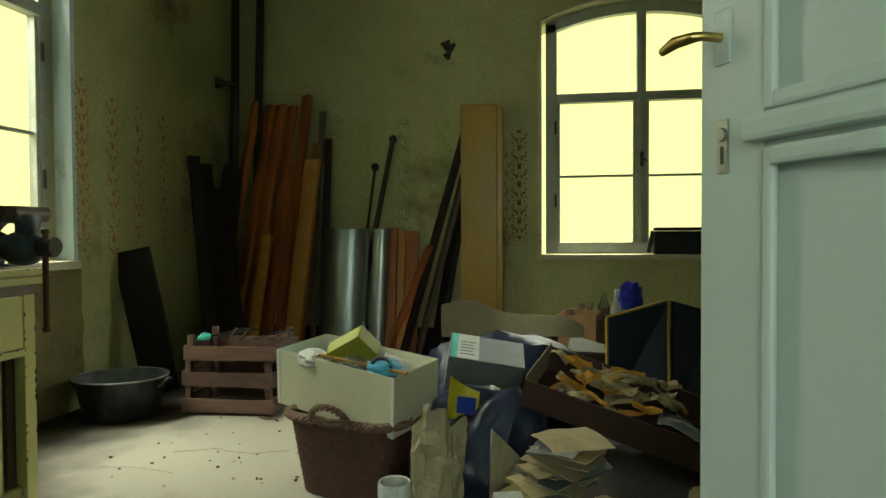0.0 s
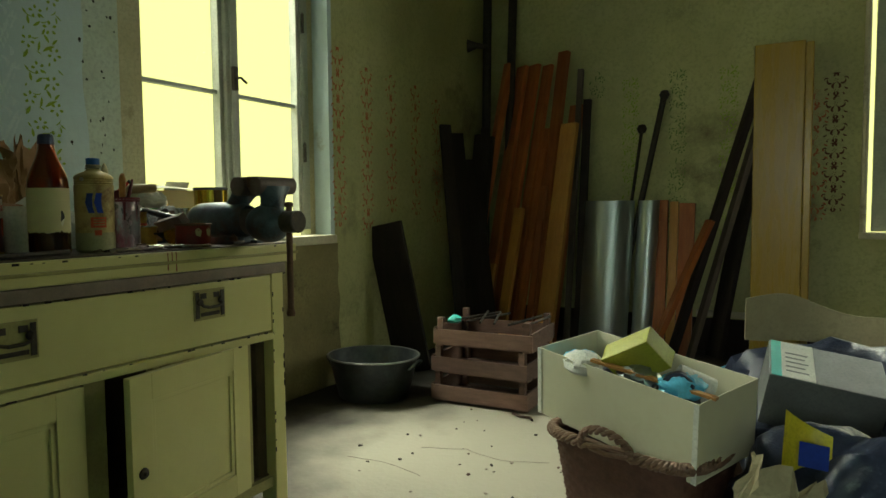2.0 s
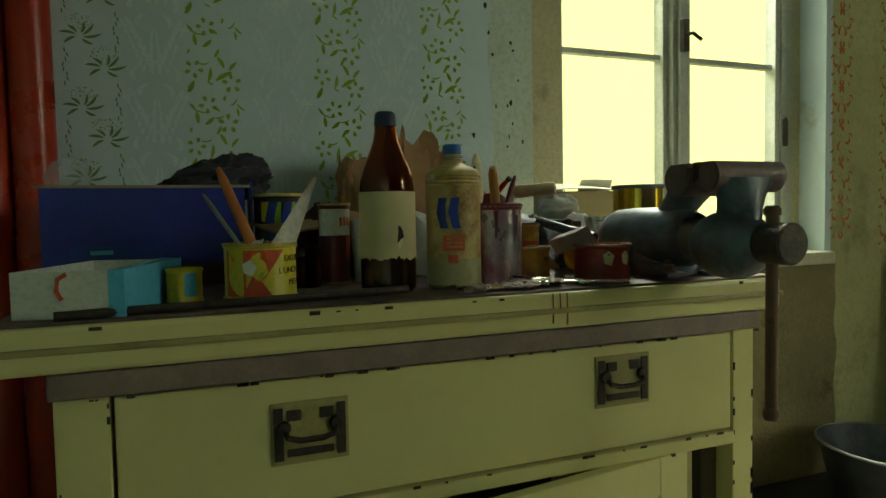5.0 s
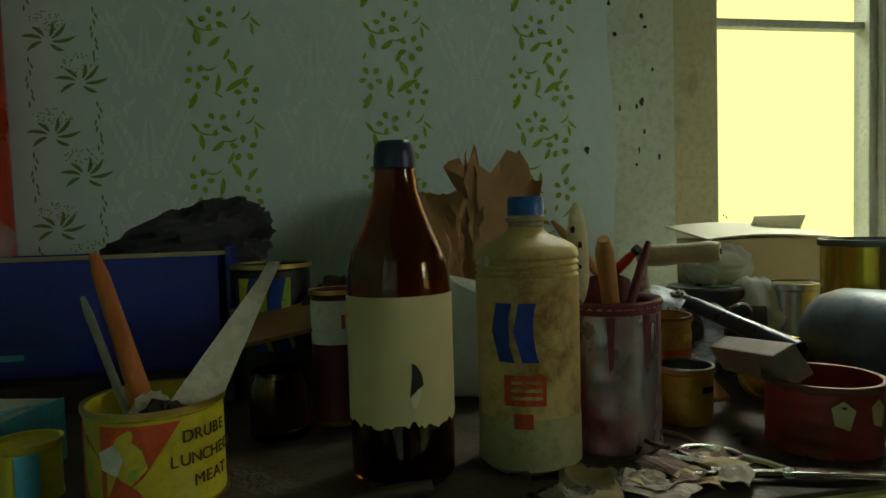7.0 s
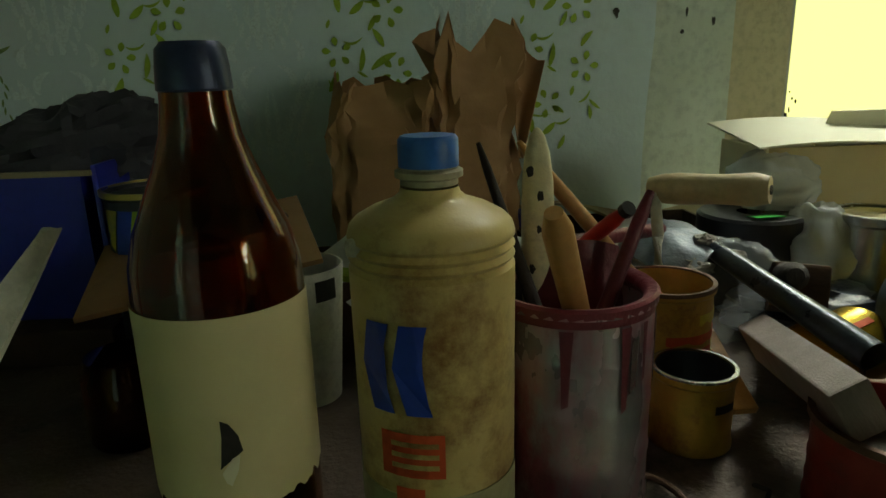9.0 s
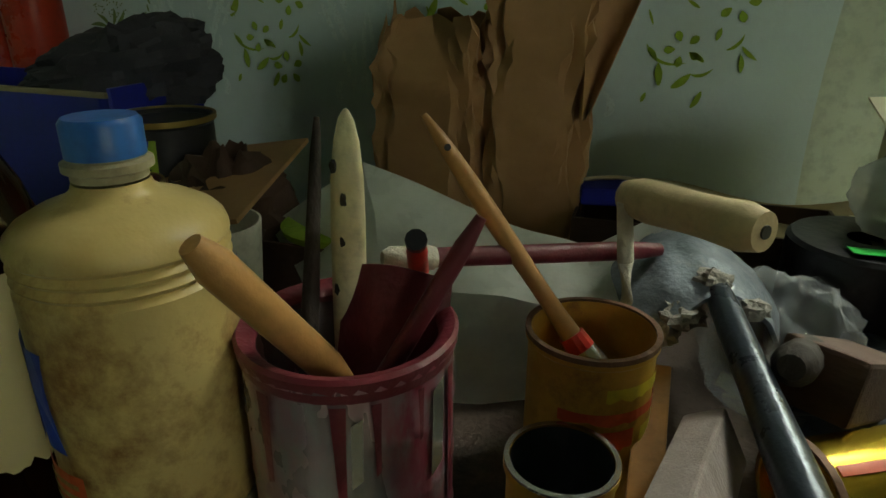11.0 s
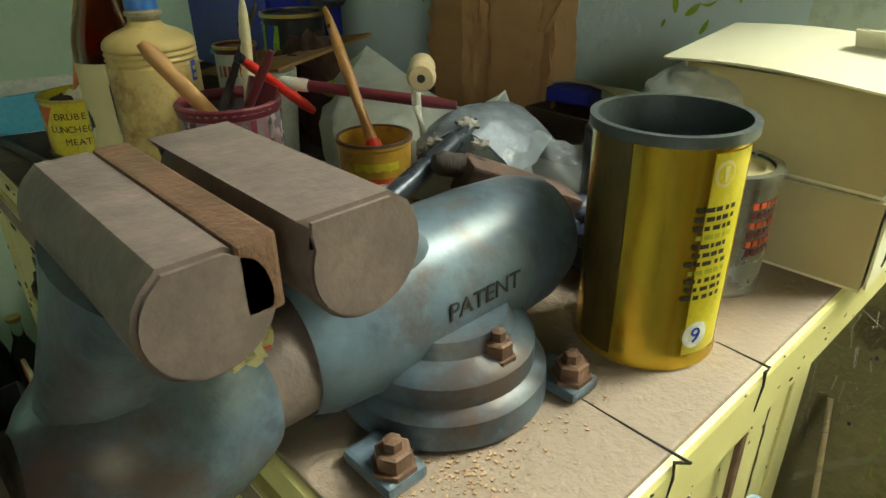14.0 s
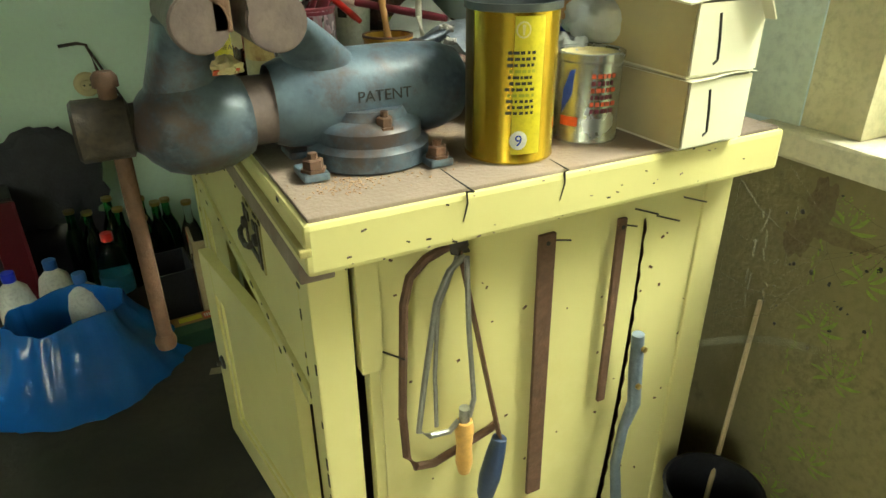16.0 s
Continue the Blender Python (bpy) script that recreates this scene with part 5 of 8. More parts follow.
part("rim", lathe([(0.030, 0.058), (0.0325, 0.058), (0.0325, 0.062), (0.030, 0.062)], 32), rust, gt, "", True)
rl = thing("tape_roll", "black roll wrapped in clear plastic with a green tag", "roll", at(-0.640, 3.590, TOP, 0, 0, 0))
part("roll", lathe([(0.014, 0.0), (0.050, 0), (0.053, 0.003), (0.053, 0.097), (0.050, 0.100), (0.014, 0.100)], 36), black_plastic, rl, "", True)
part("tag", sheet(1, 1, 4, 4, lambda u, v: Vector((0.026 + 0.018 * u, -0.020 + 0.03 * v, 0.1015 + 0.002 * u)), 0.0006), neon_green, rl, "bright green tag")
solo("plastic_bag", crumpled_film(0.050, 0.052, 11.0), clear_film, "crumpled clear plastic bag beside the roll", "bag", at(-0.575, 3.535, TOP), 2)
solo("plastic_bag", crumpled_film(0.046, 0.034, 13.0), pale_film, "shiny clear plastic wrapping over the roll", "bag", at(-0.665, 3.625, TOP + 0.100), 2)
solo("plastic_bag", crumpled_film(0.040, 0.065, 17.0), pale_film, "shiny clear plastic wrapping hanging beside the roll", "bag", at(-0.610, 3.640, TOP), 2)
solo("glove", lump(0.055, 0.07, 0.03, 0.5, 2.0, 30, 14.0, True, False), cloth_navy, "dark crumpled cloth between the tools", "cloth", at(-0.56, 3.60), True)
solo("cardboard", sheet(1, 1, 16, 8, lambda u, v: Vector((-0.84 + 0.06 * v - 0.03 * u, 3.37 + 0.30 * u, TOP + 0.062 + 0.022 * math.cos(4 * u) * v + 0.01 * math.sin(7 * u))), 0.003), card, "torn cardboard flap against the wall", "cardboard", None, True)
open_box(thing("cardboard_box", "low dark brown cardboard box", "box", at(-0.78, 3.49)), 0.10, 0.24, 0.062, 0.003, kraft_dark)
solo("blue_packet", box(-0.02, 0.02, -0.03, 0.03, 0, 0.018, 0.003), blue_card, "small blue paper packet on a box", "packet", at(-0.79, 3.40, TOP + 0.063, 10))

# red tin in front of the vise
r2 = thing("tin_can", "round red tin with pale worn print", "tin", at(-0.302, 3.487))
part("residue", lathe([(0, 0.03), (0.0435, 0.03)], 26), iron, r2)
part("tin", can_body(0.045, 0.060, True), dark_red_tin, r2, "", True)
for a in (-30, 10):
    part("print_patch", wrap_poly([(a, 0.03), (a + 14, 0.026), (a + 20, 0.042), (a + 8, 0.050), (a - 3, 0.044)], 0.045, 0.001), label_paper, r2)
part("rim", lathe([(0.045, 0.056), (0.048, 0.056), (0.048, 0.0605), (0.044, 0.0605)], 36), rust, r2, "", True)

# scissors
sz = thing("scissors", "old steel scissors with looped handles lying on the bench", "scissors", at(-0.272, 3.338, TOP + 0.002))


def ring(cx, cy, rx, ry, rot, r=0.0032, z=0.004):
    pts = []
    for k in range(21):
        a = 2 * math.pi * k / 20
        x, y = rx * math.cos(a), ry * math.sin(a)
        pts.append((cx + x * math.cos(rot) - y * math.sin(rot), cy + x * math.sin(rot) + y * math.cos(rot), z))
    return tube(pts, r, 8, False)


for nm, bm in (("finger_ring", ring(0, 0, 0.023, 0.015, 0.6)), ("finger_ring", ring(-0.018, 0.034, 0.024, 0.015, 1.0)), ("shank", tube([(0.014, 0.014, 0.004), (0.026, 0.04, 0.004), (0.032, 0.066, 0.004)], 0.0036, 8)), ("shank", tube([(-0.004, 0.054, 0.004), (0.014, 0.062, 0.005), (0.032, 0.066, 0.006)], 0.0036, 8)),
               ("blade", box(-0.0055, 0.0055, 0, 0.075, 0, 0.002, 0.0008)), ("blade", box(-0.0055, 0.0055, 0, 0.078, 0.002, 0.004, 0.0008))):
    o = part(nm, bm, bright_steel, sz, "", True)
    if nm == "blade":
        o.matrix_basis = pose(0.030, 0.062, 0.003, 0, 0, -38 if o.name == "blade" else -20)
part("pivot", lathe([(0, 0.009), (0.004, 0.008), (0.005, 0.002)], 12), steel, sz).location = (0.032, 0.066, 0)
for k, (x, y, a) in enumerate(((-0.262, 3.465, 20), (-0.27, 3.30, 80), (-0.25, 3.42, 130))):
    solo("nail", tube([(0, 0, 0.002), (0.045, 0, 0.0025)], 0.0016, 6), rust, "rusty nail lying on the bench", "nail", at(x, y, TOP, a))
solo("paper_scrap", sheet(1, 1, 10, 10, lambda u, v: Vector((0.06 * u, 0.045 * v, 0.004 + 0.010 * abs(noise.noise(Vector((u * 4, v * 4, 2)))))), 0.0008), old_paper, "crumpled scrap of pale paper", "paper", at(-0.30, 3.245, TOP, -20), True)
solo("iron_rod", tube([(-0.283, 3.139, TOP + 0.0065), (-0.262, 2.986, TOP + 0.006), (-0.240, 2.806, TOP + 0.006), (-0.226, 2.700, TOP + 0.006)], [0.0055, 0.006, 0.006, 0.0055], 10), iron, "dark steel rod lying along the bench edge", "rod", None, True)
random.seed(77)
for k in range(13):
    sx, sy, ph = random.uniform(0.028, 0.050), random.uniform(0.020, 0.038), random.uniform(0, 20)
    bm = sheet(1, 1, 8, 7, lambda u, v: Vector((sx * (u - 0.5) + 0.004 * noise.noise(Vector((v * 3, ph, 1))), sy * (v - 0.5) + 0.004 * noise.noise(Vector((u * 3, ph, 5))), 0.002 + 0.009 * abs(noise.noise(Vector((u * 1.9 + ph, v * 1.9, 2)))))), 0.0007)
    solo("paper_scrap", bm, (dusty_scrap, old_paper, dusty_scrap, crate_wood)[k % 4], "crumpled pale paper scrap on the bench", "paper", at(random.uniform(-0.295, -0.236), random.uniform(3.215, 3.375), TOP + 0.0005 * k, random.uniform(0, 180)), False, "scraps on the bench")
for k in range(16):
    x, y, a = random.uniform(-0.33, -0.235), random.uniform(3.20, 3.43), random.uniform(0, 6.3)
    L = random.uniform(0.012, 0.030)
    solo("shaving", tube([(x, y, TOP + 0.003), (x + L * 0.5 * math.cos(a), y + L * 0.5 * math.sin(a), TOP + 0.007), (x + L * math.cos(a + 0.5), y + L * math.sin(a + 0.5), TOP + 0.003)], 0.0016, 5), wood_dark if k % 2 else rust, "small dark curled shaving on the bench", "shaving", None, True, "shavings on the bench")
solo("wire_loop", tube([(-0.318 + 0.030 * math.cos(a * 0.33), 3.352 + 0.022 * math.sin(a * 0.33), TOP + 0.003 + 0.0006 * a) for a in range(18)], 0.0022, 8), rust, "loop of rusty wire lying by the scissors", "wire", None, True)

# ---- the vise ----
VY = 3.622
vise = thing("bench_vise", "large worn blue-grey bench vise bolted to the cabinet", "vise", at(-0.33, VY))
VO = Vector((-0.33, VY, TOP))


def vpart(name, bm, material, parent=None, label="", smooth=True):
    bm.transform(Matrix.Translation(-VO))
    return part(name, bm, material, parent or vise, label, smooth)


def along_x(profile, x0, y, z, seg=36, sq=1.0):
    """Turns (radius, distance) pairs about an axis that runs to +x."""
    bm = lathe(profile, seg)
    if sq != 1.0:
        for v in bm.verts:
            v.co.x *= sq
    bm.transform(Matrix.Translation((x0, y, z)) @ Matrix.Rotation(radians(90), 4, 'Y'))
    return bm


AZ = 0.850
JY, JZ = 3.646, 0.973
bm = along_x([(0, 0), (0.030, 0.002), (0.044, 0.012), (0.052, 0.035), (0.055, 0.08), (0.055, 0.16), (0.050, 0.215), (0.046, 0.225), (0.044, 0.23)], -0.462, VY, AZ + 0.004, 40, 0.95)
for v in bm.verts:
    v.co.y = VY + (v.co.y - VY) * 0.86
vpart("body", bm, vise_paint)
col = bmesh.new()
n = 24
prev = None
for k in range(7):
    f = k / 6
    ringv = []
    for j in range(n):
        a = 2 * math.pi * j / n
        hx, hy = 0.044 - 0.018 * f, 0.027 + 0.038 * f ** 3
        ringv.append(col.verts.new((-0.300 + 0.062 * f ** 1.5 + hx * math.copysign(abs(math.cos(a)) ** 0.9, math.cos(a)), VY + 0.022 * f + hy * math.copysign(abs(math.sin(a)) ** 0.9, math.sin(a)), 0.872 + 0.078 * f)))
    if prev:
        for j in range(n):
            col.faces.new((prev[j], prev[(j + 1) % n], ringv[(j + 1) % n], ringv[j]))
    prev = ringv
col.faces.new(prev)
vpart("fixed_jaw_column", col, vise_paint)


def jaw(x0, x1, cx, r, y0, y1):
    """A jaw block with a flat top from x0 to x1 and a round belly about cx, as seen from its end."""
    bm = bmesh.new()
    n = 18
    zc = JZ - r * 0.86
    prof = [(x0, JZ), (x1, JZ)]
    for k in range(n + 1):
        a = radians(38) - radians(256) * k / n
        prof.append((cx + r * math.cos(a), zc + r * math.sin(a)))
    a = [bm.verts.new((x, y0, z)) for x, z in prof]
    b = [bm.verts.new((x, y1, z)) for x, z in prof]
    bm.faces.new(a), bm.faces.new(b)
    for k in range(len(prof)):
        bm.faces.new((a[k], a[(k + 1) % len(prof)], b[(k + 1) % len(prof)], b[k]))
    bmesh.ops.bevel(bm, geom=[e for e in bm.edges if abs(e.verts[0].co.y - e.verts[1].co.y) < 1e-6], offset=0.002, segments=2, affect='EDGES')
    return bm


vpart("fixed_jaw", jaw(-0.241, -0.199, -0.228, 0.0275, JY - 0.070, JY + 0.070), vise_jaw, None, "brown worn steel jaw")
vpart("moving_jaw", jaw(-0.171, -0.149, -0.1625, 0.0255, JY - 0.070, JY + 0.070), vise_jaw, None, "brown worn steel jaw")
vpart("jaw_plate", box(-0.190, -0.1735, JY - 0.070, JY + 0.070, JZ - 0.030, JZ + 0.0005, 0.002), rust, None, "reddish brown steel jaw plate", False)
bm = along_x([(0.030, 0), (0.038, 0.004), (0.043, 0.012), (0.050, 0.03), (0.053, 0.05), (0.052, 0.072), (0.046, 0.090), (0.034, 0.104), (0.026, 0.110), (0.020, 0.118), (0, 0.119)], -0.212, VY, AZ - 0.004, 40)
vpart("moving_body", bm, vise_paint)
col = bmesh.new()
prev = None
for k in range(6):
    f = k / 5
    ringv = [col.verts.new((-0.146 - 0.010 * f + (0.038 - 0.013 * f) * math.cos(2 * math.pi * j / n), VY + 0.022 * f + (0.030 + 0.036 * f ** 3) * math.sin(2 * math.pi * j / n), 0.868 + 0.080 * f)) for j in range(n)]
    if prev:
        for j in range(n):
            col.faces.new((prev[j], prev[(j + 1) % n], ringv[(j + 1) % n], ringv[j]))
    prev = ringv
col.faces.new(prev)
vpart("moving_jaw_column", col, vise_paint)
vpart("guide_bar", along_x([(0.036, 0), (0.036, 0.05)], -0.245, VY, AZ, 28), vise_jaw)
vpart("spindle_head", along_x([(0, 0), (0.022, 0), (0.022, 0.018), (0.030, 0.021), (0.030, 0.066), (0.027, 0.069), (0, 0.069)], -0.115, VY, AZ, 28), iron, None, "brown steel spindle head")
bar = vpart("tommy_bar", tube([(-0.082, VY, 0.897), (-0.082, VY, 0.60)], 0.0085, 14), rust, None, "rusty steel turning bar hanging down")
vpart("bar_knob", tube([(-0.082, VY, 0.890), (-0.082, VY, 0.899), (-0.082, VY, 0.904)], [0.012, 0.012, 0.008], 14), rust, bar)
vpart("bar_knob", tube([(-0.082, VY, 0.612), (-0.082, VY, 0.603), (-0.082, VY, 0.594)], [0.009, 0.012, 0.010], 14), rust, bar)
base = lathe([(0, 0), (0.066, 0), (0.069, 0.003), (0.068, 0.020), (0.064, 0.024), (0.060, 0.026), (0.060, 0.040), (0.055, 0.046), (0.046, 0.050), (0.042, 0.060), (0, 0.060)], 48)
base.transform(Matrix.Translation((-0.333, 3.642, TOP + 0.0005)))
vpart("swivel_base", base, vise_paint, None, "round swivel base plate")


def bolt(x, y, z, s=0.012):
    bm = lathe([(0, 0), (s * 1.25, 0), (s * 1.25, 0.003), (s, 0.003), (s, 0.012), (s * 0.8, 0.013), (s * 0.5, 0.013), (s * 0.5, 0.019), (0, 0.020)], 6)
    bm.transform(Matrix.Translation((x, y, z)))
    vpart("bolt", bm, rust, None, "", False)


bolt(-0.255, 3.686, TOP + 0.010, 0.011), bolt(-0.388, 3.706, TOP + 0.010, 0.011), bolt(-0.335, 3.689, TOP + 0.044, 0.009), bolt(-0.262, 3.590, TOP + 0.010, 0.011)
for x, y, d in ((-0.255, 3.686, 0.03), (-0.388, 3.706, 0.03), (-0.262, 3.590, -0.03)):
    vpart("lug", box(x - 0.014, x + 0.014, min(y - d, y + math.copysign(0.013, d)), max(y - d, y + math.copysign(0.013, d)), TOP + 0.001, TOP + 0.010, 0.003), vise_paint, None, "", False)
words("PATENT", 0.017, vise, Matrix.Translation(Vector((-0.345, VY + 0.0475, AZ + 0.006)) - VO) @ Matrix.Rotation(radians(180), 4, 'Z') @ Matrix.Rotation(radians(90), 4, 'X'), black_ink)
rag = solo("rag", lump(0.014, 0.016, 0.009, 0.5, 2.2, 22, 21.0), label_paper, "pale soft-wood pad with orange print inside the vise", "pad", pose(-0.186, VY + 0.050, 0.9005), True)
solo("pad_print", box(-0.012, 0.012, -0.012, 0.0, 0, 0.0015, 0.0005), red_print, "orange and white printed scrap in the vise", "scrap", pose(-0.184, VY + 0.064, 0.906, 30, 0, 0))
random.seed(4)
cm = bmesh.new()
for k in range(260):
    x, y = random.choice((random.gauss(-0.275, 0.022), random.gauss(-0.33, 0.06))), random.gauss(3.715, 0.016)
    if y < 3.785 and x < -0.222:
        s = random.uniform(0.0004, 0.0014)
        merge(cm, box(-s, s, -s * 0.6, s * 0.6, 0, s * 0.8), pose(x, y, TOP, 0, 0, random.uniform(0, 180)))
solo("wood_shavings", cm, crumbs_mat, "fine shavings and crumbs on the bench", "shavings", None, False, "", "stuff")

# tins and cartons at the window end
yc = thing("tin_can", "tall yellow-green lacquered tin with dark lettering, open", "can", at(-0.482, 3.702))
R = 0.0495
part("tin", can_body(R, 0.164, True, ribs=False, seg=48), gold_tin, yc, "", True)
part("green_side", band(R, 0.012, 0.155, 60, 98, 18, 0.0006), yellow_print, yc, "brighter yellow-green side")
# Shadow down the tin's seam side, painted on as a dark band.
part("dark_side", band(R, 0.006, 0.158, -30, 4, 14, 0.0006), gold_shade, yc, "seam side with its shadow painted in dark")
part("rim", lathe([(R, 0.158), (R + 0.003, 0.159), (R + 0.003, 0.166), (R - 0.002, 0.166), (R - 0.002, 0.12)], 48), zinc, yc, "grey tinplate rim", True)
part("lining", lathe([(R - 0.0022, 0.163), (R - 0.0022, 0.01), (0, 0.01)], 40), zinc, yc, "", True)
random.seed(9)
for k in range(11):
    z = 0.118 - k * 0.0062
    a0 = random.uniform(50, 56)
    while a0 < 84:
        a1 = a0 + random.uniform(3, 8)
        part("print_line", wrap_poly([(a0, z), (min(a1, 86), z), (min(a1, 86), z + 0.0032), (a0, z + 0.0032)], R, 0.0012), olive_print if k % 4 == 3 else black_ink, yc)
        a0 = a1 + random.uniform(1, 3)
cir = [(70 + 9 * math.cos(k * math.pi / 6), 0.142 + 0.0085 * math.sin(k * math.pi / 6)) for k in range(12)]
part("emblem", wrap_poly(cir, R, 0.0011), label_paper, yc)
part("emblem", wrap_poly([(70 + 7 * math.cos(k * math.pi / 6), 0.142 + 0.0066 * math.sin(k * math.pi / 6)) for k in range(12)], R, 0.0016), yellow_print, yc)
part("emblem", wrap_poly([(69, 0.137), (71, 0.137), (72, 0.147), (68, 0.147)], R, 0.002), label_paper, yc)
part("sticker", wrap_poly([(69 + 11 * math.cos(k * math.pi / 8), 0.028 + 0.0105 * math.sin(k * math.pi / 8)) for k in range(16)], R, 0.0014), white_paper, yc, "round white number sticker")
words_round("9", 0.017, yc, R, 69, 0.022, blue_print)
sv = thing("paint_can", "half-litre tinplate paint can with lid and red print", "can", at(-0.595, 3.695))
R = 0.0395
part("tin", can_body(R, 0.100, False, ribs=False), silver_tin, sv, "", True)
part("lid", lathe([(0, 0.098), (0.026, 0.098), (0.028, 0.1015), (0.034, 0.1015), (0.034, 0.098)], 36), label_paper, sv, "paint-stained press lid", True)
part("rim", lathe([(0.0345, 0.098), (R + 0.002, 0.099), (R + 0.002, 0.104), (0.0345, 0.104)], 40), silver_tin, sv, "", True)
part("print_flash", wrap_poly([(8, 0.035), (26, 0.058), (30, 0.088), (22, 0.086), (10, 0.062)], R, 0.001), blue_print, sv)
part("print_box", wrap_poly([(8, 0.022), (40, 0.022), (40, 0.033), (8, 0.033)], R, 0.001), red_print, sv)
random.seed(12)
for k in range(6):
    z = 0.078 - k * 0.008
    a0 = 58
    while a0 < 98:
        a1 = a0 + random.uniform(4, 9)
        part("print_line", wrap_poly([(a0, z), (a1, z), (a1, z + 0.005), (a0, z + 0.005)], R, 0.0011), maroon_paint if k % 2 else red_print, sv)
        a0 = a1 + random.uniform(2, 4)
for k, (z, dx, rz, flp) in enumerate(((TOP, 0, 1, ()), (TOP + 0.0815, -0.004, -2.5, (("n", 0.03, 62),)))):
    c = thing("carton", "cream cardboard carton with a slotted handle end" if k == 0 else "cream cardboard carton with loose lid on another carton", "box", at(-0.702 + dx, 3.706, z, rz))
    # Side turned from the window: its shade is painted as a tan colour.
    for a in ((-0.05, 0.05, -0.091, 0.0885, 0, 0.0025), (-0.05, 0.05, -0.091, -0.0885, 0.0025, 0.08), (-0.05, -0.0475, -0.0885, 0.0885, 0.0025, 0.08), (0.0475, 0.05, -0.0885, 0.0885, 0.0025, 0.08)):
        part("carton_wall", box(*a), carton_shaded if a[0] > 0.04 else card_white, c)
    part("lid", sheet(1, 1, 6, 6, lambda u, v: Vector((-0.054 + 0.108 * u, -0.100 + 0.196 * v, 0.0815 + (0.010 * (1 - v) * u if k else 0) + 0.002 * math.sin(5 * u)))) if k == 0 else sheet(1, 1, 8, 8, lambda u, v: Vector((-0.060 + 0.124 * u, -0.106 + 0.200 * v, 0.083 + 0.016 * (1 - u) + 0.004 * math.sin(4 * v))), 0.002), card_white, c, "bent lid flap")
    part("slot", tube([(0.018, 0.0917, 0.068), (0.014, 0.0919, 0.04), (0.012, 0.0917, 0.018)], 0.0022, 6), black_ink, c)
    part("slot_end", tube([(0.012, 0.0917, 0.018), (0.018, 0.0917, 0.014)], 0.002, 6), black_ink, c)
    part("end_flap", box(-0.049, 0.049, 0.0905, 0.0925, 0.004, 0.079), card_white, c)
solo("carton_flap", box(-0.03, 0.03, -0.045, 0.045, 0, 0.002), card_white, "standing flap of an opened cream carton", "cardboard", pose(-0.735, 3.77, TOP + 0.166, 0, -60, 0))


# ---- boards, rods and sheets leaning on the north wall ----
def leaner(name, x0, x1, z1, w, t, material, label, cat, foot=0.32, head=0.06, group=""):
    """A board that stands on the floor and leans on the north wall: x at its foot, x at its head."""
    bm, m = plank((x0, FY - foot, 0.0), (x1, FY - head, z1), w, t, 0.002)
    return solo(name, bm, material, label, cat, m, False, group)


for i, (x0, x1, z, w, t, mt, f, h) in enumerate((
        (-0.93, -0.725, 1.86, 0.055, 0.05, wood_red, 0.42, 0.10), (-0.83, -0.64, 1.84, 0.11, 0.03, wood_red, 0.34, 0.06), (-0.73, -0.55, 1.84, 0.10, 0.03, wood_red, 0.36, 0.06),
        (-0.64, -0.46, 1.83, 0.09, 0.03, wood_red, 0.33, 0.05), (-0.46, -0.34, 1.90, 0.075, 0.04, wood_red, 0.36, 0.07), (-0.36, -0.26, 1.55, 0.10, 0.03, wood_red, 0.30, 0.05),
        (-0.34, -0.27, 1.42, 0.12, 0.03, wood_orange, 0.46, 0.16), (-0.53, -0.43, 1.40, 0.05, 0.03, wood_red, 0.44, 0.14), (-0.62, -0.56, 0.88, 0.075, 0.025, wood_orange, 0.50, 0.30),
        (-0.43, -0.40, 1.02, 0.04, 0.025, wood_red, 0.50, 0.28), (-0.80, -0.775, 0.56, 0.05, 0.025, wood_red, 0.54, 0.40), (-0.73, -0.70, 0.52, 0.05, 0.025, wood_orange, 0.54, 0.42),
        (-0.25, -0.235, 1.78, 0.035, 0.03, wood_grey, 0.28, 0.05))):
    leaner("plank", x0, x1, z, w, t, mt, "red-brown planed board leaning on the wall" if mt is wood_red else ("orange pine board leaning among darker boards" if mt is wood_orange else "grey weathered batten leaning on the wall"), "plank", f, h, "boards leaning on the wall")
leaner("dark_plank", -0.17, -0.19, 1.58, 0.05, 0.03, wood_dark, "dark narrow board leaning on the wall", "plank", 0.3, 0.05, "dark boards in the corner")
for x0, x1, z, w in ((-0.90, -0.86, 1.38, 0.10), (-0.83, -0.80, 1.36, 0.07), (-0.80, -0.83, 1.42, 0.06)):
    leaner("dark_plank", x0, x1, z, w, 0.03, wood_dark, "dark old board leaning in the corner", "plank", 0.5, 0.25, "dark boards in the corner")
for y0, y1, z, w in ((5.75, 6.02, 1.36, 0.09), (5.60, 5.88, 1.40, 0.07), (5.90, 6.15, 1.20, 0.16)):
    bm, m = plank((-0.62, y0, 0), (-0.90, y1, z), w, 0.03, 0.002)
    solo("dark_plank", bm, wood_dark, "dark old board leaning against the corner wall", "plank", m, False, "dark boards in the corner")
for x, y, x1, y1 in ((-0.86, 6.33, -0.86, 6.42), (-0.74, 6.40, -0.70, 6.50)):
    solo("iron_pipe", tube([(x, y, 0), (x1, y1, 2.75)], 0.030, 14), iron, "dark iron pipe standing in the corner", "pipe", None, True, "pipes in the corner")
solo("wall_bracket", tube([(-0.96, 6.30, 1.98), (-0.90, 6.32, 1.98), (-0.84, 6.36, 1.97)], [0.045, 0.02, 0.016], 12), iron, "dark iron pipe bracket on the wall", "bracket", None, True)
bm, m = plank((-0.74, 5.25, 0.0), (-0.90, 5.21, 0.80), 0.20, 0.03, 0.003, 90)
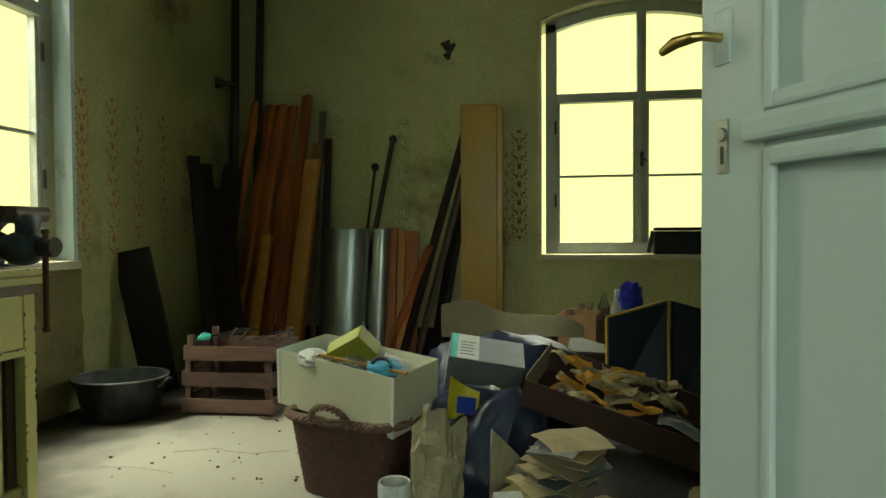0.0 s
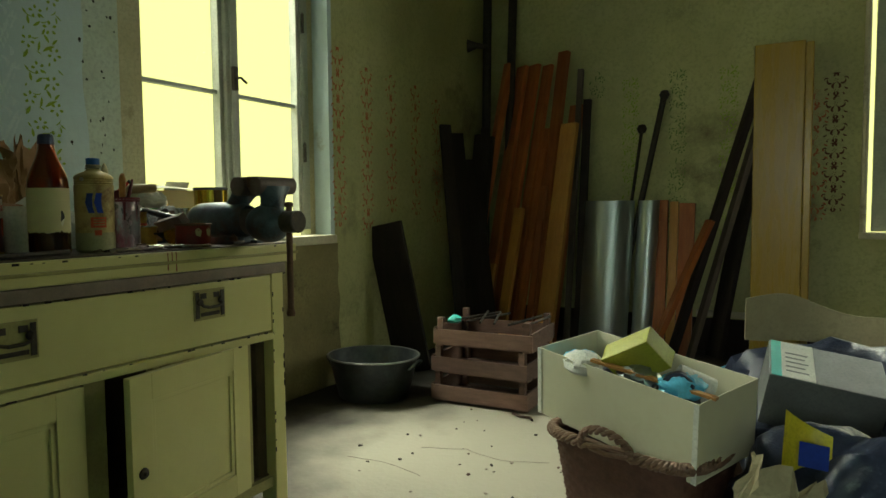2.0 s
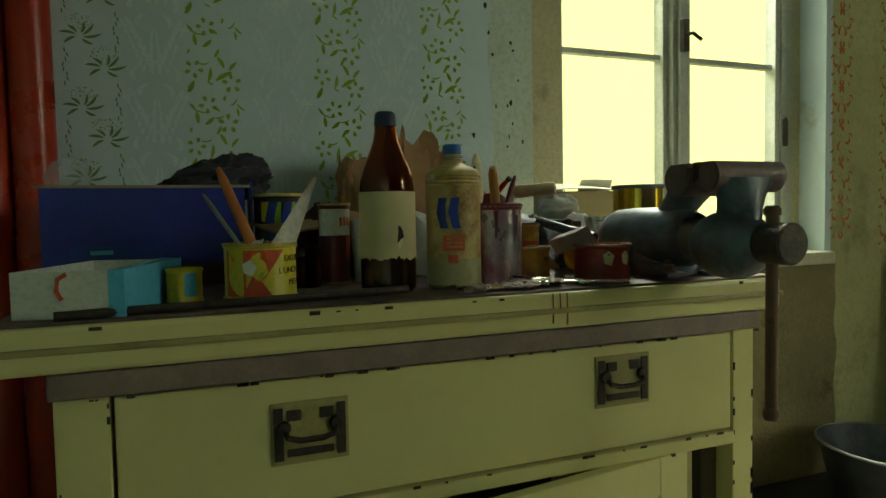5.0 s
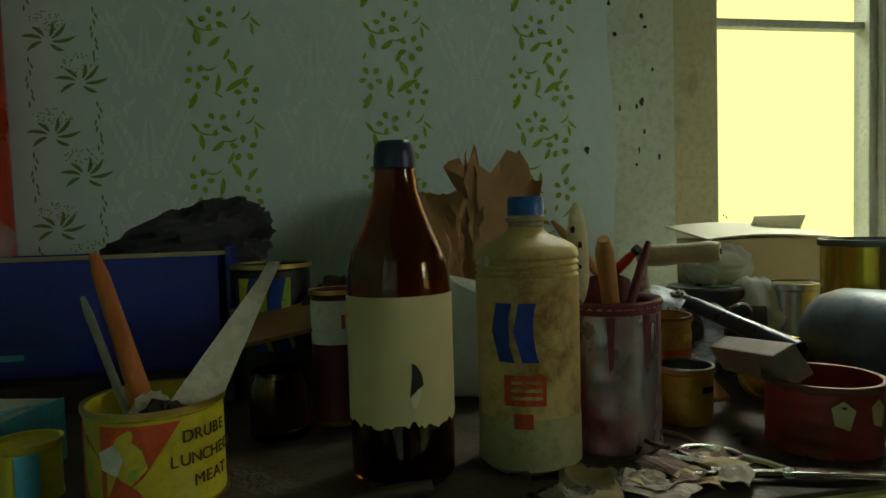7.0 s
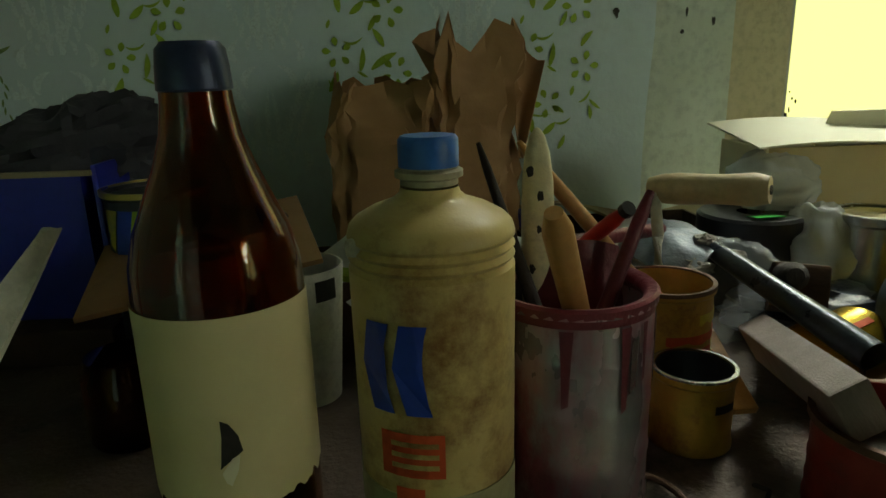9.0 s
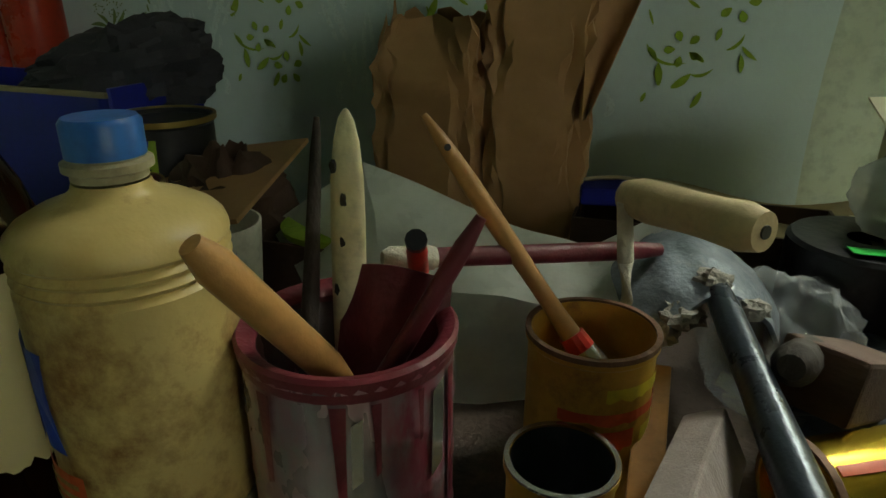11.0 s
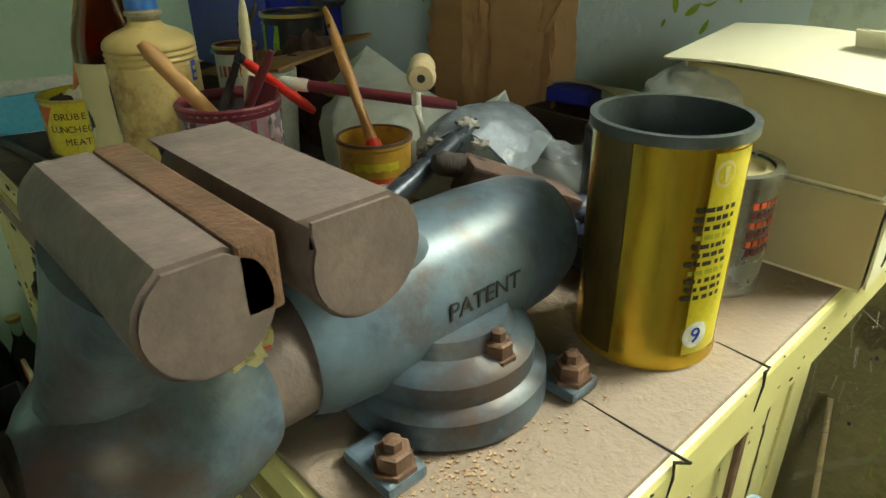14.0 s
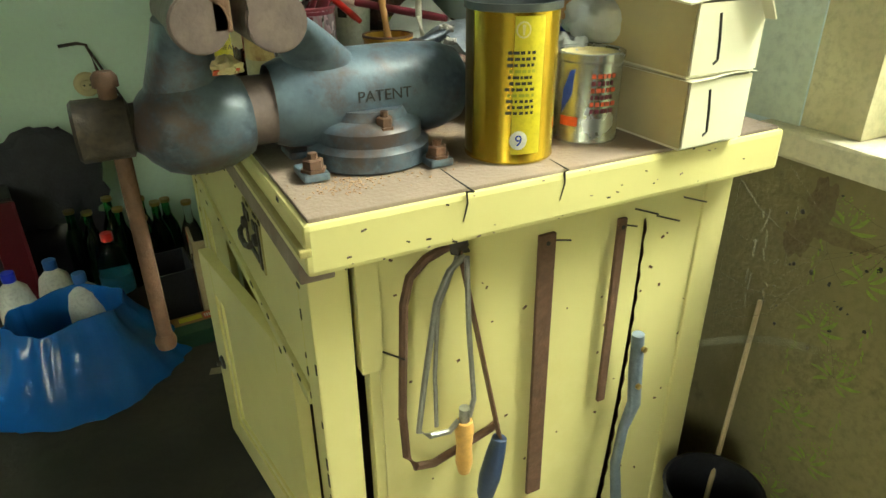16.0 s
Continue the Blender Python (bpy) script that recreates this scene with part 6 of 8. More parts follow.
solo("dark_plank", bm, wood_dark, "short wide dark board leaning on the wall by the tub", "plank", m)
# curved zinc sheets
for cx, r, a0, a1, h, lab in ((-0.02, 0.155, 190, 350, 0.92, "rolled galvanised sheet standing by the boards"), (0.215, 0.062, 150, 390, 0.92, "narrow rolled galvanised sheet on end")):
    bm = sheet(1, 1, 24, 6, lambda u, v: Vector((cx + 0.02 * v + r * math.cos(radians(a0 + (a1 - a0) * u)), FY - 0.26 + 0.10 * v + r * 0.8 * math.sin(radians(a0 + (a1 - a0) * u)), h * v)), 0.0015)
    solo("zinc_sheet", bm, sheet_zinc, lab, "metal sheet", None, True, "rolled zinc sheets")
for k, (x, w, mt) in enumerate(((0.305, 0.07, wood_red), (0.375, 0.05, wood_orange), (0.45, 0.09, wood_red))):
    leaner("plank", x + 0.01, x, 0.92 - 0.01 * k, w, 0.03, mt, "short red-brown board standing on end", "plank", 0.26, 0.12, "boards leaning on the wall")
for a, b, r in (((0.03, FY - 0.25, 0), (0.155, FY - 0.03, 1.37), 0.010), ((0.02, FY - 0.25, 0), (0.290, FY - 0.03, 1.57), 0.019)):
    rd = thing("iron_rod", "black iron rod with a round knob leaning on the wall", "rod", None, "iron rods")
    part("shaft", tube([a, b], r, 12), iron, rd, "", True)
    bm = lathe([(0, -0.03), (0.02, -0.025), (0.032, 0), (0.02, 0.025), (0, 0.03)], 14)
    bm.transform(Matrix.Translation(b))
    part("knob", bm, iron, rd, "", True)
leaner("long_plank", 0.40, 0.83, 1.62, 0.075, 0.04, wood_dark, "long dark plank leaning sideways on the wall", "plank", 0.30, 0.08)
leaner("long_plank", 0.50, 0.86, 1.50, 0.06, 0.03, wood_grey, "grey weathered plank leaning sideways", "plank", 0.28, 0.05)
leaner("plank", 0.30, 0.60, 0.80, 0.07, 0.03, wood_red, "short red-brown board leaning sideways", "plank", 0.44, 0.26, "boards leaning on the wall")
leaner("long_plank", 0.62, 0.80, 1.20, 0.12, 0.03, wood_dark, "wide dark board in the shade behind others", "plank", 0.2, 0.03)
vb = thing("varnished_board", "wide olive-yellow varnished board standing against the wall", "board", pose(0.93, FY - 0.14, 0.0, 0, 0, 0))
part("face", box(-0.125, 0.125, -0.045, 0.0, 0, 1.77, 0.006), wood_olive, vb)
part("side", box(0.125, 0.165, -0.04, 0.05, 0, 1.76, 0.006), wood_olive, vb, "narrow side of the board")
solo("wall_pipe", tube([(0.5, FY - 0.05, 0.235), (2.9, FY - 0.05, 0.225)], 0.02, 12), sill_paint, "pale pipe running along the foot of the wall", "pipe", None, True)

# ---- zinc tub, crates ----
tub = thing("zinc_tub", "oval grey zinc wash tub with two handles on the floor", "tub", pose(-0.665, 4.78, 0, 0, 0, 8) @ Matrix.Scale(0.9, 4))
prof = [(0, 0.002), (0.160, 0.0), (0.168, 0.008), (0.212, 0.205), (0.218, 0.212), (0.216, 0.220), (0.209, 0.218), (0.164, 0.014), (0, 0.012)]
bm = lathe(prof, 48)
for v in bm.verts:
    v.co.x *= 1.12
part("bowl", bm, zinc, tub, "", True)
for s in (-1, 1):
    part("handle", tube([(s * 0.228, -0.05, 0.165), (s * 0.258, -0.04, 0.195), (s * 0.262, 0, 0.205), (s * 0.258, 0.04, 0.195), (s * 0.228, 0.05, 0.165)], 0.007, 8), zinc, tub, "", True)
part("bead", tube([(0.244 * math.cos(a * math.pi / 24), 0.218 * math.sin(a * math.pi / 24), 0.216) for a in range(49)], 0.006, 8, False), steel, tub, "bright rolled rim", True)


def crate(m, w=0.47, d=0.31, h=0.118, group="stacked fruit crates"):
    c = thing("wooden_crate", "dusty brown wooden slatted fruit crate in a stack", "crate", m, group)
    for sx in (-1, 1):
        for sy in (-1, 1):
            part("corner_post", box(sx * (w / 2 - 0.03) - 0.014, sx * (w / 2 - 0.03) + 0.014, sy * (d / 2 - 0.016) - 0.014, sy * (d / 2 - 0.016) + 0.014, 0, h + 0.012, 0.002), crate_wood, c)
    for sy in (-1, 1):
        part("slat", box(-w / 2, w / 2, sy * (d / 2 + 0.003) - 0.004, sy * (d / 2 + 0.003) + 0.004, 0.012, 0.078, 0.001), crate_wood, c)
    for sx in (-1, 1):
        part("slat", box(sx * (w / 2 - 0.006) - 0.005, sx * (w / 2 - 0.006) + 0.005, -d / 2, d / 2, 0.012, 0.085, 0.001), crate_wood, c)
    for k in range(4):
        y = -d / 2 + 0.04 + k * (d - 0.08) / 3
        part("floor_slat", box(-w / 2 + 0.005, w / 2 - 0.005, y - 0.03, y + 0.03, 0.002, 0.010, 0.001), crate_wood, c)
    return c


c0 = crate(pose(-0.155, 5.01, 0, 0, 0, 2.5))
copy_thing(c0, pose(-0.148, 5.005, 0.1305, 0, 0, 1))
copy_thing(c0, pose(-0.135, 5.00, 0.262, 0.6, 0, 4))
random.seed(2)
for k in range(6):
    solo("stick", tube([(-0.30 + 0.07 * k, 4.90, 0.37), (-0.26 + 0.06 * k + random.uniform(-.1, .1), 5.12, 0.385)], 0.006, 6), wood_dark, "thin dark stick in the top crate", "stick")
solo("green_scrap", lump(0.035, 0.03, 0.02, 0.5, 2, 14, 3.0), teal_print, "small turquoise plastic scrap in the crate", "scrap", pose(-0.30, 4.92, 0.355), True)
solo("string", tube([(0.03, 4.83, 0.006), (0.08, 4.80, 0.006), (0.12, 4.81, 0.006), (0.14, 4.78, 0.006)], 0.006, 6), kraft_dark, "dark end of rope on the floor", "rope", None, True)

random.seed(91)
for k in range(70):
    x, y = random.gauss(0.30, 0.36), random.gauss(4.45, 0.34)
    if -0.35 < x < 0.55 and 3.7 < y < 5.2:
        s_ = random.uniform(0.003, 0.009)
        bm = lump(s_, s_ * random.uniform(0.5, 1.0), s_ * 0.45, 0.5, 2.5, 8, k * 1.7)
        solo("grit", bm, random.choice((wood_dark, kraft_dark, dusty_scrap, wood_dark)), "small dark crumb of rubble on the floor", "rubble", pose(x, y, 0.0, 0, 0, random.uniform(0, 180)), False, "rubble on the floor")
for pts in (((-0.10, 4.30), (0.05, 4.36), (0.22, 4.33), (0.40, 4.40)), ((-0.28, 4.10), (-0.12, 4.12), (0.08, 4.07))):
    L_ = [Vector((x, y, 0.0045)) for x, y in pts]
    dense = [L_[i].lerp(L_[i + 1], f / 5) + Vector((random.gauss(0, 0.004), random.gauss(0, 0.004), 0)) for i in range(len(L_) - 1) for f in range(5)]
    tagged(new("floor_crack", done(tube(dense, 0.0011, 5), "floor_crack", dusty_scrap)), kind="structure")

# ---- wicker basket and white carton ----
bk = thing("wicker_basket", "dark brown wicker basket with twisted rim and handle", "basket", pose(0.76, 4.07, 0, 0, 0, -18))
bw, bd, bh = 0.215, 0.165, 0.27
wv = bmesh.new()
n, rows = 88, 17
rings = []
for j in range(rows * 2 + 1):
    v = j / (rows * 2)
    r_ = []
    for k in range(n):
        a = 2 * math.pi * k / n
        c, s = math.cos(a), math.sin(a)
        q = 0.42
        grow = 0.80 + 0.20 * v
        wob = 0.004 * math.sin(k * math.pi / 2 + (j % 4) * math.pi / 2) * (1 if j % 2 else 0.3)
        r_.append(wv.verts.new(((abs(c) ** q * (1 if c > 0 else -1) * (bw * grow + wob)), (abs(s) ** q * (1 if s > 0 else -1) * (bd * grow + wob)), bh * v)))
    rings.append(r_)
for a, b in zip(rings, rings[1:]):
    for k in range(n):
        wv.faces.new((a[k], a[(k + 1) % n], b[(k + 1) % n], b[k]))
wv.faces.new(rings[0])
bmesh.ops.recalc_face_normals(wv, faces=wv.faces)
part("woven_body", wv, wicker, bk, "", True)
for ph in (0, 2.1, 4.2):
    pts = []
    for k in range(181):
        a = 2 * math.pi * k / 180
        c, s = math.cos(a), math.sin(a)
        x, y = abs(c) ** 0.42 * (1 if c > 0 else -1) * (bw + 0.006), abs(s) ** 0.42 * (1 if s > 0 else -1) * (bd + 0.006)
        t = a * 26 + ph
        nrm = Vector((c, s, 0)).normalized()
        pts.append(Vector((x, y, bh)) + nrm * 0.011 * math.cos(t) + Vector((0, 0, 0.011 * math.sin(t))))
    part("rim_strand", tube(pts, 0.0065, 6, False), wicker_rim, bk, "", True)
for ph in (0, math.pi):
    pts = [Vector((0.075 * math.cos(math.pi * k / 40), -bd - 0.012 - 0.02 * math.sin(math.pi * k / 40), bh + 0.055 * math.sin(math.pi * k / 40))) + Vector((0, 0.007 * math.cos(k * 0.9 + ph), 0.007 * math.sin(k * 0.9 + ph))) for k in range(41)]
    part("handle_strand", tube(pts, 0.0065, 6), wicker_rim, bk, "", True)
bx = thing("white_carton", "open off-white cardboard carton full of odds, tilted on a basket", "box", Matrix.Translation((0.738, 4.095, 0.268)) @ Euler((radians(5), radians(5), radians(-24))).to_matrix().to_4x4())
w, d, h, t = 0.52, 0.25, 0.20, 0.003
for nm, a in (("carton_wall", (-w / 2, w / 2, -d / 2, -d / 2 + t, t, h)), ("carton_wall", (-w / 2, w / 2, d / 2 - t, d / 2, t, h)), ("carton_wall", (-w / 2, -w / 2 + t, -d / 2 + t, d / 2 - t, t, h)),
              ("carton_wall", (w / 2 - t, w / 2, -d / 2 + t, d / 2 - t, t, h)), ("carton_floor", (-w / 2, w / 2, -d / 2, d / 2, 0, t))):
    part(nm, box(*a, bevel=0.001), card_white, bx)
part("corner_strip", box(-w / 2 - 0.002, -w / 2 + 0.012, -d / 2 - 0.002, -d / 2, 0, h, 0.0006), white_paper, bx)
part("corner_strip", box(w / 2 - 0.012, w / 2 + 0.002, -d / 2 - 0.002, -d / 2, 0, h, 0.0006), white_paper, bx)
BXM = bx.matrix_world.copy()


def in_box(x, y, z, rx=0, ry=0, rz=0):
    return BXM @ pose(x, y, z, rx, ry, rz)


solo("yellow_carton", box(-0.075, 0.075, -0.03, 0.03, -0.05, 0.05, 0.003), olive_print, "olive-yellow cardboard packet sticking out of the carton", "packet", in_box(0.03, -0.05, 0.235, 30, -32, 10))
solo("dark_jar", lathe([(0, 0), (0.040, 0), (0.046, 0.01), (0.046, 0.07), (0.038, 0.085), (0, 0.085)], 24), cloth_navy, "dark blue round jar in the carton", "jar", in_box(0.15, -0.02, 0.16, 60, 0, 20), True)
solo("paper_cup", lathe([(0, 0), (0.036, 0), (0.040, 0.09), (0.038, 0.09), (0.034, 0.004), (0, 0.004)], 24), white_paper, "white paper cup lying in the carton", "cup", in_box(0.20, 0.02, 0.17, 70, 0, -50), True)
for k, (x, y, rz, mt) in enumerate(((-0.16, -0.05, 20, light_blue_card), (-0.08, 0.05, 70, white_paper), (-0.12, -0.09, -10, white_paper), (0.05, -0.07, 10, sheet_zinc), (0.17, -0.06, 50, light_blue_card), (-0.02, 0.06, 100, cloth_grey))):
    solo("packaging_scrap", lump(0.055, 0.045, 0.03, 0.45, 2.2, 18, 3.0 + k, True, True), mt, "pale crumpled packaging in the carton", "packaging", in_box(x, y, 0.145 + 0.008 * k, 0, 0, rz), True)
solo("thin_slat", box(-0.17, 0.17, -0.008, 0.008, 0, 0.008, 0.001), stick_wood, "thin wooden slat across the carton", "slat", in_box(0.10, -0.09, 0.203, 0, 2, 8))
solo("filling", lump(0.22, 0.11, 0.09, 0.3, 2.0, 26, 9.0), cloth_grey, "dark odds filling the carton", "odds", in_box(0, 0, 0.01), True)
solo("white_tube", lathe([(0.038, 0), (0.044, 0), (0.044, 0.225), (0.042, 0.23), (0.038, 0.228)], 32), white_paper, "short white plastic pipe standing on the floor", "pipe", pose(1.005, 3.55, 0), True)

# ---- heap of boxes, bags and papers ----
gb = thing("grey_carton", "grey carton with a turquoise stripe and white label, on the heap", "box", Matrix.Translation((1.15, 4.36, 0.30)) @ Euler((radians(20), radians(9), radians(8))).to_matrix().to_4x4())
part("body", box(-0.14, 0.14, -0.09, 0.09, 0, 0.16, 0.003), grey_card, gb)
part("white_label", box(-0.11, -0.03, -0.088, 0.088, 0.1605, 0.162), white_paper, gb)
part("turquoise_stripe", box(-0.135, -0.11, -0.088, 0.088, 0.1605, 0.162), teal_print, gb)
for k in range(5):
    part("print_line", box(-0.10, -0.045 - 0.008 * (k % 2), -0.06 + k * 0.022, -0.054 + k * 0.022, 0.1622, 0.1628), grey_card, gb)
solo("dark_box", box(-0.16, 0.16, -0.12, 0.12, 0, 0.28, 0.004), cloth_navy, "dark box under the grey carton", "box", pose(1.15, 4.38, 0, 0, 0, 10))
cs = sheet(1, 1, 30, 10, lambda u, v: Vector((0.94 + 0.62 * u, 4.72 + 0.10 * u + 0.04 * math.sin(5 * u), 0.43 + (0.14 - 0.10 * u ** 2 + 0.02 * math.sin(9 * u)) * v + 0.02 * noise.noise(Vector((u * 4, v * 3, 1))))), 0.004)
solo("cardboard_sheet", cs, card, "large bent grey-beige cardboard sheet on the heap", "cardboard", None, True)
# Added dark body: stands for the shade under the sheet and carries it.
solo("dark_sack", lump(0.36, 0.20, 0.275, 0.22, 1.6, 30, 31.0), cloth_navy, "dark bulging body added for the dark space below the cardboard", "sack", pose(1.25, 4.62, 0), True)
sk = lump(0.22, 0.17, 0.235, 0.30, 1.5, 40, 17.0)
for v in sk.verts:
    v.co.x += 0.55 * max(0, v.co.z - 0.2) * (0.8 if v.co.y < 0 else 0.5)
solo("plastic_sack", sk, cloth_navy, "large dark navy plastic sack slumped on the floor", "sack", pose(1.20, 3.93, 0, 0, 0, 12), True)
solo("printed_packet", sheet(1, 1, 10, 10, lambda u, v: Vector((0.10 * u, 0.02 * math.sin(3 * u), 0.13 * v * (1 - 0.3 * u)))), yellow_print, "yellow and blue printed paper packet in the sack", "packet", pose(1.10, 3.84, 0.32, -20, 10, 20), True)
solo("printed_packet", sheet(1, 1, 6, 6, lambda u, v: Vector((0.06 * u, -0.004, 0.05 * v))), blue_print, "blue printed paper strip", "packet", pose(1.13, 3.83, 0.34, -20, 10, 20), True)
pbg = paper_bag(0.14, 0.07, 0.36, 12.4, 0.75)
solo("paper_sack", pbg, card, "crumpled beige paper sack standing by the basket", "bag", pose(1.085, 3.68, 0, 4, 0, 70))
solo("leaning_card", sheet(1, 1, 14, 12, lambda u, v: Vector((0.24 * u * (1 - 0.35 * v), 0.05 * math.sin(2.5 * u) + 0.12 * v, 0.34 * v * (1 - 0.55 * u))), 0.003), card, "curved pale cardboard piece leaning on the sack", "cardboard", pose(1.25, 3.56, 0.0), True)
# Dark filler lump, added to carry the tray of papers.
solo("floor_heap", lump(0.34, 0.22, 0.165, 0.25, 1.8, 34, 41.0), wood_dark, "dark lump added under the papers", "rubbish", pose(1.70, 3.86, 0), True)
ty = thing("cardboard_tray", "long beige cardboard tray full of yellowed papers, tilted", "box", Matrix.Translation((1.625, 3.87, 0.335)) @ Euler((radians(14), radians(15), radians(-14))).to_matrix().to_4x4())
# End wall is beige card, the other walls and floor dark brown.
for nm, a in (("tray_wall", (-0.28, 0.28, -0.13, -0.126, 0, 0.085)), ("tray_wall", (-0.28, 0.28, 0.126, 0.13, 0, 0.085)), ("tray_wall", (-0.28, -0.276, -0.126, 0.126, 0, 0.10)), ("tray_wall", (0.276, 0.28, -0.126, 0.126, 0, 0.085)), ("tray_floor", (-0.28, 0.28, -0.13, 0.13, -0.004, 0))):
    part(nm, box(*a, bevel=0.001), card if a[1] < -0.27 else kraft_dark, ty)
TYM = ty.matrix_world.copy()
random.seed(7)
for k in range(40):
    x, y = random.uniform(-0.23, 0.14), random.uniform(-0.09, 0.10)
    sx, sy, ph = random.uniform(0.025, 0.055), random.uniform(0.008, 0.024), random.uniform(0, 9)
    bm = sheet(1, 1, 8, 6, lambda u, v: Vector((sx * (u - 0.5) * 2, sy * (v - 0.5) * 2, 0.014 * noise.noise(Vector((u * 3 + ph, v * 3, 0))) + 0.01 * math.sin(4 * u + ph))), 0.001)
    solo("old_paper", bm, orange_paper if k % 3 == 0 else old_paper, "yellowed crumpled paper in a tray" if k % 3 else "orange-brown paper in a tray", "paper", TYM @ pose(x, y, 0.045 + 0.0016 * k, random.uniform(-22, 22), random.uniform(-14, 14), random.gauss(20, 35)), True, "papers in the tray")
solo("grey_film", sheet(1, 1, 12, 8, lambda u, v: Vector((0.26 * u, 0.18 * v, 0.02 * math.sin(4 * u) - 0.10 * u * u + 0.012 * noise.noise(Vector((u * 5, v * 5, 3))))), 0.001), clear_film, "grey plastic film hanging over the tray", "film", TYM @ pose(0.10, -0.14, 0.10, -18, 6, 0), True)
for k in range(26):
    z = 0.14 + 0.0086 * k
    sx = random.uniform(0.13, 0.17)
    bm = sheet(1, 1, 8, 6, lambda u, v: Vector((sx * (u - 0.5) * 0.85 + 0.006 * noise.noise(Vector((v * 5, k, 0))), 0.17 * (v - 0.5) + 0.006 * noise.noise(Vector((u * 5, k, 3))), 0.007 * math.sin(3 * u + k) + 0.004 * math.sin(5 * v + 2 * k))), 0.0022)
    solo("newspaper", bm, old_paper if k % 4 else grey_card, "old yellowed newspaper in a slipping stack", "newspaper", pose(1.37 + random.uniform(-0.02, 0.03) + 0.0035 * k, 3.56 + random.uniform(-0.02, 0.02), z, random.uniform(-3, 3), 9 + random.uniform(-5, 5), -35 + random.uniform(-24, 24)), True, "stacked newspapers")
for k in range(5):
    bm = sheet(1, 1, 8, 6, lambda u, v: Vector((0.30 * (u - 0.5), 0.22 * (v - 0.5), 0.006 * math.sin(4 * u + k))), 0.004)
    solo("newspaper", bm, old_paper, "flat yellowed newspaper low in the heap", "newspaper", pose(1.64 + 0.02 * k, 3.55 + 0.012 * k, 0.12 + 0.018 * k, 0, -2, 8 * k - 12), True, "stacked newspapers")
# Added filler that carries the newspapers.
solo("paper_support", lump(0.30, 0.20, 0.085, 0.25, 2.0, 24, 47.0), kraft_dark, "brown lump added to carry the newspapers", "rubbish", pose(1.52, 3.56, 0), True)
solo("white_packet", box(-0.035, 0.035, -0.03, 0.03, 0, 0.10, 0.004), white_paper, "small white packet in front of the heap", "packet", pose(1.31, 3.42, 0.17, 20, 0, 15))
solo("rubbish_pile", lump(0.14, 0.10, 0.10, 0.3, 2.0, 22, 48.0), kraft_dark, "brown crumpled paper on the floor", "rubbish", pose(1.31, 3.43, 0), True)
nb = thing("folding_board", "dark navy hinged board with a yellow edge, standing like a tent", "board", None)
for nm, q in (("leaf", ((1.63, 4.38, 0.20), (1.625, 4.43, 0.555), (1.865, 4.49, 0.62), (1.845, 4.36, 0.20))), ("leaf", ((1.85, 4.36, 0.20), (1.87, 4.492, 0.62), (2.07, 4.66, 0.555), (2.03, 4.60, 0.20)))):
    bm = bmesh.new()
    bm.faces.new([bm.verts.new(p) for p in q])
    bmesh.ops.recalc_face_normals(bm, faces=bm.faces)
    bmesh.ops.solidify(bm, geom=bm.faces[:], thickness=0.012)
    part(nm, bm, navy_board, nb)
for a, b in (((1.862, 4.485, 0.624), (1.842, 4.352, 0.20)), ((1.625, 4.425, 0.562), (1.862, 4.485, 0.626)), ((1.625, 4.42, 0.56), (1.625, 4.375, 0.20))):
    part("edge_strip", tube([a, b], 0.006, 8), wood_olive, nb, "yellow wooden edge", True)
# Added dark block that only carries the folding board.
solo("board_support", box(1.60, 2.10, 4.37, 4.75, 0, 0.20, 0.01), wood_dark, "dark low block added to carry the navy board", "chest")
cbg = crumpled_film(0.115, 0.21, 51.0)
solo("plastic_bag", cbg, clear_film, "clear crumpled plastic bag leaning on the board", "bag", pose(2.10, 4.40, 0.16, 0, 0, 0), True)
solo("bag_filling", lump(0.10, 0.08, 0.16, 0.3, 2.0, 24, 52.0), grey_card, "grey goods inside the clear bag", "goods", pose(2.105, 4.41, 0.17), True)
# Added dark lump that only carries the clear bag.
solo("bag_support", lump(0.22, 0.18, 0.13, 0.2, 2.0, 24, 53.0), wood_dark, "dark lump added to carry the clear bag", "rubbish", pose(2.12, 4.36, 0), True)
cr2 = crate(pose(1.72, 5.05, 0.30, 0, 0, -12), 0.42, 0.30, 0.22, "crates of bottles")
for sy in (-1, 1):
    part("slat", box(-0.21, 0.21, sy * 0.153 - 0.004, sy * 0.153 + 0.004, 0.11, 0.19, 0.001), crate_wood, cr2)
# Added dark block under the crate of bottles.
solo("crate_support", box(-0.24, 0.24, -0.17, 0.17, 0, 0.30, 0.006), wood_dark, "dark block added to carry a crate", "box", pose(1.74, 5.05, 0, 0, 0, -8))
for k, (x, y, h, mt, r) in enumerate(((1.66, 4.98, 0.30, clear_plastic, 0.03), (1.72, 5.00, 0.30, white_paper, 0.028), (1.60, 5.02, 0.24, clear_plastic, 0.03))):
    solo("small_bottle", lathe([(0, 0), (r, 0), (r, h * 0.72), (r * 0.45, h * 0.86), (r * 0.45, h), (0, h)], 18), mt, "small pale bottle in a crate", "bottle", pose(x, y, 0.32), True, "bottles in the crate")
solo("blue_cloth", lump(0.055, 0.045, 0.075, 0.4, 2.0, 20, 61.0), blue_card, "blue crumpled bag in the crate", "bag", pose(1.78, 4.99, 0.53), True)
open_box(thing("brown_carton", "small open brown carton on the heap", "box", pose(1.55, 4.93, 0.36, 4, 0, -14)), 0.17, 0.14, 0.16, 0.003, kraft)
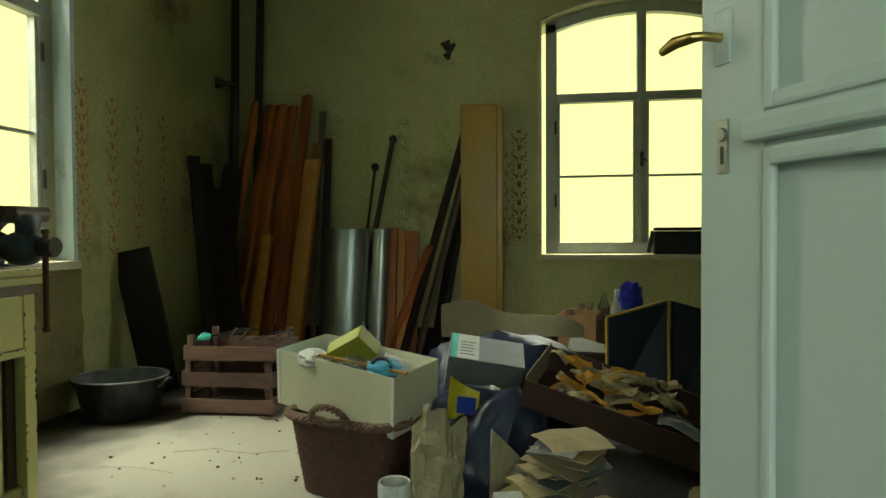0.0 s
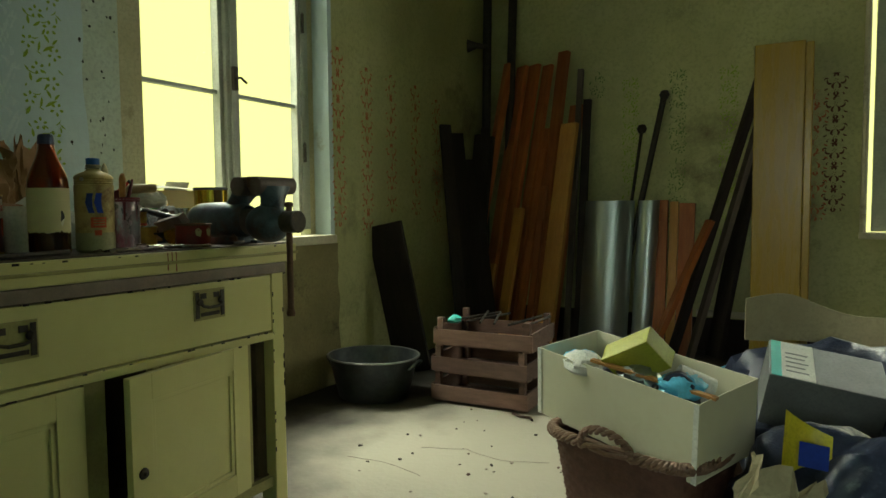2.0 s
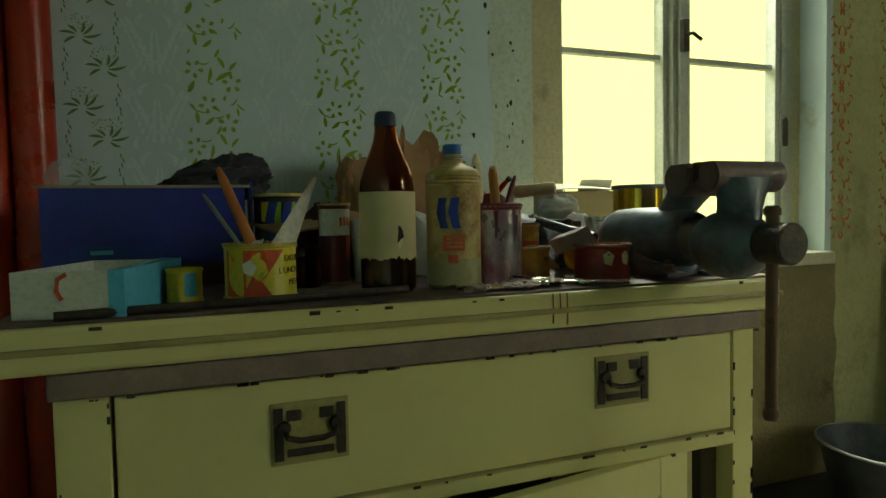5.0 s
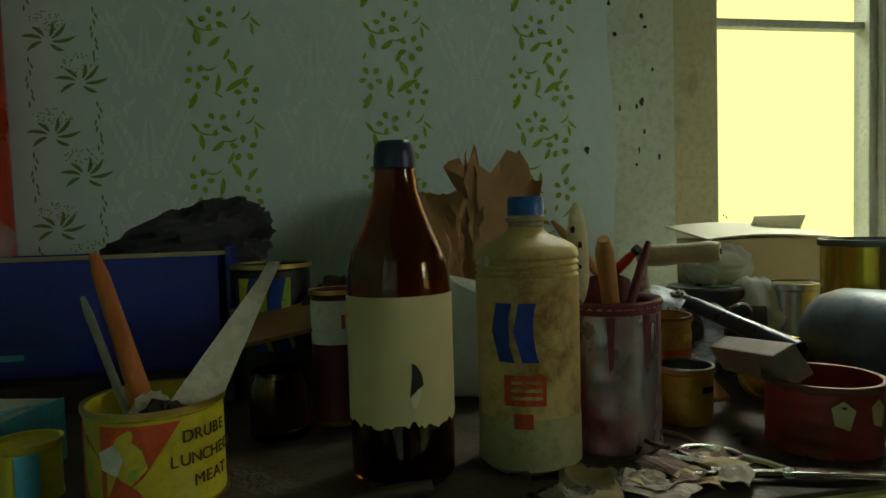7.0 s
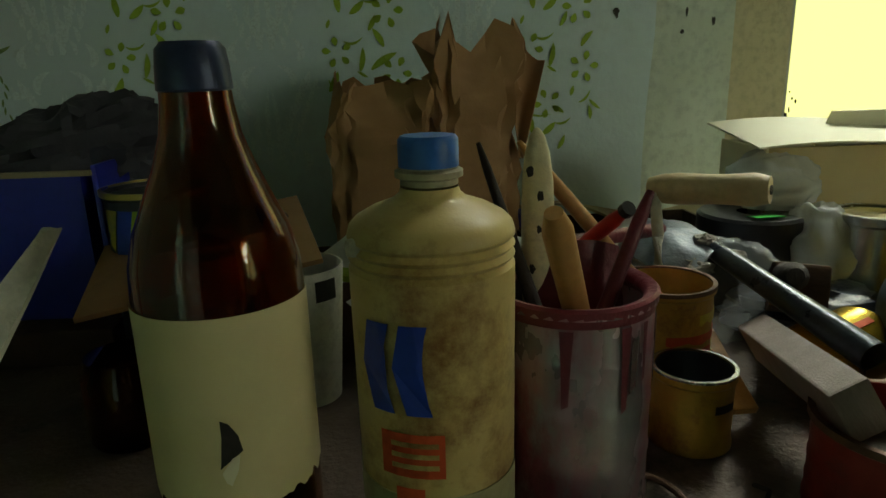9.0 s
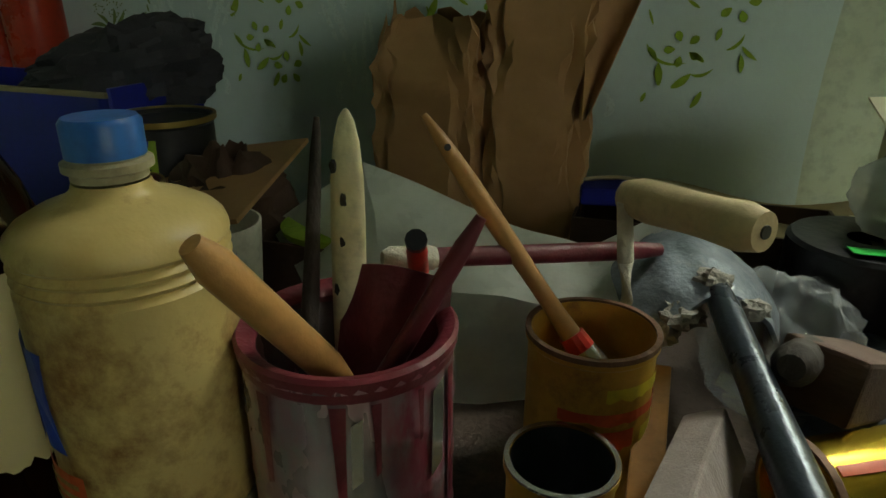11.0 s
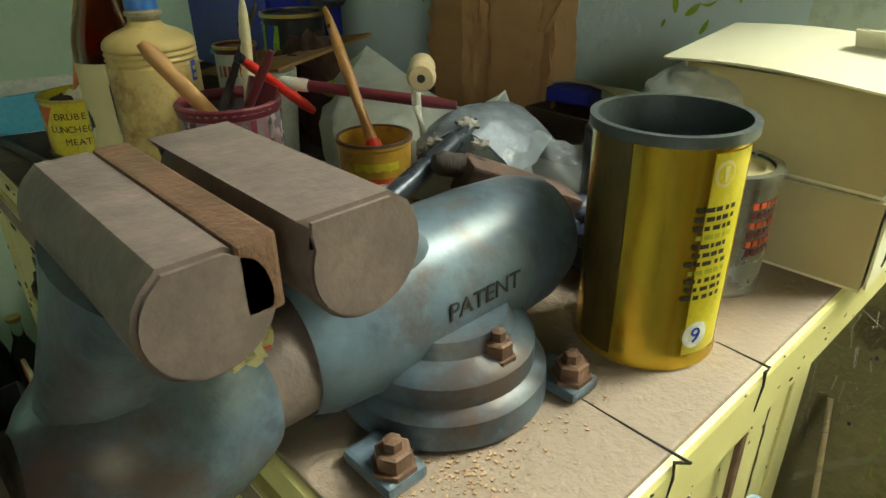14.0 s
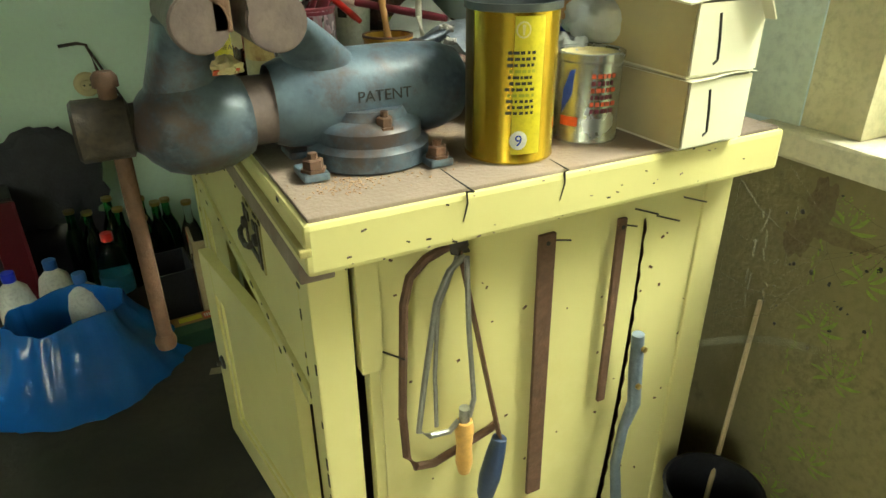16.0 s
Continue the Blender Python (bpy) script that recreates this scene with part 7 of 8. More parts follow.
solo("white_card", box(-0.09, 0.09, -0.002, 0.002, 0, 0.13), white_paper, "white cardboard piece on the heap", "cardboard", pose(1.56, 4.83, 0.28, -8, 14, -10))
# Added dark block under the small cartons.
solo("brown_support", box(1.45, 1.66, 4.80, 5.02, 0, 0.355, 0.006), kraft_dark, "dark block added to carry the small cartons", "box")
bt = thing("plastic_bucket", "grey-white plastic bucket behind the carton", "bucket", pose(0.98, 4.70, 0.10))
part("pail", lathe([(0, 0.002), (0.085, 0), (0.105, 0.22), (0.108, 0.225), (0.102, 0.225), (0.082, 0.006), (0, 0.006)], 32), white_paper, bt, "", True)
part("rim", lathe([(0.104, 0.215), (0.112, 0.217), (0.112, 0.228), (0.102, 0.228)], 32), light_blue_card, bt, "pale blue rim", True)
# Added flat block under the bucket.
solo("bucket_support", box(0.86, 1.10, 4.58, 4.82, 0, 0.10, 0.006), kraft_dark, "flat dark block added under the bucket", "box")
solo("far_box", box(2.22, 2.55, 5.10, 5.40, 0, 0.54, 0.008), wood_dark, "dark wooden box in the far corner", "box")
for k in range(4):
    solo("metal_scrap", tube([(2.26 + 0.05 * k, 5.14, 0.56), (2.36 + 0.04 * k, 5.32, 0.575 + 0.02 * (k % 2))], 0.014, 8), iron, "dark metal scrap on a box", "scrap", None, True)
bx2 = thing("black_box", "black metal box standing on the window sill", "box", pose(2.32, FY + 0.0, 0.733))
part("body", box(-0.20, 0.17, -0.03, 0.045, 0, 0.16, 0.006), black_plastic, bx2)
part("lid", box(-0.20, 0.17, -0.03, 0.045, 0.161, 0.185, 0.006), black_plastic, bx2)
part("slope", tube([(-0.20, 0.008, 0.16), (-0.235, 0.008, 0.01)], [0.02, 0.012], 4), black_plastic, bx2)
part("peg", tube([(0.16, 0, 0.17), (0.21, 0, 0.19)], 0.008, 8), iron, bx2)
bm, m = plank((2.80, FY - 0.25, 0), (2.86, FY - 0.05, 1.30), 0.09, 0.05, 0.003)
solo("dark_post", bm, dark_red_paint, "dark red post leaning beside the window", "post", m)


# ---- tools hanging on the cabinet's end ----
HY = CY1 + 0.010


def hang(name, pts, r, material, parent, seg=8, label=""):
    return part(name, tube([(x, HY + dy, z) for x, z, dy in pts], r, seg), material, parent, label, True)


hs = thing("hacksaw", "large bow saw frame with dark blue handle hanging on a nail", "saw", None)
hang("frame", [(-0.385, 0.712, 0.004), (-0.350, 0.700, 0.004), (-0.330, 0.682, 0.004), (-0.322, 0.650, 0.004), (-0.315, 0.50, 0.004), (-0.318, 0.432, 0.004), (-0.330, 0.408, 0.004), (-0.355, 0.402, 0.004), (-0.440, 0.425, 0.004), (-0.450, 0.432, 0.004)], 0.0055, rust, hs)
bm, m = plank((-0.388, HY + 0.010, 0.706), (-0.449, HY + 0.012, 0.412), 0.012, 0.003, 0.0008)
part("blade", bm, rust, hs).matrix_basis = m
bm = lathe([(0, 0), (0.010, 0.004), (0.013, 0.03), (0.015, 0.07), (0.012, 0.098), (0.008, 0.108), (0, 0.11)], 18)
bm.transform(Matrix.Translation((-0.450, HY + 0.012, 0.415)) @ Matrix.Rotation(radians(180 - 12), 4, 'Y'))
part("handle", bm, shade("blue_wood_handle", ((0.03, 0.05, 0.10), (0.02, 0.035, 0.075)), 0.4, 0, 20, 0.1), hs, "dark blue handle", True)
fs = thing("fretsaw", "small coping saw with orange wooden handle hanging with the bow saw", "saw", None)
hang("frame", [(-0.392, 0.700, 0.016), (-0.372, 0.685, 0.016), (-0.356, 0.65, 0.016), (-0.340, 0.55, 0.016), (-0.330, 0.475, 0.016), (-0.345, 0.462, 0.016), (-0.372, 0.458, 0.016), (-0.385, 0.470, 0.016)], 0.0038, steel, fs)
hang("wire", [(-0.385, 0.70, 0.012), (-0.360, 0.64, 0.012), (-0.355, 0.55, 0.012), (-0.356, 0.47, 0.012)], 0.0028, steel, fs)
hang("wire", [(-0.392, 0.70, 0.02), (-0.396, 0.60, 0.02), (-0.404, 0.50, 0.02), (-0.398, 0.475, 0.02)], 0.0034, steel, fs)
bm = lathe([(0, 0), (0.008, 0.002), (0.0115, 0.02), (0.010, 0.045), (0.0125, 0.075), (0.010, 0.086), (0, 0.088)], 18)
bm.transform(Matrix.Translation((-0.392, HY + 0.018, 0.382)))
part("handle", bm, shade("orange_wood_handle", ((0.60, 0.34, 0.09), (0.50, 0.26, 0.06)), 0.4, 0, 20, 0.1), fs, "orange turned handle", True)
bm = lathe([(0, 0), (0.007, 0), (0.007, 0.02), (0, 0.02)], 12)
bm.transform(Matrix.Translation((-0.392, HY + 0.018, 0.469)))
part("ferrule", bm, steel, fs, "", True)
solo("wire_knot", lump(0.012, 0.008, 0.012, 0.6, 3, 14, 2.0), iron, "knot of dark wire round a nail", "wire", pose(-0.389, HY + 0.008, 0.700), True)
for x, z0, z1, w, tilt, mt, lab in ((-0.522, 0.262, 0.690, 0.024, 0.8, rust, "rusty flat steel bar hanging on a nail"), (-0.633, 0.392, 0.686, 0.013, 0.0, rust, "narrow dark steel bar hanging on a nail")):
    sb = thing("steel_bar", lab, "bar", pose(x, HY - 0.004, z0, 0, tilt, 0), "steel bars on nails")
    part("bar", box(-w / 2, w / 2, -0.003, 0.003, 0, z1 - z0, 0.0015), mt, sb)
    part("hole", tube([(0, 0.003, z1 - z0 - 0.012), (0, 0.0038, z1 - z0 - 0.012)], 0.003, 10), black_ink, sb)
    part("nail", tube([(0, -0.008, z1 - z0 - 0.012), (-w - 0.008, 0.006, z1 - z0 - 0.014)], 0.0012, 6), iron, sb)
pw = thing("pruning_saw", "curved pruning saw with riveted blue-grey handle hanging on a nail", "saw", None)
bm = bmesh.new()
prevv = None
for k in range(31):
    f = k / 30
    x, z = -0.664 - 0.012 * f + 0.030 * f * f, 0.682 - 0.52 * f
    tooth = 0.0035 if k % 2 else 0.0
    a = bm.verts.new((x - 0.0015 - 0.003 * f - tooth, HY + 0.004, z))
    b = bm.verts.new((x + 0.0015 + 0.004 * f, HY + 0.004, z))
    if prevv:
        bm.faces.new((prevv[0], prevv[1], b, a))
    prevv = (a, b)
bmesh.ops.solidify(bm, geom=bm.faces[:], thickness=0.0015)
part("blade", bm, rust, pw)
part("handle", tube([(-0.674, HY + 0.012, 0.505), (-0.680, HY + 0.012, 0.43), (-0.684, HY + 0.014, 0.38), (-0.668, HY + 0.016, 0.34), (-0.662, HY + 0.016, 0.27), (-0.676, HY + 0.016, 0.18)], [0.009, 0.0105, 0.010, 0.0075, 0.008, 0.009], 10), shade("blue_grey_enamel", ((0.19, 0.24, 0.29), (0.14, 0.17, 0.2)), 0.45, 0.3, 30, 0.1), pw, "blue-grey worn handle", True)
for z in (0.485, 0.42):
    part("rivet", tube([(-0.677, HY + 0.022, z), (-0.677, HY + 0.0265, z)], 0.0045, 10), brass, pw)
for x, z in ((-0.70, 0.672), (-0.66, 0.690), (-0.745, 0.690), (-0.30, 0.585)):
    solo("nail", tube([(x, HY - 0.012, z), (x - 0.018, HY + 0.012, z - 0.002)], 0.0012, 6), iron, "bent nail in the cabinet end", "nail")
random.seed(5)
for k in range(46):
    x, z = random.uniform(-0.80, -0.31), random.uniform(0.2, 0.72)
    s = random.uniform(0.0007, 0.002)
    o = part("paint_chip", box(-s, s, 0, 0.0008, -s * random.uniform(1, 3), s), rust, cab)
    o.matrix_basis = Matrix.Translation(Vector((x, CY1 - 0.0042, z)) - CO) @ Matrix.Rotation(random.uniform(0, 3), 4, 'Y')
for k in range(60):
    y, z = random.choice((random.uniform(CY0, CY1), random.uniform(CY0, CY1))), random.choice((0.527, 0.505, 0.696, 0.757, 0.778))
    s = random.uniform(0.0015, 0.0045)
    o = part("paint_chip", box(0, 0.001, -s * random.uniform(1, 3), s, -s * 0.6, s * 0.6), wood_dark, cab)
    o.matrix_basis = Matrix.Translation(Vector((CX + (0.0102 if z > 0.74 else (0.0082 if z > 0.69 else 0.0042)), y, z)) - CO)
for k in range(34):
    z, s = random.uniform(0.1, 0.70), random.uniform(0.002, 0.005)
    o = part("paint_chip", box(-0.0006, 0.0006, -s * 0.5, s * 0.5, -s * random.uniform(1, 2.5), s), wood_dark, cab)
    o.matrix_basis = Matrix.Translation(Vector((CX + 0.0002, random.choice((CY1 - 0.003, CY1 - 0.043, CY0 + 0.004, CY0 + 0.056)), z)) - CO)

for k in range(46):
    x, z, s_ = random.uniform(BX, CX), random.choice((random.gauss(0.782, 0.003), random.gauss(0.733, 0.003), random.uniform(0.735, 0.78))), random.uniform(0.0005, 0.0017)
    if 0.730 < z < 0.7825:
        o = part("paint_chip", box(-s_ * random.uniform(1, 2.6), s_, -0.0004, 0.0006, -s_ * 0.6, s_ * 0.6), random.choice((wood_dark, bench_skin, edge_band)), cab)
        o.matrix_basis = Matrix.Translation(Vector((x, CY1 + 0.050, z)) - CO) @ Matrix.Rotation(random.uniform(-0.4, 0.4), 4, 'Y')

# ---- behind the cabinet's end, under the window ----
bkt = thing("bucket", "black plastic bucket with a broom stick beside the cabinet", "bucket", pose(-0.795, 3.845, 0))
part("pail", lathe([(0, 0.002), (0.055, 0), (0.074, 0.225), (0.077, 0.23), (0.072, 0.23), (0.052, 0.006), (0, 0.006)], 32), black_plastic, bkt, "", True)
solo("stick", tube([(-0.79, 3.835, 0.03), (-0.948, 3.745, 0.475)], 0.004, 8), pale_wood, "thin pale stick leaning out of the bucket", "stick", None, True)
web = bmesh.new()
random.seed(8)
anchors = [Vector((-0.845, 3.742, z)) for z in (0.70, 0.62, 0.55, 0.48)] + [Vector((-0.945, 3.80 + 0.03 * k, z)) for k, z in enumerate((0.70, 0.60, 0.50, 0.42, 0.66))] + [Vector((-0.88, 3.785, 0.73)), Vector((-0.93, 3.74, 0.55))]
for k in range(15):
    a, b = random.sample(anchors, 2)
    mid = (a + b) / 2 + Vector((random.gauss(0, 0.01), random.gauss(0, 0.01), random.gauss(-0.02, 0.02)))
    merge(web, tube([a, (a + mid) / 2 + Vector((0, 0, -0.006)), mid, (mid + b) / 2 + Vector((0, 0, -0.006)), b], random.uniform(0.0002, 0.0005), 4))
for k in range(16):
    p = Vector((random.uniform(-0.93, -0.86), random.uniform(3.75, 3.80), random.uniform(0.5, 0.68)))
    merge(web, tube([p, p + Vector((random.gauss(0, .006), random.gauss(0, .004), -random.uniform(0.006, 0.03)))], random.uniform(0.0008, 0.002), 5))
solo("cobweb", web, cobweb_mat, "dusty cobwebs between cabinet and wall", "cobweb", None, False, "", "stuff")
solo("cobweb_sheet", sheet(1, 1, 10, 4, lambda u, v: Vector((-0.80 - 0.14 * u, 3.76 + 0.10 * u, 0.455 + 0.016 * math.sin(3 * u) - 0.014 * v))), film("web_film", (0.6, 0.6, 0.56), 0.22, 0.9), "thin grey cobweb sheet", "cobweb", None, True)
for cy, cz, ry, rz_, sd_ in ((3.800, 0.655, 0.020, 0.045, 1.0), (3.835, 0.625, 0.055, 0.014, 2.0), (3.775, 0.600, 0.022, 0.030, 3.0)):
    bm = bmesh.new()
    rim = [bm.verts.new((WX + 0.0088, cy + ry * (1 + 0.5 * noise.noise(Vector((math.cos(a) * 2, math.sin(a) * 2, sd_)))) * math.cos(a), cz + rz_ * (1 + 0.5 * noise.noise(Vector((math.cos(a) * 2, math.sin(a) * 2, sd_ + 7)))) * math.sin(a))) for a in (2 * math.pi * k / 40 for k in range(40))]
    bm.faces.new(rim)
    bm.transform(Matrix.Translation((0.0002 * sd_, 0, 0)))
    tagged(new("stain", done(bm, "stain", stain_brown)), kind="structure")
random.seed(15)
for k in range(60):
    y, z, s = random.gauss(3.88, 0.10), random.gauss(0.60, 0.10), random.uniform(0.001, 0.0035)
    if 3.74 < y < 4.3 and 0.2 < z < 0.70:
        bm = lump(0.002, s, s * random.uniform(0.5, 1.6), 0.5, 3, 8, k * 1.0, False)
        bm.transform(Matrix.Translation((WX + 0.005, y, z)))
        tagged(new("mould_spot", done(bm, "mould_spot", black_ink)), kind="structure")
for k in range(46):
    x, z, s = random.uniform(WX - 0.09, WX - 0.01), 0.77 + abs(random.gauss(0, 0.16)), random.uniform(0.001, 0.004)
    bm = lump(s, 0.001, s * random.uniform(0.6, 1.8), 0.4, 3, 8, k * 1.3, False)
    bm.transform(Matrix.Translation((x, LW[0] + 0.1155, z)))
    tagged(new("dirt_speck", done(bm, "dirt_speck", black_ink)), kind="structure")

# ---- red pipe behind the cabinet ----
rp = thing("red_curtain_rail", "glossy red-painted boards standing against the wall", "board", None)
part("board", tube([(-0.900, 2.575, 0), (-0.900, 2.562, 2.6)], 0.040, 20), red_pipe, rp, "", True)
part("board", tube([(-0.895, 2.50, 0), (-0.895, 2.49, 2.6)], 0.034, 20), red_pipe, rp, "", True)
# ---- things in the corner behind the cabinet ----
def glass_bottle(x, y, mt, lab, h=0.27, r=0.031, cap=None):
    b = thing("glass_bottle", lab, "bottle", pose(x, y, 0), "empty bottles in the corner")
    part("glass", lathe([(0, 0.003), (r, 0), (r, h * 0.58), (r * 0.8, h * 0.68), (r * 0.42, h * 0.80), (r * 0.38, h * 0.95), (r * 0.46, h * 0.97), (r * 0.46, h), (0, h)], 24), mt, b, "", True)
    part("mouth", lathe([(r * 0.48, h * 0.965), (r * 0.5, h * 0.97), (r * 0.5, h + 0.002), (0, h + 0.002)], 16), cap or brass, b, "", True)
    return b


for x, y, h in ((-0.138, 2.30, 0.275), (-0.095, 2.33, 0.245), (-0.035, 2.26, 0.26), (0.05, 2.22, 0.25), (-0.01, 2.18, 0.27), (-0.17, 2.22, 0.25), (0.10, 2.16, 0.24), (-0.10, 2.20, 0.26)):
    glass_bottle(x, y, green_glass, "empty dark green glass bottle with a worn neck", h)
glass_bottle(-0.225, 2.30, clear_plastic, "empty clear glass bottle in the corner", 0.26)
pt = thing("plastic_bottle", "clear plastic drink bottle with red cap and blue label", "bottle", pose(0.005, 2.42, 0))
part("body", lathe([(0, 0.003), (0.040, 0), (0.043, 0.01), (0.043, 0.15), (0.038, 0.19), (0.016, 0.225), (0.013, 0.235), (0, 0.235)], 28), clear_plastic, pt, "", True)
part("label", band(0.0435, 0.075, 0.130, 0, 360, 40), light_blue_card, pt, "pale blue label", True)
part("cap", lathe([(0, 0.255), (0.014, 0.255), (0.016, 0.252), (0.016, 0.232), (0.013, 0.232)], 20), red_paint, pt, "red screw cap", True)
for x, y, z, lab in ((0.25, 2.47, 0.0, "white plastic jug with a blue cap"), (0.155, 2.44, 0.0, "white plastic jug with a blue cap"), (0.085, 2.56, 0.0, "white plastic jug with a blue cap in a bag")):
    j = thing("plastic_jug", lab, "jug", pose(x, y, z), "plastic jugs in the corner")
    part("body", lathe([(0, 0.003), (0.042, 0), (0.046, 0.012), (0.046, 0.12), (0.036, 0.165), (0.016, 0.185), (0.014, 0.195), (0, 0.195)], 28), white_paper, j, "", True)
    part("cap", lathe([(0, 0.216), (0.015, 0.216), (0.017, 0.213), (0.017, 0.19), (0.014, 0.19)], 20), shade("bright_blue_cap", ((0.02, 0.05, 0.75), (0.02, 0.045, 0.65)), 0.35, 0, 20, 0.02) if x > 0.2 else blue_cap, j, "blue screw cap", True)
prof = [(0.262, 0.0), (0.258, 0.006), (0.236, 0.022), (0.214, 0.05), (0.194, 0.08), (0.174, 0.11), (0.156, 0.14), (0.144, 0.165), (0.138, 0.184), (0.1365, 0.186), (0.134, 0.183), (0.132, 0.15), (0.134, 0.11), (0.142, 0.06), (0.12, 0.026), (0.06, 0.020), (0.0, 0.020)]
bag = lathe(prof, 96)
for v in bag.verts:
    a = math.atan2(v.co.y, v.co.x)
    k = 1 + 0.13 * noise.noise(Vector((math.cos(a) * 1.6, math.sin(a) * 1.6, v.co.z * 9))) + 0.09 * (0.3 - abs(noise.noise(Vector((math.cos(a) * 4, math.sin(a) * 4, v.co.z * 9 + 4)))))
    if v.co.z < 0.06 and v.co.xy.length > 0.15:
        k += 0.10 * max(0, noise.noise(Vector((math.cos(a) * 3, math.sin(a) * 3, 8))))
    v.co.x *= k
    v.co.y *= k * 0.82
    v.co.z *= 1 + 0.18 * noise.noise(Vector((math.cos(a) * 1.3, math.sin(a) * 1.3, 2))) if v.co.z > 0.03 else 1
solo("plastic_bag", bag, blue_bag_mat, "glossy blue plastic bag standing open on the floor", "bag", pose(0.125, 2.68, 0.001, 0, 0, 10), 2)
solo("blue_scrap", lump(0.1, 0.08, 0.02, 0.2, 2, 16, 3.0), blue_bag_mat, "folded blue plastic inside the bag", "plastic", pose(0.125, 2.68, 0.002), True)
wbx = thing("wooden_box", "pale plywood box standing beside the cabinet", "box", pose(-0.255, 2.545, 0))
part("side_panel", box(-0.05, 0.05, 0.052, 0.060, 0, 0.255, 0.001), pale_wood, wbx)
part("side_panel", box(0.05, 0.058, -0.06, 0.060, 0, 0.255, 0.001), pale_wood, wbx)
part("side_panel", box(-0.058, -0.05, -0.06, 0.060, 0, 0.255, 0.001), pale_wood, wbx)
part("string", tube([(0.0585, 0.03, 0.21), (0.061, 0.0, 0.16), (0.061, 0.028, 0.06), (0.060, 0.03, 0.0)], 0.003, 6), kraft_dark, wbx, "dark string", True)
part("paper_label", box(0.0582, 0.0592, -0.055, -0.03, 0.215, 0.25), red_print, wbx)
open_box(thing("black_crate", "black plastic crate in the corner", "crate", pose(-0.135, 2.47, 0, 0, 0, 6)), 0.12, 0.16, 0.15, 0.006, black_plastic)
gtv = thing("green_tray", "flat dark green carton with a printed yellow lid", "box", pose(-0.145, 2.66, 0, 0, 0, 4))
part("body", box(-0.075, 0.075, -0.05, 0.05, 0, 0.045, 0.003), green_paint, gtv)
part("print", box(-0.070, 0.070, -0.045, 0.0, 0.0452, 0.0464), kraft, gtv, "faded brown and yellow print")
part("print_mark", box(-0.040, 0.02, -0.035, -0.012, 0.0466, 0.0474), yellow_print, gtv)
part("print_mark", box(-0.068, -0.045, -0.038, -0.005, 0.0466, 0.0474), red_print, gtv)
for k in range(3):
    part("print_bar", box(-0.063 + 0.006 * k, -0.060 + 0.006 * k, -0.03, -0.012, 0.0476, 0.0482), white_paper, gtv)
solo("tape_scrap", sheet(1, 1, 6, 3, lambda u, v: Vector((0.13 * u, 0.028 * v, 0.003 + 0.003 * math.sin(3 * u)))), card, "scrap of pale tape on the floor", "tape", pose(-0.16, 2.86, 0.002, 0, 0, 160))
dc = thing("red_case", "dark red upright case with black sides in the corner", "case", pose(0.30, 2.18, 0, 0, 0, 8))
part("front", box(-0.07, 0.0, 0.10, 0.115, 0, 0.34, 0.004), dark_red_paint, dc)
part("body", box(-0.07, 0.25, -0.10, 0.10, 0, 0.345, 0.006), black_plastic, dc)
part("edge_strip", box(-0.074, -0.066, 0.112, 0.118, 0, 0.34, 0.001), maroon_paint, dc)
solo("dark_cloth", lump(0.16, 0.05, 0.17, 0.3, 1.6, 28, 71.0), cloth_grey, "dark grey bag hanging over the case", "bag", pose(0.16, 2.09, 0.18), True)
solo("dark_sack", lump(0.17, 0.07, 0.13, 0.3, 1.6, 24, 72.0), black_plastic, "black sack on the floor in the corner", "sack", pose(0.14, 2.08, 0), True)
solo("iron_hook", tube([(0.02, BY + 0.012, 0.695), (-0.03, BY + 0.012, 0.70), (-0.055, BY + 0.02, 0.695), (-0.070, BY + 0.03, 0.62), (-0.11, BY + 0.10, 0.04)], 0.005, 8), iron, "long bent black iron rod leaning on the wall", "rod", None, True)
solo("iron_hook", tube([(-0.055, BY + 0.02, 0.69), (-0.10, BY + 0.02, 0.58), (-0.13, BY + 0.03, 0.50)], 0.004, 8), iron, "short black iron rod on the wall", "rod", None, True)
solo("cable", tube([(0.20, BY + 0.01, 0.36), (0.10, BY + 0.012, 0.30), (0.06, BY + 0.02, 0.20), (0.04, BY + 0.03, 0.05)], 0.005, 8), iron, "black cable hanging down the wall", "cable", None, True)
sk = thing("wall_socket", "old round cream wall socket", "socket", pose(-0.032, BY, 0.575))
bm = lathe([(0, 0.018), (0.014, 0.017), (0.016, 0.012), (0.024, 0.014), (0.034, 0.010), (0.038, 0)], 28)
bm.transform(Matrix.Rotation(radians(-90), 4, 'X'))
part("cover", bm, label_paper, sk, "", True)
for dx in (-0.008, 0.008):
    part("hole", tube([(dx, 0.016, 0), (dx, 0.0186, 0)], 0.003, 8), black_ink, sk)


# ---- stencilled wall patterns ----
def petal(bm, cx, cz, a, length, width, put, bend=0.0):
    n = 7
    left, right = [], []
    for k in range(n + 1):
        f = k / n
        w = width * math.sin(math.pi * min(1, 0.06 + 0.92 * f)) ** 0.8 * (0.5 + 0.5 * f if width > length * 0.5 else 1) / 2
        aa = a + bend * f
        px, pz = cx + length * f * math.cos(aa), cz + length * f * math.sin(aa)
        left.append(bm.verts.new(put(px - w * math.sin(aa), pz + w * math.cos(aa))))
        right.append(bm.verts.new(put(px + w * math.sin(aa), pz - w * math.cos(aa))))
    for k in range(n):
        bm.faces.new((left[k], left[k + 1], right[k + 1], right[k]))


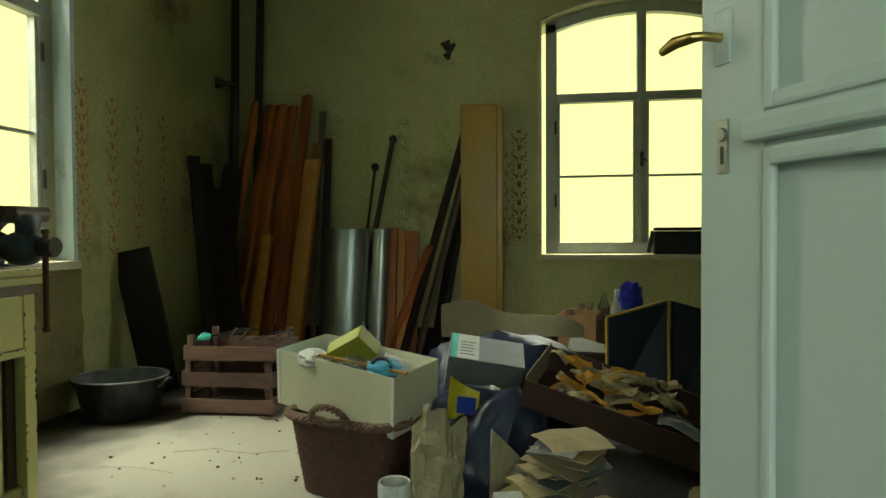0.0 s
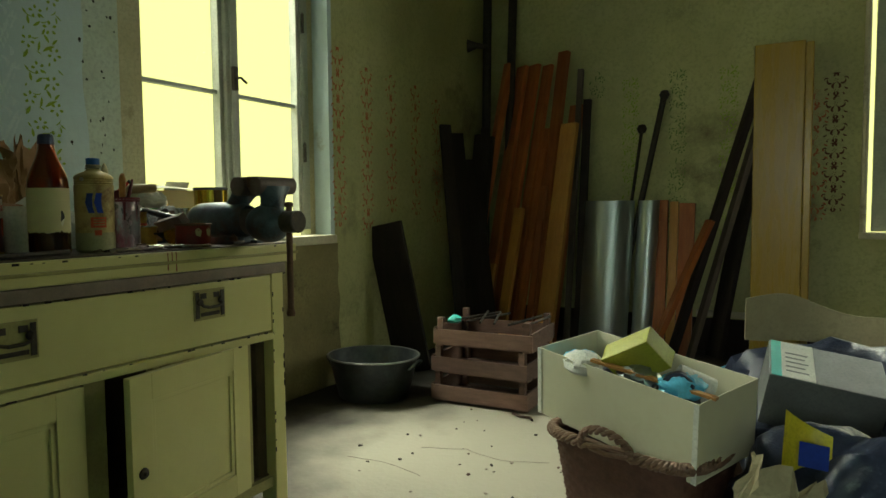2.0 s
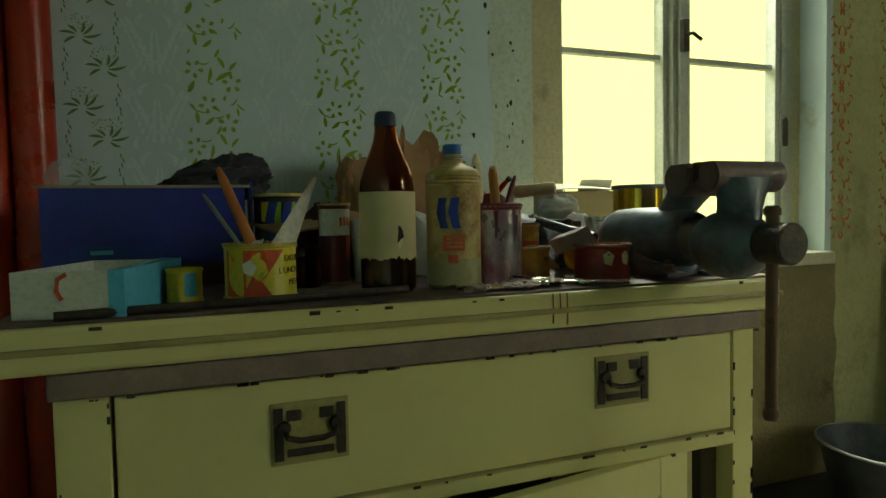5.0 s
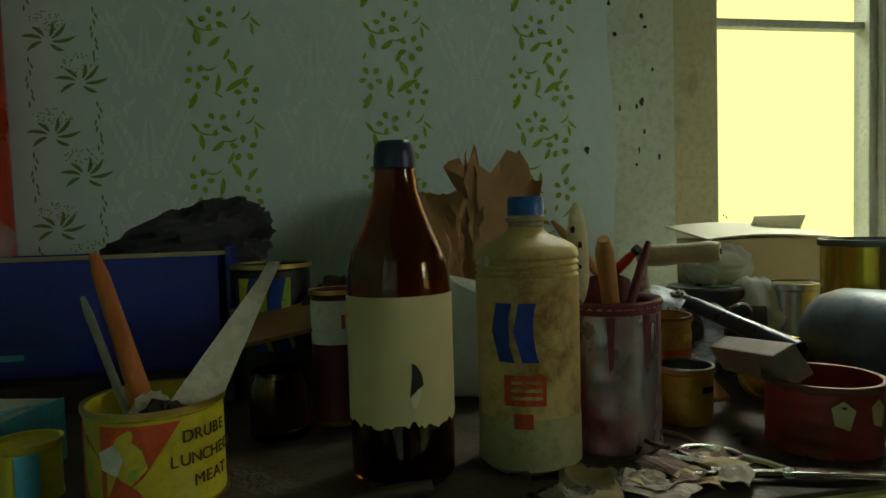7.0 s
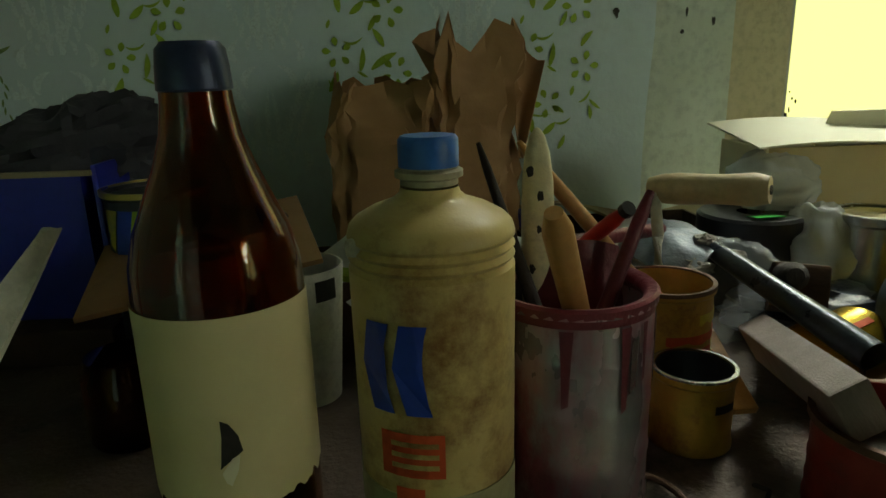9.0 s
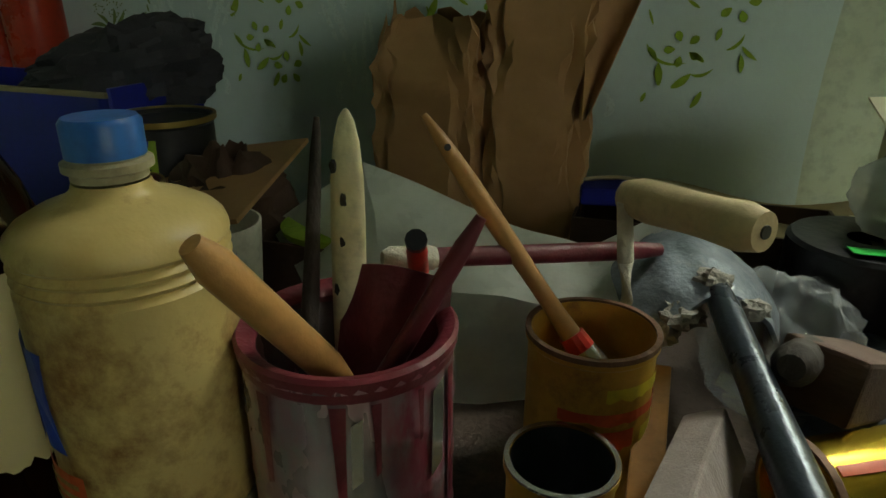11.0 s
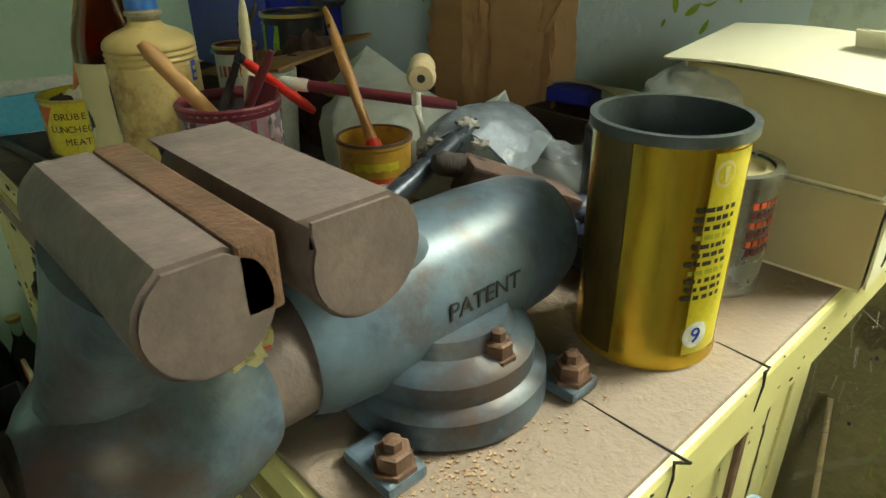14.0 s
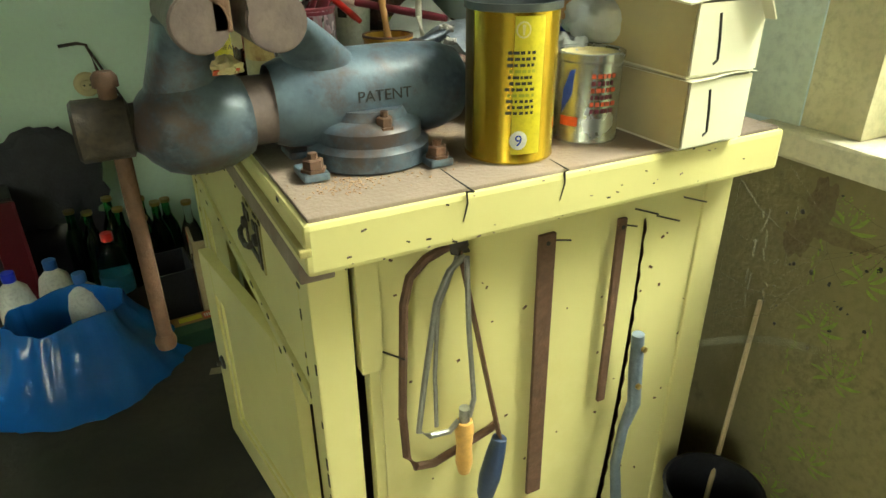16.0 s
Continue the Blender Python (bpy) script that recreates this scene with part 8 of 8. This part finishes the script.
def flower(bm, cx, cz, r, put, turn, n=5):
    for k in range(n):
        a = turn + 2 * math.pi * k / n
        petal(bm, cx + r * 0.42 * math.cos(a), cz + r * 0.42 * math.sin(a), a, r * 0.58, r * 0.55, put)


def stripe(name, put, z0, z1, step, motif, material, gone=0.06, seed=1):
    random.seed(seed)
    bm = bmesh.new()
    z = z1
    while z - step * 0.6 > z0:
        motif(bm, z, put, gone)
        z -= step
    return tagged(new(name, done(bm, name, material)), kind="structure")


def floral(bm, z, put, gone):
    for x, dz, r in ((0.020, 0.026, 0.021), (0.100, 0.054, 0.022), (0.048, 0.104, 0.021), (0.090, 0.145, 0.023)):
        if random.random() > gone:
            flower(bm, x, z - dz, r, put, random.uniform(0, 1.2))
    for x, dz, a, ln, w, bd in ((0.050, 0.052, 1.2, 0.032, 0.008, 0.2), (0.066, 0.050, 0.75, 0.042, 0.010, -0.2), (0.060, 0.060, 2.6, 0.016, 0.004, 0), (0.006, 0.078, 0.9, 0.030, 0.010, 0.2), (0.006, 0.062, -1.2, 0.018, 0.003, 0),
                                (0.008, 0.100, -1.3, 0.050, 0.004, 0.9), (0.026, 0.146, 1.7, 0.026, 0.009, 0), (0.040, 0.148, 0.5, 0.026, 0.009, 0.2), (0.082, 0.094, 1.3, 0.014, 0.006, 0), (0.094, 0.104, 0.2, 0.024, 0.004, 0.6), (0.110, 0.100, -0.9, 0.022, 0.005, 0.2), (0.008, 0.166, 1.2, 0.012, 0.005, 0), (0.030, 0.012, -0.6, 0.026, 0.004, 0.8), (0.084, 0.020, 1.9, 0.028, 0.009, 0.2), (0.096, 0.026, 1.2, 0.026, 0.008, -0.3), (0.072, 0.118, 2.4, 0.020, 0.006, 0.2), (0.060, 0.132, -0.4, 0.024, 0.004, 0.7), (0.112, 0.128, 1.5, 0.020, 0.006, 0.2), (0.020, 0.116, 2.2, 0.016, 0.006, 0), (0.064, 0.170, 0.9, 0.022, 0.007, 0.2)):
        if random.random() > gone:
            petal(bm, x, z - dz, a, ln, w, put, bd)


def scroll(bm, z, put, gone):
    for s in (-1, 1):
        for dx, dz, a, ln, w, bd in ((0.006, 0.01, 1.1, 0.030, 0.014, 1.4), (0.020, 0.045, -0.9, 0.030, 0.014, 1.8), (0.034, 0.020, 0.9, 0.022, 0.012, -1.4), (0.010, 0.075, 0.6, 0.034, 0.013, 1.2), (0.036, 0.070, -1.2, 0.020, 0.012, 0.6), (0.004, 0.095, -0.8, 0.024, 0.012, -1.0), (0.030, 0.112, 0.4, 0.016, 0.008, 1.4)):
            if random.random() > gone:
                aa = a if s > 0 else math.pi - a
                petal(bm, 0.05 + s * dx, z - dz, aa, ln, w, put, bd * s)
    for dz in (0.03, 0.088):
        flower(bm, 0.05, z - dz, 0.010, put, 0.3, 4)


def silver(bm, z, put, gone):
    """Broad soft feathers, each a fan of blunt strokes laid over one another."""
    lift = itertools.count()

    def stroke(x, zz, a, ln, w, bend):
        k = next(lift)
        petal(bm, x, zz, a, ln, w, lambda u, q: put(u, q) + Vector((0.00004 * k, 0, 0)), bend)

    for s in (-1, 1):
        for k in range(7):
            f = k / 6
            for w_, ln, off in ((0.010, 0.030, 0.0), (0.007, 0.020, 0.016)):
                if random.random() > gone:
                    a = 1.35 - 0.9 * f + 0.25 * off
                    stroke(0.06 + s * (0.008 + 0.030 * f + off), z - 0.130 + 0.016 * k, a if s > 0 else math.pi - a, ln, w_, 0.5 * s)
        for dx, dz, a, ln, w, bd in ((0.005, 0.13, 1.45, 0.10, 0.007, 0.15), (0.030, 0.03, 0.9, 0.034, 0.012, 1.2), (0.040, 0.145, 0.5, 0.03, 0.012, 1.2), (0.044, 0.02, -1.2, 0.03, 0.010, 0.8)):
            stroke(0.06 + s * dx, z - dz, a if s > 0 else math.pi - a, ln, w, bd * s)


def border(bm, z, put, gone):
    for x0, dz in ((0.035, 0.06), (0.080, 0.125)):
        for k in range(40):
            a, r = random.uniform(0, 6.28), 0.026 * math.sqrt(random.random())
            petal(bm, x0 + r * math.cos(a) * 1.2, z - dz + 0.030 + r * math.sin(a) * 0.6, 0.5, 0.003, 0.0028, put)
        for a, ln in ((2.7, 0.030), (2.1, 0.022), (1.0, 0.024), (0.5, 0.032), (3.4, 0.026), (-0.1, 0.036), (-0.8, 0.022)):
            petal(bm, x0 + 0.008 * math.cos(a), z - dz + 0.008 * math.sin(a), a, ln, 0.0060, put, 0.35)
    for k in range(8):
        petal(bm, 0.006 + 0.003 * math.sin(k * 1.4), z - 0.085 - k * 0.010, -1.5 + 0.3 * math.sin(k * 1.4), 0.011, 0.003, put)
        petal(bm, 0.104 + 0.003 * math.sin(k * 1.4), z - 0.004 - k * 0.010, -1.5 + 0.3 * math.sin(k * 1.4), 0.011, 0.003, put)


def on_west(y0):
    return lambda u, z: Vector((WX + 0.0018, y0 + u, z))


def on_north(x0, k=1.0):
    return lambda u, z: Vector((x0 + u * k, FY - 0.0018, z))


for i, y in enumerate((2.853, 3.140, 3.408)):
    stripe("stencil", on_west(y), 0.86, 1.95, 0.172, floral, stencil_green, 0.05, 20 + i)
for i, y in enumerate((2.735, 3.005, 3.275)):
    stripe("stencil", on_west(y), 0.86, 1.95, 0.150, silver, stencil_silver, 0.08, 30 + i)
stripe("stencil", on_west(2.615), 0.86, 1.95, 0.150, border, stencil_dark, 0.05, 41)
for i, (y, z0, z1) in enumerate(((4.862, 0.77, 1.68), (5.10, 0.76, 1.62), (5.325, 0.78, 1.62), (5.58, 0.80, 1.60), (5.82, 0.8, 1.55))):
    stripe("stencil", on_west(y), z0, z1, 0.128, scroll, stencil_red, 0.10 + 0.05 * i, 50 + i)
for i, (x, z1) in enumerate(((0.02, 1.70), (0.31, 1.72), (0.60, 1.71))):
    stripe("stencil", on_north(x, 0.9), 0.62, z1, 0.172, floral, stencil_dark if i == 1 else stencil_green, 0.15, 60 + i)
stripe("stencil", on_north(1.145, 1.1), 0.80, 1.60, 0.128, scroll, stencil_brown, 0.05, 70)
stripe("stencil", on_north(1.055, 1.1), 0.80, 1.55, 0.128, scroll, stencil_red, 0.35, 71)
stripe("stencil", on_north(-0.20, 0.9), 1.55, 1.76, 0.172, floral, stencil_dark, 0.3, 72)
for i, y in enumerate((3.805, 4.08, 4.36)):
    stripe("stencil", (lambda yy: lambda u, z: Vector((WX + 0.0082, yy + u, z)))(y), 0.06, 0.70, 0.165, border, stencil_leaf, 0.20, 80 + i)
random.seed(3)
for k in range(16):
    bm = lump(0.012 + random.random() * 0.008, 0.002, 0.016, 0.6, 3, 10, k * 1.0, False)
    bm.transform(Matrix.Translation((0.70 + random.gauss(0, 0.018), FY - 0.003, 2.20 + random.gauss(0, 0.035))))
    tagged(new("plaster_hole", done(bm, "plaster_hole", black_ink)), kind="structure")
for k in range(26):
    bm = lump(0.0012, random.uniform(0.002, 0.006), random.uniform(0.003, 0.008), 0.5, 3, 8, k * 2.0, False)
    bm.transform(Matrix.Translation((WX + 0.001, random.uniform(3.55, 3.72), random.uniform(1.05, 1.9))))
    tagged(new("dirt_speck", done(bm, "dirt_speck", black_ink)), kind="structure")
